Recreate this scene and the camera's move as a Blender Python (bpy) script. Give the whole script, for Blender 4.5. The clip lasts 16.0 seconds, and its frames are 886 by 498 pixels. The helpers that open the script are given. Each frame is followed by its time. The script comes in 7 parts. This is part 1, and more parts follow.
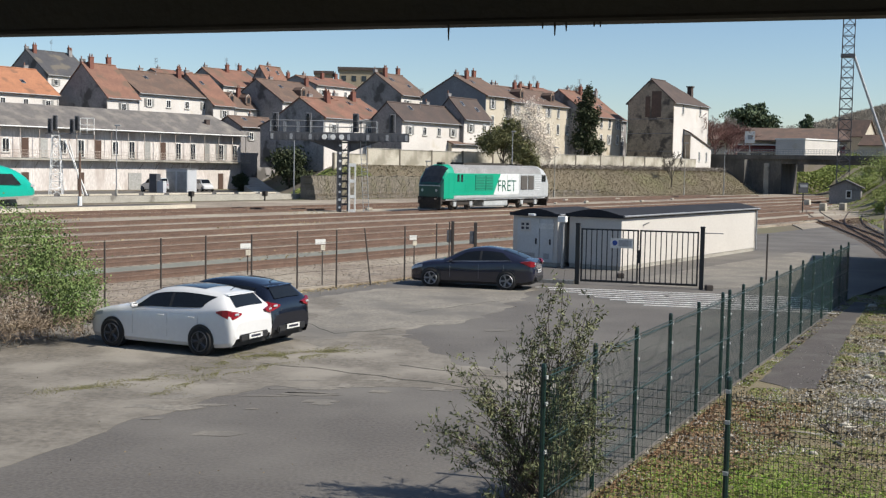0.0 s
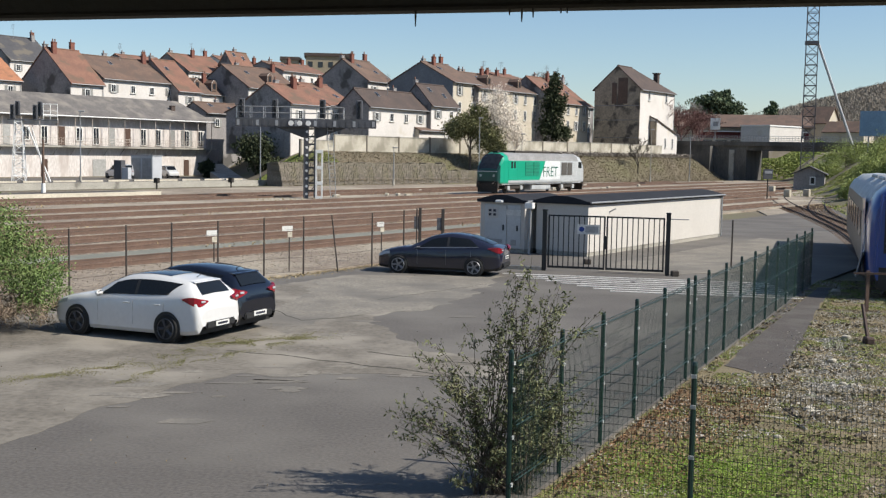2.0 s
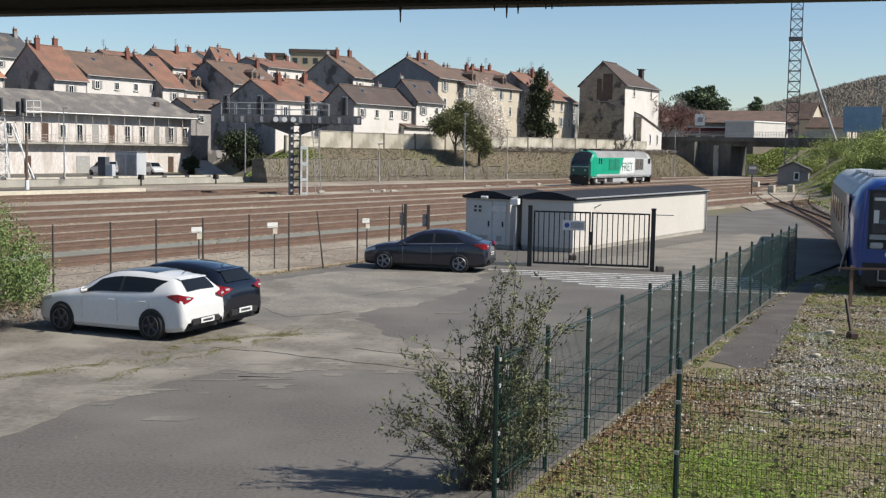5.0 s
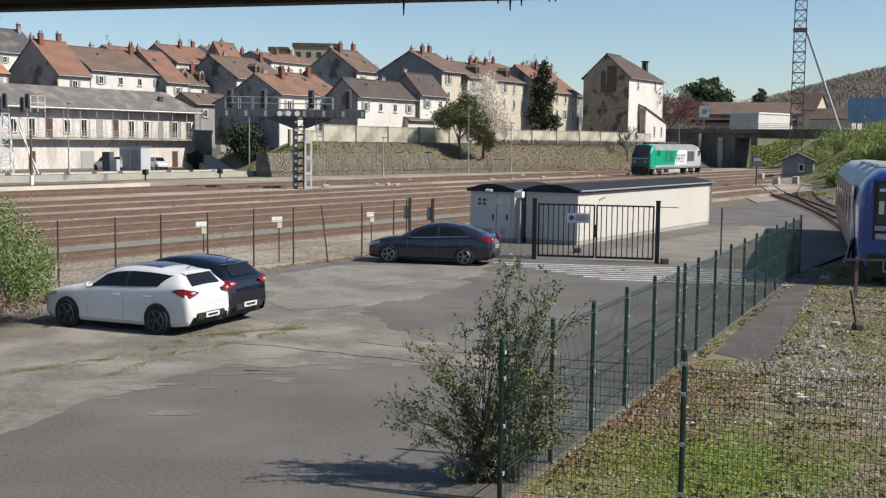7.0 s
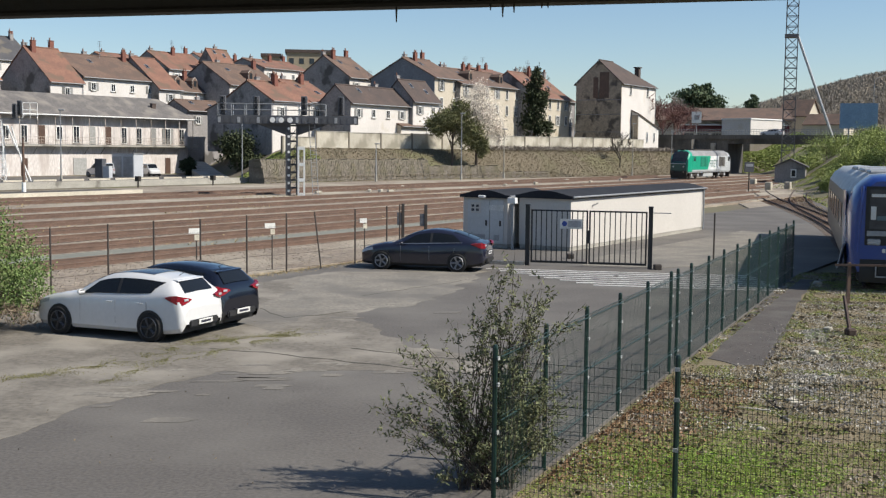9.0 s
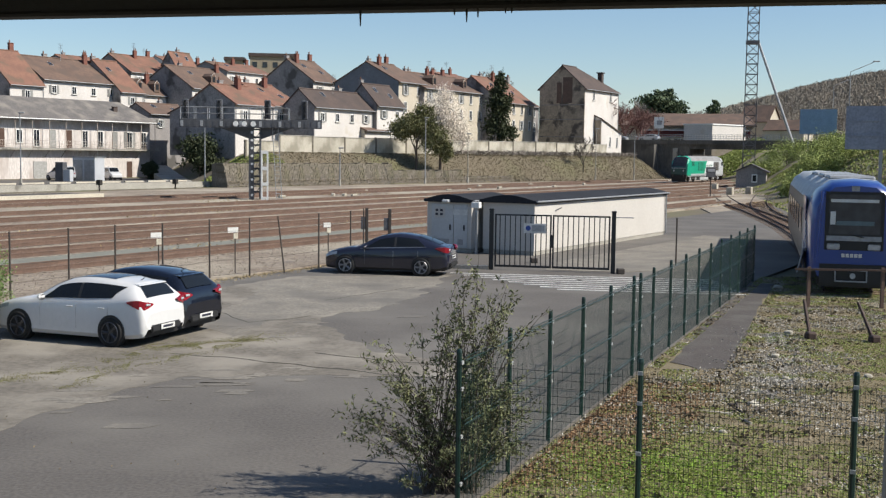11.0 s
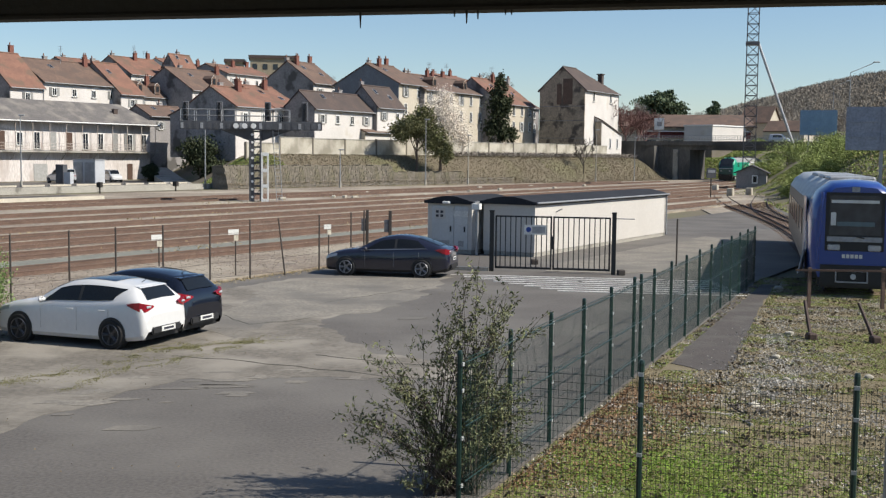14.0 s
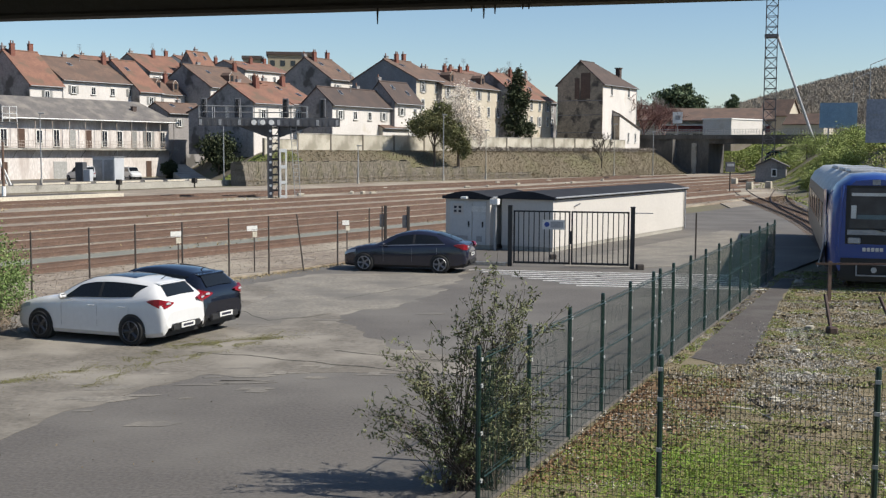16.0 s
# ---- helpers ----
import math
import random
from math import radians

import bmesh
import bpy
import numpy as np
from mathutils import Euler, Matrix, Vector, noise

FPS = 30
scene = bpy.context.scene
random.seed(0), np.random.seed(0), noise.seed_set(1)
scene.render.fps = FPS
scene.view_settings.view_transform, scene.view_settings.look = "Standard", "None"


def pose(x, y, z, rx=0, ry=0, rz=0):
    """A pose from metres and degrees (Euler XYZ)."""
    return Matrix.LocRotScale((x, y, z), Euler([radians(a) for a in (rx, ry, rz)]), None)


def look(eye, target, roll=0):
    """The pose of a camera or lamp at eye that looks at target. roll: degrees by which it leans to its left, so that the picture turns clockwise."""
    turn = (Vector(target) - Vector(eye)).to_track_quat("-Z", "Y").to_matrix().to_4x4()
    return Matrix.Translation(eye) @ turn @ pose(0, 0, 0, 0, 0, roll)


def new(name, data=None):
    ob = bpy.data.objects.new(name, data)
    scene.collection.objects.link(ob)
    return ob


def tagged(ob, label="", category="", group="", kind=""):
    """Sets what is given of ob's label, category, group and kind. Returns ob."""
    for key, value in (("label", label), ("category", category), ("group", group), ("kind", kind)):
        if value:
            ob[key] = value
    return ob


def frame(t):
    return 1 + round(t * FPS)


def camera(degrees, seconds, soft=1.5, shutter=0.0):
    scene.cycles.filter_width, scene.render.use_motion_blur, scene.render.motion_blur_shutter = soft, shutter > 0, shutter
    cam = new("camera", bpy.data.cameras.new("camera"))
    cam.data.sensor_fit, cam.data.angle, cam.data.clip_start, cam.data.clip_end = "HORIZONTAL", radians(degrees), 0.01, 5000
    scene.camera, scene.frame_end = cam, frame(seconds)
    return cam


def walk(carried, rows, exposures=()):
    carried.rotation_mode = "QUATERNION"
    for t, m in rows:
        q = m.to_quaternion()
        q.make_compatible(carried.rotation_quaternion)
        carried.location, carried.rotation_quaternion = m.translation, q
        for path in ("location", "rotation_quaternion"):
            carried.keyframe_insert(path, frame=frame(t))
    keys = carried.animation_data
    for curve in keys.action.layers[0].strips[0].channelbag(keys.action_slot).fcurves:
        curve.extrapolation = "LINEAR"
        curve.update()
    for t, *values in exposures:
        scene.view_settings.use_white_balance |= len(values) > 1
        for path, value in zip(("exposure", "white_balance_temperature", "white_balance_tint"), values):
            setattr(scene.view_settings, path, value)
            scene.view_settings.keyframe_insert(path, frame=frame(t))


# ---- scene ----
cam = camera(42.0, 16.0, soft=1.3)
PATH = [
    (0, pose(0, 0, 4.5, 85.870, -1.071, 0.152)),
    (0.5, pose(0, 0, 4.5, 86.271, -0.981, -0.359)),
    (1, pose(0, 0, 4.5, 86.305, -0.908, -1.040)),
    (1.5, pose(0, 0, 4.5, 85.521, -1.061, -1.609)),
    (2, pose(0, 0, 4.5, 85.231, -1.080, -1.470)),
    (2.5, pose(0, 0, 4.5, 85.254, -1.058, -1.231)),
    (3, pose(0, 0, 4.5, 85.302, -1.066, -1.988)),
    (3.5, pose(0, 0, 4.5, 85.159, -1.091, -1.904)),
    (4, pose(0, 0, 4.5, 85.089, -1.194, -2.128)),
    (6.5, pose(0, 0, 4.5, 84.894, -0.732, -2.044)),
    (7, pose(0, 0, 4.5, 84.720, -0.700, -2.000)),
    (7.5, pose(0, 0, 4.5, 84.575, -0.761, -1.972)),
    (8, pose(0, 0, 4.5, 84.959, -0.633, -1.756)),
    (8.5, pose(0, 0, 4.5, 84.990, -0.468, -1.867)),
    (9, pose(0, 0, 4.5, 85.031, -0.603, -2.348)),
    (9.5, pose(0, 0, 4.5, 85.114, -0.696, -3.215)),
    (10, pose(0, 0, 4.5, 85.270, -0.769, -4.082)),
    (12.5, pose(0, 0, 4.5, 85.249, -0.764, -4.142)),
    (13, pose(0, 0, 4.5, 85.198, -0.696, -4.062)),
    (13.5, pose(0, 0, 4.5, 85.355, -0.617, -3.712)),
    (14, pose(0, 0, 4.5, 85.348, -0.647, -4.116)),
    (14.5, pose(0, 0, 4.5, 85.175, -0.723, -4.484)),
    (15, pose(0, 0, 4.5, 84.852, -0.656, -4.100)),
    (15.5, pose(0, 0, 4.5, 84.995, -0.543, -3.595)),
    (16, pose(0, 0, 4.5, 85.110, -0.289, -3.237)),
]
walk(cam, PATH, exposures=[(0.0, 0.42), (16.0, 0.42)])

# ---- light ----
SUN_AZ, SUN_EL = 107.0, 42.0
world = bpy.data.worlds.new("world")
scene.world = world
world.use_nodes = True
wn = world.node_tree.nodes
sky = wn.new("ShaderNodeTexSky")
sky.sky_type = "NISHITA"
sky.sun_disc = False
sky.sun_elevation, sky.sun_rotation = radians(SUN_EL), radians(SUN_AZ)
sky.altitude, sky.air_density, sky.dust_density, sky.ozone_density = 150, 1.0, 0.3, 4.0
wn["Background"].inputs["Strength"].default_value = 0.09
world.node_tree.links.new(sky.outputs[0], wn["Background"].inputs["Color"])
sun = new("sun", bpy.data.lights.new("sun", "SUN"))
sun.data.energy, sun.data.angle, sun.data.color = 5.0, radians(0.53), (1.0, 0.94, 0.84)
ax, ex = radians(SUN_AZ), radians(SUN_EL)
sun.matrix_world = look((0, 0, 60), (-60 * math.sin(ax) * math.cos(ex), -60 * math.cos(ax) * math.cos(ex), 60 - 60 * math.sin(ex)))

# ---- helpers of this scene ----
TH = radians(34.5)
UX, UY = math.sin(TH), math.cos(TH)


def un(u, n):
    """Ground place from the distance along the railway and the distance across it."""
    return UX * u - UY * n, UY * u + UX * n


def box(bm, x0, x1, y0, y1, z0, z1, m=None):
    vs = [bm.verts.new(c) for c in ((x0, y0, z0), (x1, y0, z0), (x1, y1, z0), (x0, y1, z0), (x0, y0, z1), (x1, y0, z1), (x1, y1, z1), (x0, y1, z1))]
    if m:
        for v in vs:
            v.co = m @ v.co
    for f in ((3, 2, 1, 0), (4, 5, 6, 7), (0, 1, 5, 4), (1, 2, 6, 5), (2, 3, 7, 6), (3, 0, 4, 7)):
        bm.faces.new([vs[i] for i in f])
    return bm


def rod(bm, a, b, r0, r1=None, sides=6, caps=True):
    a, b = Vector(a), Vector(b)
    r1 = r0 if r1 is None else r1
    q = (b - a).to_track_quat("Z", "Y")
    rings = []
    for p, r in ((a, r0), (b, r1)):
        rings.append([bm.verts.new(p + q @ Vector((r * math.cos(2 * math.pi * i / sides), r * math.sin(2 * math.pi * i / sides), 0))) for i in range(sides)])
    for i in range(sides):
        bm.faces.new((rings[0][i], rings[0][(i + 1) % sides], rings[1][(i + 1) % sides], rings[1][i]))
    if caps:
        bm.faces.new(rings[0][::-1])
        bm.faces.new(rings[1])
    return bm


def prism(bm, outline, y0, y1, axis="y"):
    """An outline in x and z, drawn out along y (or an outline in y and z, along x)."""
    put = (lambda a, b, c: (a, c, b)) if axis == "y" else (lambda a, b, c: (c, a, b))
    r0 = [bm.verts.new(put(a, b, y0)) for a, b in outline]
    r1 = [bm.verts.new(put(a, b, y1)) for a, b in outline]
    k = len(outline)
    for i in range(k):
        bm.faces.new((r0[i], r0[(i + 1) % k], r1[(i + 1) % k], r1[i]))
    bm.faces.new(r0[::-1])
    bm.faces.new(r1)
    bmesh.ops.recalc_face_normals(bm, faces=bm.faces)
    return bm


def mesh_of(bm, mats, smooth=False):
    me = bpy.data.meshes.new("mesh")
    bm.to_mesh(me)
    bm.free()
    for m in (mats if isinstance(mats, (list, tuple)) else [mats]):
        me.materials.append(m)
    if smooth:
        me.polygons.foreach_set("use_smooth", [True] * len(me.polygons))
    return me


def bevel(bm, width=0.02, segments=2):
    bmesh.ops.bevel(bm, geom=list(bm.edges), offset=width, segments=segments, affect="EDGES", clamp_overlap=True)
    return bm


def part(name, bm, material, parent, label="", smooth=False, m=None):
    ob = new(name, bm if isinstance(bm, bpy.types.Mesh) else mesh_of(bm, material, smooth))
    ob.parent = parent
    if m is not None:
        ob.matrix_basis = m
    return tagged(ob, label)


def thing(name, label, category, m=None, group="", kind=""):
    ob = new(name)
    ob.empty_display_size = 0.3
    if m is not None:
        ob.matrix_basis = m
    return tagged(ob, label, category, group, kind)


def single(name, bm, material, label, category, m=None, group="", kind="", smooth=False):
    ob = new(name, bm if isinstance(bm, bpy.types.Mesh) else mesh_of(bm, material, smooth))
    if m is not None:
        ob.matrix_basis = m
    return tagged(ob, label, category, group, kind)


def new_bm():
    return bmesh.new()


# ---- materials ----
def mat(name, base, other=None, rough=0.8, scale=3.0, fine=40.0, metal=0.0, bump=0.2, stain=None, stain_at=0.6, stain_scale=0.6, island=0.0, obj=0.0, coat=0.0, spec=0.5, stretch=None, grit=0.7, soft=0.08):
    """Base and other colour mixed by broad and fine noise, a third colour in stains, and fine relief. Sizes in metres: scale is cycles a metre."""
    m = bpy.data.materials.new(name)
    m.use_nodes = True
    nt = m.node_tree
    nd, ln = nt.nodes, nt.links
    bs = nd["Principled BSDF"]
    bs.inputs["Roughness"].default_value, bs.inputs["Metallic"].default_value = rough, metal
    bs.inputs["Coat Weight"].default_value = coat
    bs.inputs["Coat Roughness"].default_value = 0.05
    bs.inputs["Specular IOR Level"].default_value = spec
    other = other or tuple(c * 0.75 for c in base)
    geo = nd.new("ShaderNodeNewGeometry")
    tc = nd.new("ShaderNodeTexCoord")
    src = tc.outputs["Object"]
    if stretch:
        mp = nd.new("ShaderNodeMapping")
        mp.inputs["Scale"].default_value = stretch
        ln.new(src, mp.inputs["Vector"])
        src = mp.outputs[0]

    def noise_at(sc, detail):
        n = nd.new("ShaderNodeTexNoise")
        n.inputs["Scale"].default_value, n.inputs["Detail"].default_value = sc, detail
        ln.new(src, n.inputs["Vector"])
        return n.outputs["Fac"]

    def ramp(fac, lo, hi):
        r = nd.new("ShaderNodeMapRange")
        r.inputs["From Min"].default_value, r.inputs["From Max"].default_value = lo, hi
        ln.new(fac, r.inputs["Value"])
        return r.outputs["Result"]

    def mix(fac, a, b):
        x = nd.new("ShaderNodeMix")
        x.data_type = "RGBA"
        ln.new(fac, x.inputs["Factor"])
        for v, i in ((a, 6), (b, 7)):
            if isinstance(v, tuple):
                x.inputs[i].default_value = (*v, 1)
            else:
                ln.new(v, x.inputs[i])
        return x.outputs[2]
    broad, small = noise_at(scale, 4), noise_at(fine, 3)
    col = mix(ramp(broad, 0.32, 0.68), base, other)
    col = mix(ramp(small, 0.35, 0.8), col, tuple(c * grit for c in other))
    if stain:
        col = mix(ramp(noise_at(stain_scale, 5), stain_at - soft / 2, stain_at + soft / 2), col, stain)
    if island or obj:
        info = nd.new("ShaderNodeObjectInfo")
        hs = nd.new("ShaderNodeHueSaturation")
        r = nd.new("ShaderNodeMapRange")
        amount = island or obj
        r.inputs["To Min"].default_value, r.inputs["To Max"].default_value = 1 - amount, 1 + amount
        ln.new(geo.outputs["Random Per Island"] if island else info.outputs["Random"], r.inputs["Value"])
        ln.new(r.outputs[0], hs.inputs["Value"])
        ln.new(col, hs.inputs["Color"])
        col = hs.outputs[0]
    ln.new(col, bs.inputs["Base Color"])
    if bump:
        b = nd.new("ShaderNodeBump")
        b.inputs["Strength"].default_value, b.inputs["Distance"].default_value = bump, 0.02
        ln.new(small, b.inputs["Height"])
        ln.new(b.outputs[0], bs.inputs["Normal"])
    return m


def glow(name, color, strength):
    m = bpy.data.materials.new(name)
    m.use_nodes = True
    bs = m.node_tree.nodes["Principled BSDF"]
    bs.inputs["Base Color"].default_value = (*color, 1)
    bs.inputs["Emission Color"].default_value = (*color, 1)
    bs.inputs["Emission Strength"].default_value = strength
    return m


def paint(name, color, rough=0.25, coat=0.6, metal=0.0):
    return mat(name, color, tuple(c * 0.93 for c in color), rough=rough, scale=1.2, fine=9, bump=0.0, coat=coat, metal=metal, grit=0.98)


ASPHALT = mat("asphalt", (0.122, 0.11, 0.098), (0.104, 0.094, 0.084), rough=0.9, scale=0.5, fine=16, bump=0.3, stain=(0.145, 0.134, 0.118), stain_at=0.57, stain_scale=0.3, soft=0.3, grit=0.6)
ASPHALT_PATH = mat("path asphalt", (0.088, 0.075, 0.066), (0.07, 0.06, 0.053), rough=0.9, scale=1.5, fine=20, bump=0.4, stain=(0.1, 0.092, 0.08), stain_at=0.6, stain_scale=0.8, soft=0.2, grit=0.6)
BALLAST = mat("ballast", (0.33, 0.28, 0.22), (0.235, 0.187, 0.143), rough=0.95, scale=0.5, fine=5, grit=0.45, bump=0.7, stain=(0.36, 0.32, 0.25), stain_at=0.55, stain_scale=0.12, soft=0.2)
EARTH = mat("earth", (0.17, 0.138, 0.095), (0.13, 0.11, 0.07), rough=0.95, scale=0.12, fine=6, bump=0.5, stain=(0.12, 0.118, 0.055), stain_at=0.57, stain_scale=0.09, soft=0.2)
GRASS = mat("grass", (0.145, 0.125, 0.06), (0.2, 0.165, 0.098), rough=0.95, scale=2.2, fine=30, bump=0.9, stain=(0.19, 0.155, 0.098), stain_at=0.54, stain_scale=0.4, soft=0.22, grit=0.45)
RUST = mat("rusty steel", (0.175, 0.11, 0.08), (0.11, 0.069, 0.051), rough=0.8, scale=1, fine=20, bump=0.1)
CONCRETE = mat("concrete", (0.42, 0.4, 0.35), (0.3, 0.285, 0.25), rough=0.9, scale=0.5, fine=15, stain=(0.16, 0.15, 0.13), stain_at=0.62, stain_scale=0.5)
CONCRETE_PALE = mat("pale wall concrete", (0.53, 0.49, 0.41), (0.39, 0.36, 0.295), rough=0.9, scale=0.4, fine=10, stain=(0.25, 0.23, 0.18), stain_at=0.56, stain_scale=0.5, soft=0.16, obj=0.14)
STONE = mat("rubble stone", (0.225, 0.198, 0.165), (0.15, 0.13, 0.108), rough=0.95, scale=0.6, fine=5, bump=0.8, stain=(0.14, 0.125, 0.085), stain_at=0.55, stain_scale=0.3, soft=0.25, island=0.2)
DARK_BEAM = mat("dark painted steel", (0.023, 0.023, 0.027), (0.038, 0.034, 0.030), rough=0.7, scale=2, fine=30)
GREEN_STEEL = mat("green coated steel", (0.004, 0.03, 0.022), (0.003, 0.022, 0.017), rough=0.45, scale=3, fine=30, bump=0.0)
BLACK_STEEL = mat("dark grey coated steel", (0.016, 0.018, 0.02), rough=0.5, scale=3, fine=30, bump=0.0)
GREY_STEEL = mat("galvanised steel", (0.38, 0.39, 0.4), (0.28, 0.29, 0.3), rough=0.5, metal=0.4, scale=2, fine=20)
WOOD_OLD = mat("weathered wood", (0.2, 0.13, 0.08), (0.12, 0.075, 0.05), rough=0.9, scale=2, fine=20, stretch=(6, 6, 0.6))
SLEEPER = mat("weathered sleepers", (0.26, 0.21, 0.163), (0.19, 0.15, 0.115), rough=0.9, scale=1, fine=15)
GRAVEL_PALE = mat("pale yard gravel", (0.36, 0.31, 0.245), (0.27, 0.225, 0.175), rough=0.95, scale=0.5, fine=6, bump=0.6, stain=(0.22, 0.19, 0.14), stain_at=0.58, stain_scale=0.25, soft=0.2, grit=0.55)
ASPHALT_WORN = mat("worn rough asphalt", (0.195, 0.174, 0.144), (0.145, 0.129, 0.106), rough=0.95, scale=0.9, fine=9, bump=0.5, stain=(0.235, 0.213, 0.178), stain_at=0.55, stain_scale=0.5, soft=0.18, grit=0.62)
ASPHALT_OLD = mat("old pale asphalt", (0.27, 0.246, 0.205), (0.195, 0.177, 0.149), rough=0.95, scale=1.2, fine=11, bump=0.5, stain=(0.13, 0.12, 0.105), stain_at=0.54, stain_scale=0.45, soft=0.2, grit=0.6)
WHITE = mat("white paint", (0.82, 0.82, 0.8), (0.74, 0.74, 0.72), rough=0.6, scale=1, fine=15, bump=0.05)

# ---- ground, railway, embankment ----
def smooth(a, b, v):
    t = min(1.0, max(0.0, (v - a) / (b - a)))
    return t * t * (3 - 2 * t)


def foot(u):
    """Distance across the railway at which the embankment begins."""
    return 93 - 15 * smooth(112, 215, u) - 9 * smooth(238, 250, u)


def level(x, y):
    u, n = UX * x + UY * y, -UY * x + UX * y
    f = foot(u)
    bank = 4.3 * smooth(f, f + 8, n) * smooth(0, 13, u - 106 - 0.8 * max(0.0, n - 95))
    back = 4.3 * smooth(148, 165, n)
    hill = 0.075 * max(0.0, n - 125) if n < 400 else 20.6 + 0.01 * (n - 400)
    side = 5.5 * smooth(0, 13, 9 + (u - 57.8) * 0.35 - n) * smooth(60, 105, u)
    dip = 0.35 * smooth(0, 8, noise.noise((x * 0.02, y * 0.02, 0)) * 10) * smooth(300, 500, math.hypot(x, y))
    az = math.degrees(math.atan2(x, y))
    far = (37 + 0.8 * max(0.0, az - 20)) * smooth(420, 720, math.hypot(x, y)) * smooth(12.5, 25.0, az) * smooth(-20, 120, y)
    return max(bank, back) + hill * smooth(120, 170, n) + side + dip + far


def ground():
    us = sorted({*range(-60, 320, 4), *range(100, 132), *range(206, 252, 2), *range(320, 700, 20), *range(700, 3200, 250), *range(-3000, -60, 250)})
    ns = sorted({*range(-60, 200, 4), *range(72, 112), *range(200, 500, 15), *range(500, 3200, 250), *range(-500, -60, 20), *range(-3000, -500, 250)})
    verts, faces = [], []
    for n in ns:
        for u in us:
            x, y = un(u, n)
            verts.append((x, y, level(x, y) - 0.02))
    k = len(us)
    for j in range(len(ns) - 1):
        for i in range(k - 1):
            faces.append((j * k + i, j * k + i + 1, (j + 1) * k + i + 1, (j + 1) * k + i))
    me = bpy.data.meshes.new("ground")
    me.from_pydata(verts, [], faces)
    me.materials.append(EARTH)
    me.polygons.foreach_set("use_smooth", [True] * len(faces))
    tagged(new("ground", me), "earth and rough grass sloping up to the town", "ground", kind="structure")


def flat(name, corners, z, material, label, category):
    """A flat sheet with some thickness, cut into short pieces."""
    bm = new_bm()
    top = [bm.verts.new((x, y, z)) for x, y in corners]
    low = [bm.verts.new((x, y, z - 0.3)) for x, y in corners]
    bm.faces.new(top)
    k = len(corners)
    for i in range(k):
        bm.faces.new((top[i], low[i], low[(i + 1) % k], top[(i + 1) % k]))
    bmesh.ops.recalc_face_normals(bm, faces=bm.faces)
    return single(name, bm, material, label, category, kind="structure")


ground()
flat("ballast_bed", [un(u, n) for u, n in ((-30, 26.4), (39, 26.7), (41, 29.5), (60, 31.5), (300, 31.5), (300, 70), (208, 76), (110, 91), (-30, 91))], 0.13, BALLAST, "brown track ballast of the railway yard", "ballast")
flat("car_park", [un(-8, 26.3), un(39, 26.6), un(41, 28.2), un(58, 28), un(122, 28), un(122, 14), (14.3, 40.6), (1.25, 14.0), (0.4, 7), (-26, 7)], 0.06, ASPHALT, "worn grey asphalt car park with pale patches", "car park")
flat("grass_ground", [(1.3, 14.0), (14.35, 40.55), (20, 47), (40, 40), (22, 7), (0.45, 7)], 0.05, GRASS, "rough grass and gravel beside the siding", "grass")


def rails(n, u0, u1, name="railway_track"):
    t = thing(name, "rusty brown railway track on wooden sleepers", "railway track", pose(*un(0, n), 0.03, 0, 0, -34.5), "tracks of the yard", "structure")
    for side in (-0.75, 0.75):
        bm = new_bm()
        box(bm, side - 0.075, side + 0.075, u0, u1, 0.08, 0.13)
        box(bm, side - 0.02, side + 0.02, u0, u1, 0.13, 0.24)
        box(bm, side - 0.036, side + 0.036, u0, u1, 0.24, 0.28)
        part("rail", bm, RUST, t)
    bm = new_bm()
    u = u0
    while u < u1:
        box(bm, -1.25, 1.25, u - 0.12, u + 0.12, 0.0, 0.112)
        u += 0.62 if u1 - u0 < 200 else 0.75
    tagged(part("sleepers", bm, SLEEPER, t), kind="stuff")


for n0, a0, b0 in ((33.6, 5, 112), (38.5, 5, 125), (42.6, 0, 142), (46.6, 0, 160), (51.2, 0, 215), (56.9, 0, 260), (62.5, 0, 290), (71, 0, 200), (76, 0, 190)):
    rails(n0, a0, b0)
TILE_RED = mat("red clay roof tiles", (0.25, 0.125, 0.085), (0.17, 0.09, 0.065), rough=0.9, scale=0.5, fine=5, bump=0.5, stain=(0.13, 0.085, 0.06), stain_at=0.56, stain_scale=0.4)
TILE_ORANGE = mat("orange clay roof tiles", (0.42, 0.19, 0.1), (0.32, 0.145, 0.08), rough=0.9, scale=0.5, fine=5, bump=0.5, stain=(0.2, 0.1, 0.06), stain_at=0.62, stain_scale=0.4)
TILE_BROWN = mat("brown clay roof tiles", (0.175, 0.112, 0.082), (0.115, 0.077, 0.06), rough=0.9, scale=0.5, fine=5, bump=0.5, stain=(0.1, 0.07, 0.055), stain_at=0.56, stain_scale=0.4)
TILE_DARK = mat("dark weathered roof tiles", (0.1, 0.07, 0.058), (0.065, 0.05, 0.045), rough=0.9, scale=0.5, fine=5, bump=0.5)
SLATE = mat("grey slate", (0.085, 0.082, 0.085), (0.055, 0.055, 0.06), rough=0.75, scale=0.6, fine=6, bump=0.4, stain=(0.12, 0.105, 0.085), stain_at=0.58, stain_scale=0.3)
RENDER_WHITE = mat("white render", (0.68, 0.645, 0.61), (0.57, 0.54, 0.505), rough=0.9, scale=0.25, fine=6, bump=0.15, stain=(0.5, 0.46, 0.4), stain_at=0.66, stain_scale=0.4)
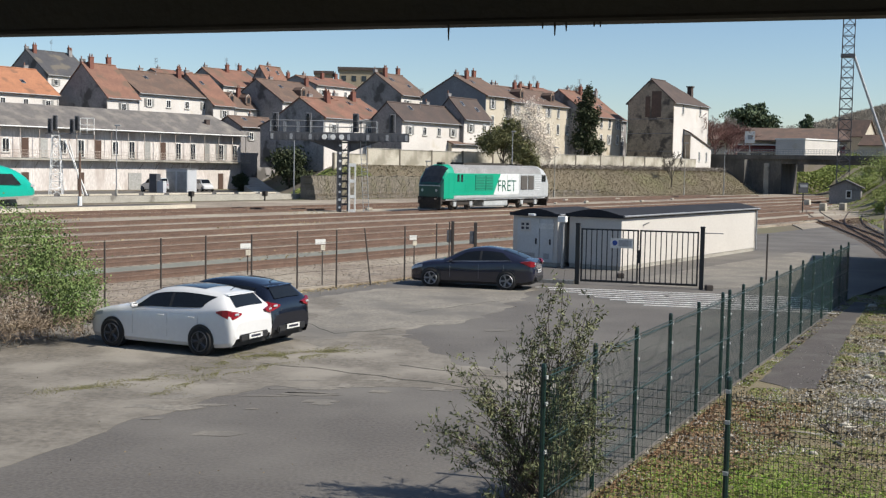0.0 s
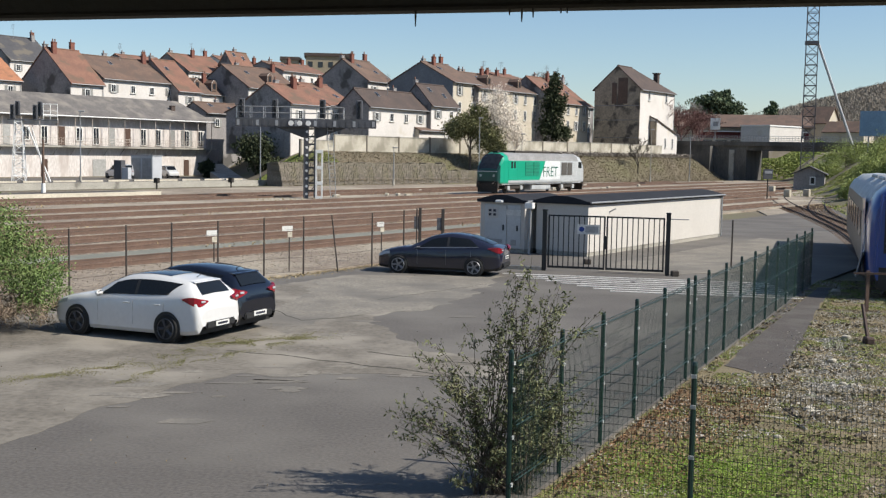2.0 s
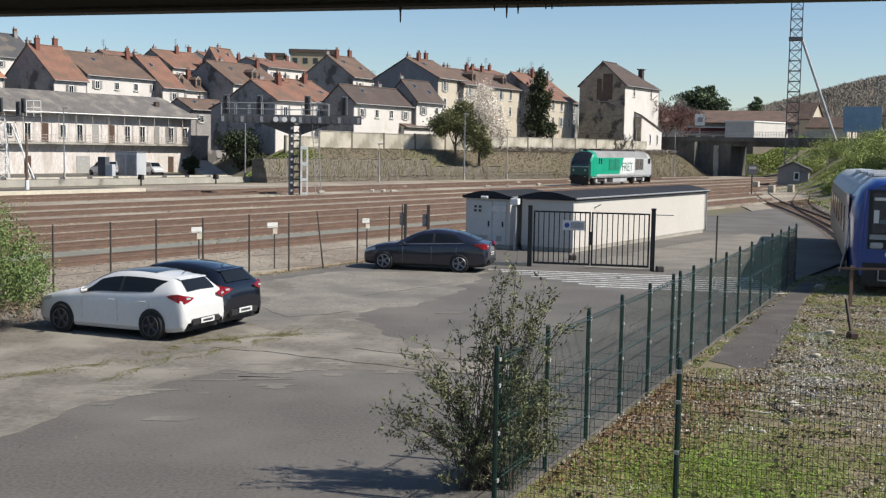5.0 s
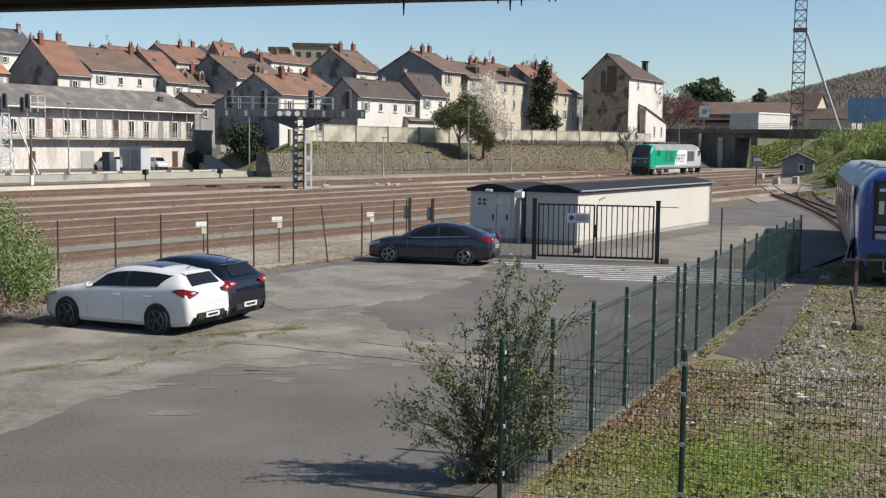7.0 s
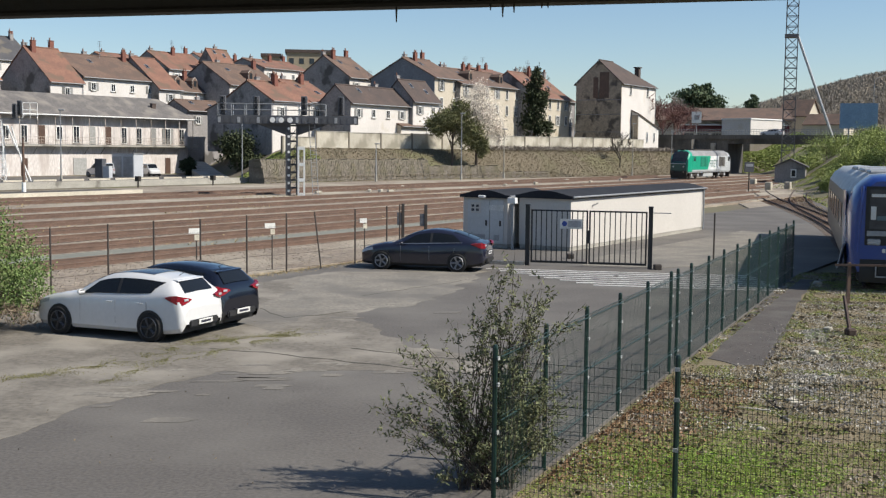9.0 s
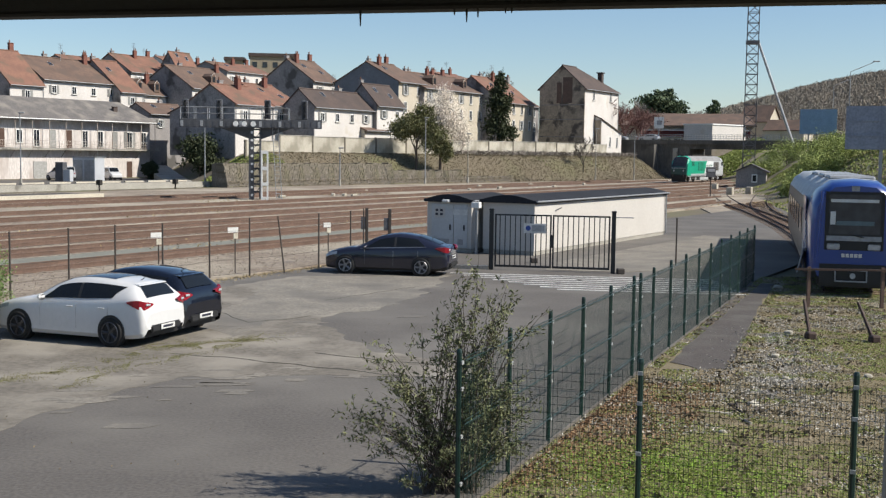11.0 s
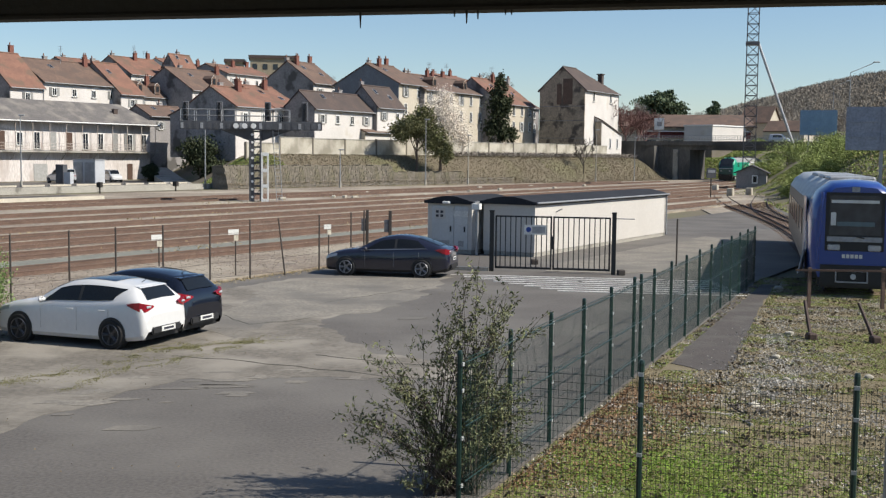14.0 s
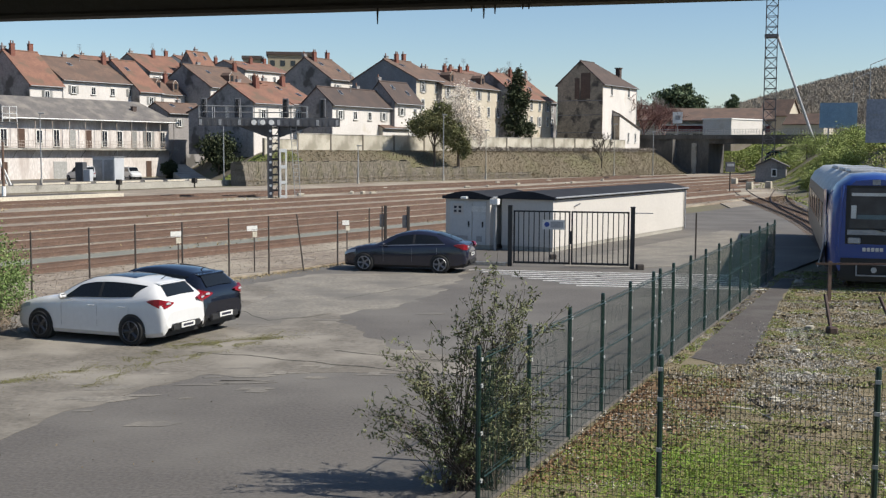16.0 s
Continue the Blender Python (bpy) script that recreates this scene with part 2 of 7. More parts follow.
RENDER_CREAM = mat("cream render", (0.55, 0.495, 0.4), (0.46, 0.41, 0.33), rough=0.9, scale=0.25, fine=6, bump=0.15, stain=(0.36, 0.31, 0.23), stain_at=0.64, stain_scale=0.4)
RENDER_GREY = mat("weathered grey render", (0.33, 0.31, 0.3), (0.22, 0.21, 0.21), rough=0.95, scale=0.3, fine=5, bump=0.25, stain=(0.09, 0.085, 0.08), stain_at=0.58, stain_scale=0.3)
RENDER_SLATE = mat("slate hung gable", (0.21, 0.225, 0.245), (0.15, 0.16, 0.178), rough=0.7, scale=0.4, fine=6, bump=0.3)
STONE_OLD = mat("bare old masonry", (0.44, 0.36, 0.27), (0.3, 0.25, 0.19), rough=0.95, scale=0.5, fine=4, bump=0.6, stain=(0.1, 0.085, 0.07), stain_at=0.55, stain_scale=0.35)
BRICK_RED = mat("chimney brick", (0.24, 0.09, 0.06), (0.15, 0.065, 0.05), rough=0.9, scale=1, fine=8, bump=0.4)
GLASS_DARK = mat("window glass", (0.03, 0.034, 0.04), rough=0.08, scale=1, fine=3, bump=0.0)
SHUTTER = mat("grey wooden shutter", (0.3, 0.3, 0.29), (0.22, 0.22, 0.21), rough=0.8, obj=0.4)
SHUTTER_BROWN = mat("brown wooden door", (0.09, 0.05, 0.035), rough=0.8, scale=2)
OCHRE = mat("ochre cladding", (0.4, 0.33, 0.23), (0.31, 0.26, 0.18), rough=0.8, scale=0.3, fine=4)

# ---- town: houses on the slope ----
def window(parent, x, y, z, w, h, shutters=None, name="window"):
    """A window in a wall that faces local +x: frame, pane, sill, and perhaps shutters."""
    f = new_bm()
    for a, b, c, d in ((-w / 2, -w / 2 + 0.1, 0, h), (w / 2 - 0.1, w / 2, 0, h), (-w / 2, w / 2, 0, 0.1), (-w / 2, w / 2, h - 0.1, h), (-0.025, 0.025, 0.1, h - 0.1)):
        box(f, 0, 0.07, a, b, c, d)
    fr = part(name, f, WHITE, parent, m=pose(x, y, z))
    part("pane", box(new_bm(), 0.0, 0.03, -w / 2 + 0.1, w / 2 - 0.1, 0.1, h - 0.1), GLASS_DARK, fr, "dark window glass")
    part("sill", box(new_bm(), 0, 0.16, -w / 2 - 0.1, w / 2 + 0.1, -0.09, -0.01), CONCRETE, fr)
    if shutters:
        for s in (-1, 1):
            part("shutter", box(new_bm(), 0.01, 0.08, s * (w * 0.77) - w * 0.24, s * (w * 0.77) + w * 0.24, 0, h), shutters, fr)


def chimney(parent, x, y, z, h, pots=2, material=None):
    bm = new_bm()
    box(bm, -0.24, 0.24, -0.4, 0.4, -2.0, h)
    box(bm, -0.29, 0.29, -0.45, 0.45, h, h + 0.1)
    c = part("chimney", bm, material or BRICK_RED, parent, m=pose(x, y, z))
    for i in range(pots):
        part("chimney_pot", rod(new_bm(), (0, -0.22 + 0.44 * i, h + 0.1), (0, -0.22 + 0.44 * i, h + 0.55), 0.12, 0.09, 8), TILE_RED, c)


def slab(bm, p, q, r, s, t):
    """A sloping slab with corners p q r s on top, and thickness t."""
    top = [bm.verts.new(v) for v in (p, q, r, s)]
    low = [bm.verts.new((v[0], v[1], v[2] - t)) for v in (p, q, r, s)]
    bm.faces.new(top)
    bm.faces.new(low[::-1])
    for i in range(4):
        bm.faces.new((top[i], low[i], low[(i + 1) % 4], top[(i + 1) % 4]))


def house(u, length, n, width, eave, ridge, roof, wall, gable, chim=(), rows=1, dormers=0, lean=False):
    """A house along the railway: its front faces the tracks, its bare gable the near end."""
    x0, y0 = un(u, n)
    base = min(level(*un(u, n)), level(*un(u + length, n))) - 0.3
    tone = {RENDER_WHITE: "white rendered", RENDER_CREAM: "cream rendered", RENDER_GREY: "grey rendered"}[wall]
    top = {TILE_RED: "red tiled", TILE_ORANGE: "orange tiled", TILE_BROWN: "brown tiled", TILE_DARK: "dark tiled", SLATE: "grey slate"}[roof]
    h = thing("house", tone + " terraced house with a " + top + " roof on the slope", "house", pose(x0, y0, base, 0, 0, -34.5), "houses of the town")
    e, r, w = eave - base, ridge - base, width
    bm = new_bm()
    prism(bm, ((0, 0), (0, e), (-w / 2, e if lean else r - 0.12), (-w, e), (-w, 0)), 0.03, length)
    part("wall", bm, wall, h)
    bm = new_bm()
    prism(bm, ((0.0, 0), (0.0, e), (-w / 2, r - 0.12), (-w, e), (-w, 0)), -0.12, 0.027)
    part("gable_wall", bm, gable, h, "bare weathered gable wall")
    bm = new_bm()
    k = (r - e) / (w / 2)
    hip = 11.0 if lean else 0.0
    for s, x_e in ((1, 0.45), (-1, -w - 0.45)):
        zz = e - 0.45 * k
        c = ((x_e, -0.25, zz + 0.1), (x_e, length + 0.1, zz + 0.1), (-w / 2, length + 0.1 - hip, r + 0.1), (-w / 2, -0.25, r + 0.1))
        slab(bm, *(c if s > 0 else c[::-1]), 0.2)
    rod(bm, (-w / 2, -0.25, r + 0.1), (-w / 2, length + 0.1 - hip, r + 0.1), 0.14, 0.14, 6)
    if lean:
        vs = [bm.verts.new(v) for v in ((0.45, length + 0.1, e - 0.45 * k + 0.1), (-w - 0.45, length + 0.1, e - 0.45 * k + 0.1), (-w / 2, length + 0.1 - hip, r + 0.1))]
        bm.faces.new(vs)
    ro = part("roof", bm, roof, h)
    part("gutter", rod(new_bm(), (0.5, -0.2, e - 0.45 * k), (0.5, length + 0.05, e - 0.45 * k), 0.08, 0.08, 6), GREY_STEEL, h)
    part("downpipe", rod(new_bm(), (0.08, length - 0.2, 0.2), (0.08, length - 0.2, e - 0.3), 0.05, 0.05, 6), GREY_STEEL, h)
    for i, c in enumerate(chim):
        chimney(h, -w / 2 + (0.9 if i % 2 else -0.4), max(0.35, c * length), r - 0.5, 1.1 + 0.35 * ((i * 7) % 3), 1 + i % 2, BRICK_RED if i % 3 else RENDER_GREY)
    if int(u * 10) % 3 == 0:
        bm = rod(new_bm(), (-w / 2 + 0.6, length * 0.5, r - 0.6), (-w / 2 + 0.6, length * 0.5, r + 2.6), 0.035, 0.03, 5)
        for q in range(4):
            rod(bm, (-w / 2 + 0.1, length * 0.5, r + 1.7 + 0.25 * q), (-w / 2 + 1.1, length * 0.5, r + 1.7 + 0.25 * q), 0.02, 0.02, 4)
        part("aerial", bm, GREY_STEEL, h)
    for q in range(int(u) % 3):
        f0 = 0.35 + 0.3 * q
        m = pose(-w * (0.5 - f0 * 0.45), length * (0.3 + 0.4 * q), e + (r - e) * (1 - abs(-w * (0.5 - f0 * 0.45) + w / 2) / (w / 2)) + 0.12, 0, math.degrees(math.atan(k)), 0)
        sk = part("roof_window", box(new_bm(), -0.5, 0.5, -0.35, 0.35, -0.05, 0.08), GREY_STEEL, h, m=m)
        part("pane", box(new_bm(), -0.42, 0.42, -0.28, 0.28, 0.081, 0.09), GLASS_DARK, sk)
    count = 2 if lean else max(1, int(length / 3.4))
    for j in range(rows):
        z = e - 2.3 - 3.0 * j
        for i in range(count):
            y = (i + 0.5) * length / count
            if z > 0.6:
                window(h, 0, y, z, 1.0, 1.9 if rows > 1 or lean else 1.3, SHUTTER if (i + j) % 3 == 0 and not lean else None)
    for i in range(dormers):
        y = (i + 0.5) * length / dormers
        x, z = -w * 0.17, e + k * w * 0.17
        d = part("dormer", prism(new_bm(), ((-0.65, -0.3), (0.65, -0.3), (0.65, 1.2), (0, 1.8), (-0.65, 1.2)), 0, 0.01), wall, h, m=pose(x + 0.9, y, z - 0.2, 0, 0, 90))
        bm = new_bm()
        prism(bm, ((-0.6, -0.3), (0.6, -0.3), (0.6, 1.15), (0, 1.7), (-0.6, 1.15)), -0.05, 2.2)
        part("cheek", bm, roof, d)
        part("pane", box(new_bm(), -0.35, 0.35, -0.08, -0.055, 0.1, 1.1), GLASS_DARK, d)
    if lean:
        bm = new_bm()
        vs = [bm.verts.new(v) for v in ((0.05, 5.0, 0), (1.5, 5.0, 0), (1.5, 15.6, 0), (0.05, 15.6, 0), (0.05, 5.0, 8.3), (1.5, 5.0, 7.6), (1.5, 15.6, 5.0), (0.05, 15.6, 5.6))]
        for f in ((0, 1, 5, 4), (1, 2, 6, 5), (2, 3, 7, 6), (4, 5, 6, 7)):
            bm.faces.new([vs[i] for i in f])
        bmesh.ops.recalc_face_normals(bm, faces=bm.faces)
        part("lean_to", bm, RENDER_WHITE, h, "white rendered lean-to with a sloping roof")
        bm = new_bm()
        slab(bm, (0.05, 4.7, 8.5), (1.75, 4.7, 7.75), (1.75, 15.9, 5.0), (0.05, 15.9, 5.8), 0.22)
        part("lean_to_roof", bm, TILE_DARK, h)
        part("lean_to_side", box(new_bm(), 0.1, 1.45, 4.82, 4.99, 0, 7.4), STONE_OLD, h)
        for y in (9.5, 13.2):
            window(h, 1.5, y, 2.2, 0.9, 2.0)
        for a, b, z0, z1 in ((-5.9, -4.9, 10.6, 14.6), (-4.6, -2.6, 10.6, 15.6)):
            part("bricked_opening", box(new_bm(), a, b, -0.17, -0.1, z0, z1), TILE_BROWN, h, "bricked-up opening")
        bm = new_bm()
        for z in (4.0, 7.4, 10.2):
            box(bm, -w + 0.1, -0.1, -0.2, -0.115, z, z + 0.14)
        part("string_course", bm, RENDER_GREY, h)
        ch = part("chimney_stack", box(new_bm(), -2.6, -1.7, 12.2, 13.2, e + 0.2, e + 3.5), TILE_DARK, h)
        part("cap", box(new_bm(), -2.8, -1.5, 12.0, 13.4, e + 3.5, e + 3.7), TILE_DARK, ch)
    return h


house(101.4, 16.3, 156.2, 11.8, 14.7, 18.7, TILE_ORANGE, RENDER_WHITE, RENDER_GREY, chim=(0.9,), rows=1)
house(147.9, 11.2, 199.7, 14.1, 21.6, 26.7, SLATE, RENDER_WHITE, RENDER_GREY, chim=(0.02, 0.12, 0.98, 0.9), rows=1)
house(120.2, 6.5, 147.5, 12.1, 14.5, 19.8, TILE_RED, RENDER_WHITE, RENDER_GREY, chim=(0.02, 0.15, 0.85), rows=1)
house(127.5, 16.5, 148.5, 12.1, 15.6, 19.4, TILE_BROWN, RENDER_WHITE, RENDER_GREY, chim=(0.35, 0.8), rows=1)
house(142.1, 5.3, 146.6, 13.2, 14.4, 19.7, TILE_RED, RENDER_WHITE, RENDER_GREY, chim=(0.05,), rows=1)
house(168.0, 12.3, 170.5, 12.0, 20.0, 23.6, TILE_RED, RENDER_WHITE, RENDER_GREY, chim=(0.1, 0.5, 0.9), rows=1)
house(176.5, 6.0, 166.9, 3.2, 22.2, 24.4, TILE_RED, RENDER_WHITE, RENDER_GREY, chim=(0.5,), rows=1)
house(137.6, 9.5, 135.5, 6.0, 10.4, 12.0, TILE_BROWN, RENDER_GREY, RENDER_GREY, chim=(0.6,), rows=1)
house(146.0, 8.4, 148.0, 6.4, 14.3, 16.8, TILE_BROWN, RENDER_WHITE, RENDER_GREY, chim=(0.05, 0.7), rows=1, dormers=2)
house(154.7, 14.1, 142.1, 13.0, 15.6, 19.6, TILE_BROWN, RENDER_WHITE, RENDER_GREY, chim=(0.3, 0.9), rows=1, dormers=1)
house(126.1, 8.3, 107.8, 9.2, 11.2, 13.9, TILE_RED, RENDER_WHITE, RENDER_GREY, chim=(0.3, 0.6, 0.75), rows=1)
house(134.6, 6.9, 107.8, 12.0, 11.3, 14.5, TILE_RED, RENDER_WHITE, RENDER_GREY, chim=(0.2, 0.6), rows=1)
house(137.0, 6.0, 120.2, 10.3, 10.4, 12.4, TILE_BROWN, RENDER_GREY, RENDER_GREY, chim=(0.5,), rows=0)
house(164.3, 7.9, 122.8, 11.5, 17.0, 20.8, TILE_BROWN, RENDER_WHITE, RENDER_GREY, chim=(0.05, 0.2, 0.9), rows=1)
house(136.8, 15.2, 102.0, 5.6, 11.3, 13.7, TILE_DARK, RENDER_WHITE, RENDER_GREY, chim=(0.7,), rows=1)
house(148.8, 7.3, 101.2, 7.1, 8.0, 9.4, TILE_BROWN, RENDER_WHITE, RENDER_CREAM, chim=(), rows=0)
house(152.2, 7.8, 101.3, 5.8, 12.2, 15.3, TILE_DARK, RENDER_WHITE, RENDER_GREY, chim=(0.02,), rows=1)
house(166.9, 8.5, 106.7, 13.3, 16.7, 20.1, TILE_BROWN, RENDER_CREAM, RENDER_SLATE, chim=(0.15, 0.3, 0.8), rows=2)
house(173.7, 22.3, 105.7, 13.0, 16.0, 19.0, TILE_BROWN, RENDER_CREAM, RENDER_GREY, chim=(0.2, 0.45, 0.8), rows=2, dormers=2)
house(194.7, 13.9, 101.5, 13.0, 14.5, 19.3, TILE_RED, RENDER_CREAM, RENDER_GREY, chim=(0.3, 0.5, 0.9, 0.97), rows=2)
house(215.2, 8.5, 107.6, 13.0, 14.7, 18.5, TILE_BROWN, RENDER_GREY, RENDER_GREY, chim=(0.5,), rows=2)
house(207.5, 17.3, 90.0, 9.6, 17.6, 21.9, TILE_DARK, RENDER_WHITE, STONE_OLD, chim=(), rows=1, lean=True)
house(180.4, 12.5, 200.1, 12.0, 22.8, 25.3, TILE_RED, RENDER_WHITE, RENDER_GREY, chim=(0.2, 0.6), rows=1)
house(190.1, 15.5, 164.8, 12.0, 21.4, 23.5, TILE_RED, RENDER_WHITE, RENDER_GREY, chim=(0.2, 0.5, 0.9), rows=1)
house(196.4, 18.2, 120.3, 12.0, 19.1, 20.9, TILE_RED, RENDER_WHITE, RENDER_GREY, chim=(0.3, 0.7), rows=1)
house(213.3, 11, 122.3, 12.0, 20.2, 21.8, TILE_RED, RENDER_WHITE, RENDER_GREY, chim=(0.2, 0.6), rows=1)
house(224.0, 13, 214, 9, 26.9, 28.8, TILE_RED, RENDER_WHITE, RENDER_WHITE, chim=(0.3, 0.8), rows=1)
house(220.8, 14, 222, 10, 26.6, 28.7, TILE_BROWN, RENDER_WHITE, RENDER_GREY, chim=(0.3, 0.8), rows=1)
house(192.5, 8, 178, 8, 22.1, 24.1, TILE_BROWN, RENDER_WHITE, RENDER_GREY, chim=(0.3, 0.8), rows=1)
for x0, w0, z1 in ((-34.2, 4.4, 28.3), (-28.0, 11.2, 29.4)):
    t = thing("flat_block", "ochre clad flat-roofed block on the hilltop", "apartment building", pose(x0, 300, 7, 0, 0, 4), "hilltop blocks")
    part("wall", box(new_bm(), 0, w0, 0, 9, 0, z1 - 7.8), OCHRE, t)
    part("roof", box(new_bm(), -0.4, w0 + 0.4, -0.4, 9.4, z1 - 7.8, z1 - 7), TILE_DARK, t)
    for k in range(int(w0 / 2.6)):
        part("window", box(new_bm(), 0.6 + k * 2.6, 1.8 + k * 2.6, -0.06, -0.003, z1 - 10.6, z1 - 9.2), GLASS_DARK, t)


# ---- railway staff building with the balcony ----
def balcony_building():
    length, w, e, r = 82.0, 10.0, 8.9, 12.0
    t = thing("railway_building", "long white two-storey railway building with a balcony", "building", pose(*un(55, 134), 0, 0, 0, -34.5))
    wall = part("wall", box(new_bm(), -w, 0, 0, length - 1, 0, e), RENDER_DIRTY, t)
    bm = new_bm()
    a = 1.3
    lo, hi, z = -0.8, length - 0.2, e - 0.25
    slab(bm, (a, lo, z), (a, hi, z), (-w / 2, hi - 2.5, r), (-w / 2, lo, r), 0.18)
    slab(bm, (-w - 0.5, hi, z), (-w - 0.5, lo, z), (-w / 2, lo, r), (-w / 2, hi - 2.5, r), 0.18)
    vs = [bm.verts.new(v) for v in ((a, hi, z), (-w - 0.5, hi, z), (-w / 2, hi - 2.5, r))]
    bm.faces.new(vs)
    part("roof", bm, SLATE_OLD, t, "weathered grey slate roof")
    part("gutter", rod(new_bm(), (a + 0.05, lo, z), (a + 0.05, hi, z), 0.09, 0.09, 6), WHITE, t)
    part("balcony_floor", box(new_bm(), 0.003, 1.2, 0, length, 4.25, 4.5), CONCRETE, t)
    n = int(length / 3.0)
    for i in range(n + 1):
        y = min(i * 3.0, length - 0.1)
        part("post", box(new_bm(), 1.07, 1.15, y, y + 0.08, 4.5, e - 0.3), RAILING, t)
        bm = new_bm()
        rod(bm, (0.05, y, 3.2), (1.05, y, 4.2), 0.06, 0.06, 4)
        part("bracket", bm, CONCRETE, t)
    bm = new_bm()
    for z in (4.7, 5.1, 5.55):
        box(bm, 1.09, 1.13, 0, length, z, z + 0.05)
    y = 0.0
    while y < length:
        box(bm, 1.1, 1.12, y, y + 0.03, 4.5, 5.55)
        y += 0.3
    tagged(part("railing", bm, RAILING, t), kind="stuff")
    bm = new_bm()
    for i in range(n):
        y = i * 3.0 + 1.0
        if (i * 5) % 7 < 3:
            part("balcony_door", box(new_bm(), 0.003, 0.06, y, y + 1.1, 4.55, 7.2), SHUTTER_BROWN if i % 2 else SHUTTER, t)
        else:
            window(t, 0.003, y + 0.6, 4.7 if i % 3 else 5.2, 1.15, 2.5 if i % 3 else 1.9, SHUTTER if i % 4 == 1 else None)
    for i in range(9):
        y = 4 + i * 9.0
        part("ground_floor_door", box(new_bm(), 0.003, 0.07, y, y + (2.4 if i % 3 == 0 else 1.1), 0.05, 2.6), SHUTTER_BROWN if i % 3 else SHUTTER, t)
    chimney(t, -2.0, 75.5, 9.9, 1.1, 0, TILE_DARK)
    for y in (20, 46, 70):
        part("downpipe", rod(new_bm(), (0.1, y, 0.1), (0.1, y, 4.2), 0.06, 0.06, 6), WHITE, t)


SLATE_OLD = mat("weathered old slate", (0.165, 0.152, 0.142), (0.115, 0.106, 0.1), rough=0.8, scale=0.8, fine=5, bump=0.4, stain=(0.21, 0.19, 0.165), stain_at=0.58, stain_scale=0.5, soft=0.2, stretch=(1, 1, 1))
RENDER_DIRTY = mat("grubby white render", (0.68, 0.635, 0.605), (0.53, 0.488, 0.46), rough=0.9, scale=0.35, fine=5, stain=(0.4, 0.35, 0.32), stain_at=0.59, stain_scale=0.6, soft=0.16, stretch=(1, 1, 0.3))
RAILING = mat("pale corroded railing", (0.55, 0.52, 0.48), (0.3, 0.24, 0.2), rough=0.8, scale=0.8, fine=4)
balcony_building()


# ---- walls along the embankment ----
def embankment_wall():
    t = thing("wall_north", "pale concrete panel wall on top of the embankment", "wall", kind="structure")
    u = 121.0
    while u < 212:
        n = foot(u) + 9.0
        x, y = un(u, n)
        x2, y2 = un(u + 6.5, foot(u + 6.5) + 9.0)
        a = math.degrees(math.atan2(x2 - x, y2 - y))
        ln = math.hypot(x2 - x, y2 - y)
        z = level(x, y) - 0.8
        m = pose(x, y, z, 0, 0, -a)
        h = 3.15 + 0.2 * noise.noise((u * 0.3, 0, 0))
        part("wall_panel", box(new_bm(), -0.15, 0.0, 0.12, ln - 0.12, 0, h), CONCRETE_PALE, t, m=m)
        part("pillar", box(new_bm(), -0.22, 0.08, -0.12, 0.12, 0, h + 0.15), STONE, t, m=m)
        part("coping", box(new_bm(), -0.22, 0.07, 0.12, ln - 0.12, h, h + 0.1), CONCRETE, t, m=m)
        u += 6.5
    # stone retaining wall at the foot of the slope
    s = thing("retaining_wall", "rough dark rubble retaining wall beside the tracks", "wall", kind="structure")
    u = 108.0
    rnd = random.Random(4)
    while u < 168:
        x, y = un(u, foot(u) + 0.6)
        x2, y2 = un(u + 3.0, foot(u + 3.0) + 0.6)
        ln = math.hypot(x2 - x, y2 - y)
        m = pose(x, y, 0, 0, 0, -math.degrees(math.atan2(x2 - x, y2 - y)))
        bm = new_bm()
        top = 12 if u < 140 else 8 if u < 155 else 4
        prism(bm, ((-2.5, -0.2), (0.075, -0.2), (0.075 - 0.06 * top, top * 0.24), (-2.5, top * 0.24)), 0, ln)
        for k in range(top):
            y0 = rnd.uniform(-0.2, 0.0)
            while y0 < ln:
                ww = rnd.uniform(0.18, 0.5)
                d = rnd.uniform(0, 0.035)
                lo, tilt = k * 0.24 + rnd.uniform(-0.03, 0.05), rnd.uniform(-0.05, 0.05)
                box(bm, -1.2 - 0.06 * k, 0.1 - 0.06 * k + d, y0 + 0.002, y0 + ww - 0.002, lo, lo + rnd.uniform(0.22, 0.28), Matrix.Rotation(tilt, 4, "X"))
                y0 += ww
        tagged(part("stonework", bm, STONE, s, m=m), kind="stuff")
        u += 3.0


embankment_wall()

# ---- vehicles ----
def spline(rows, steps):
    """Rows of numbers, filled in smoothly between."""
    out = []
    for i in range(len(rows) - 1):
        p0, p1, p2, p3 = rows[max(0, i - 1)], rows[i], rows[i + 1], rows[min(len(rows) - 1, i + 2)]
        for k in range(steps):
            t = k / steps
            out.append(tuple(b + 0.5 * t * ((c - a) + t * (2 * a - 5 * b + 4 * c - d + t * (3 * (b - c) + d - a))) if abs(c - b) > 1e-9 else b for a, b, c, d in zip(p0, p1, p2, p3)))
    out.append(tuple(rows[-1]))
    return out


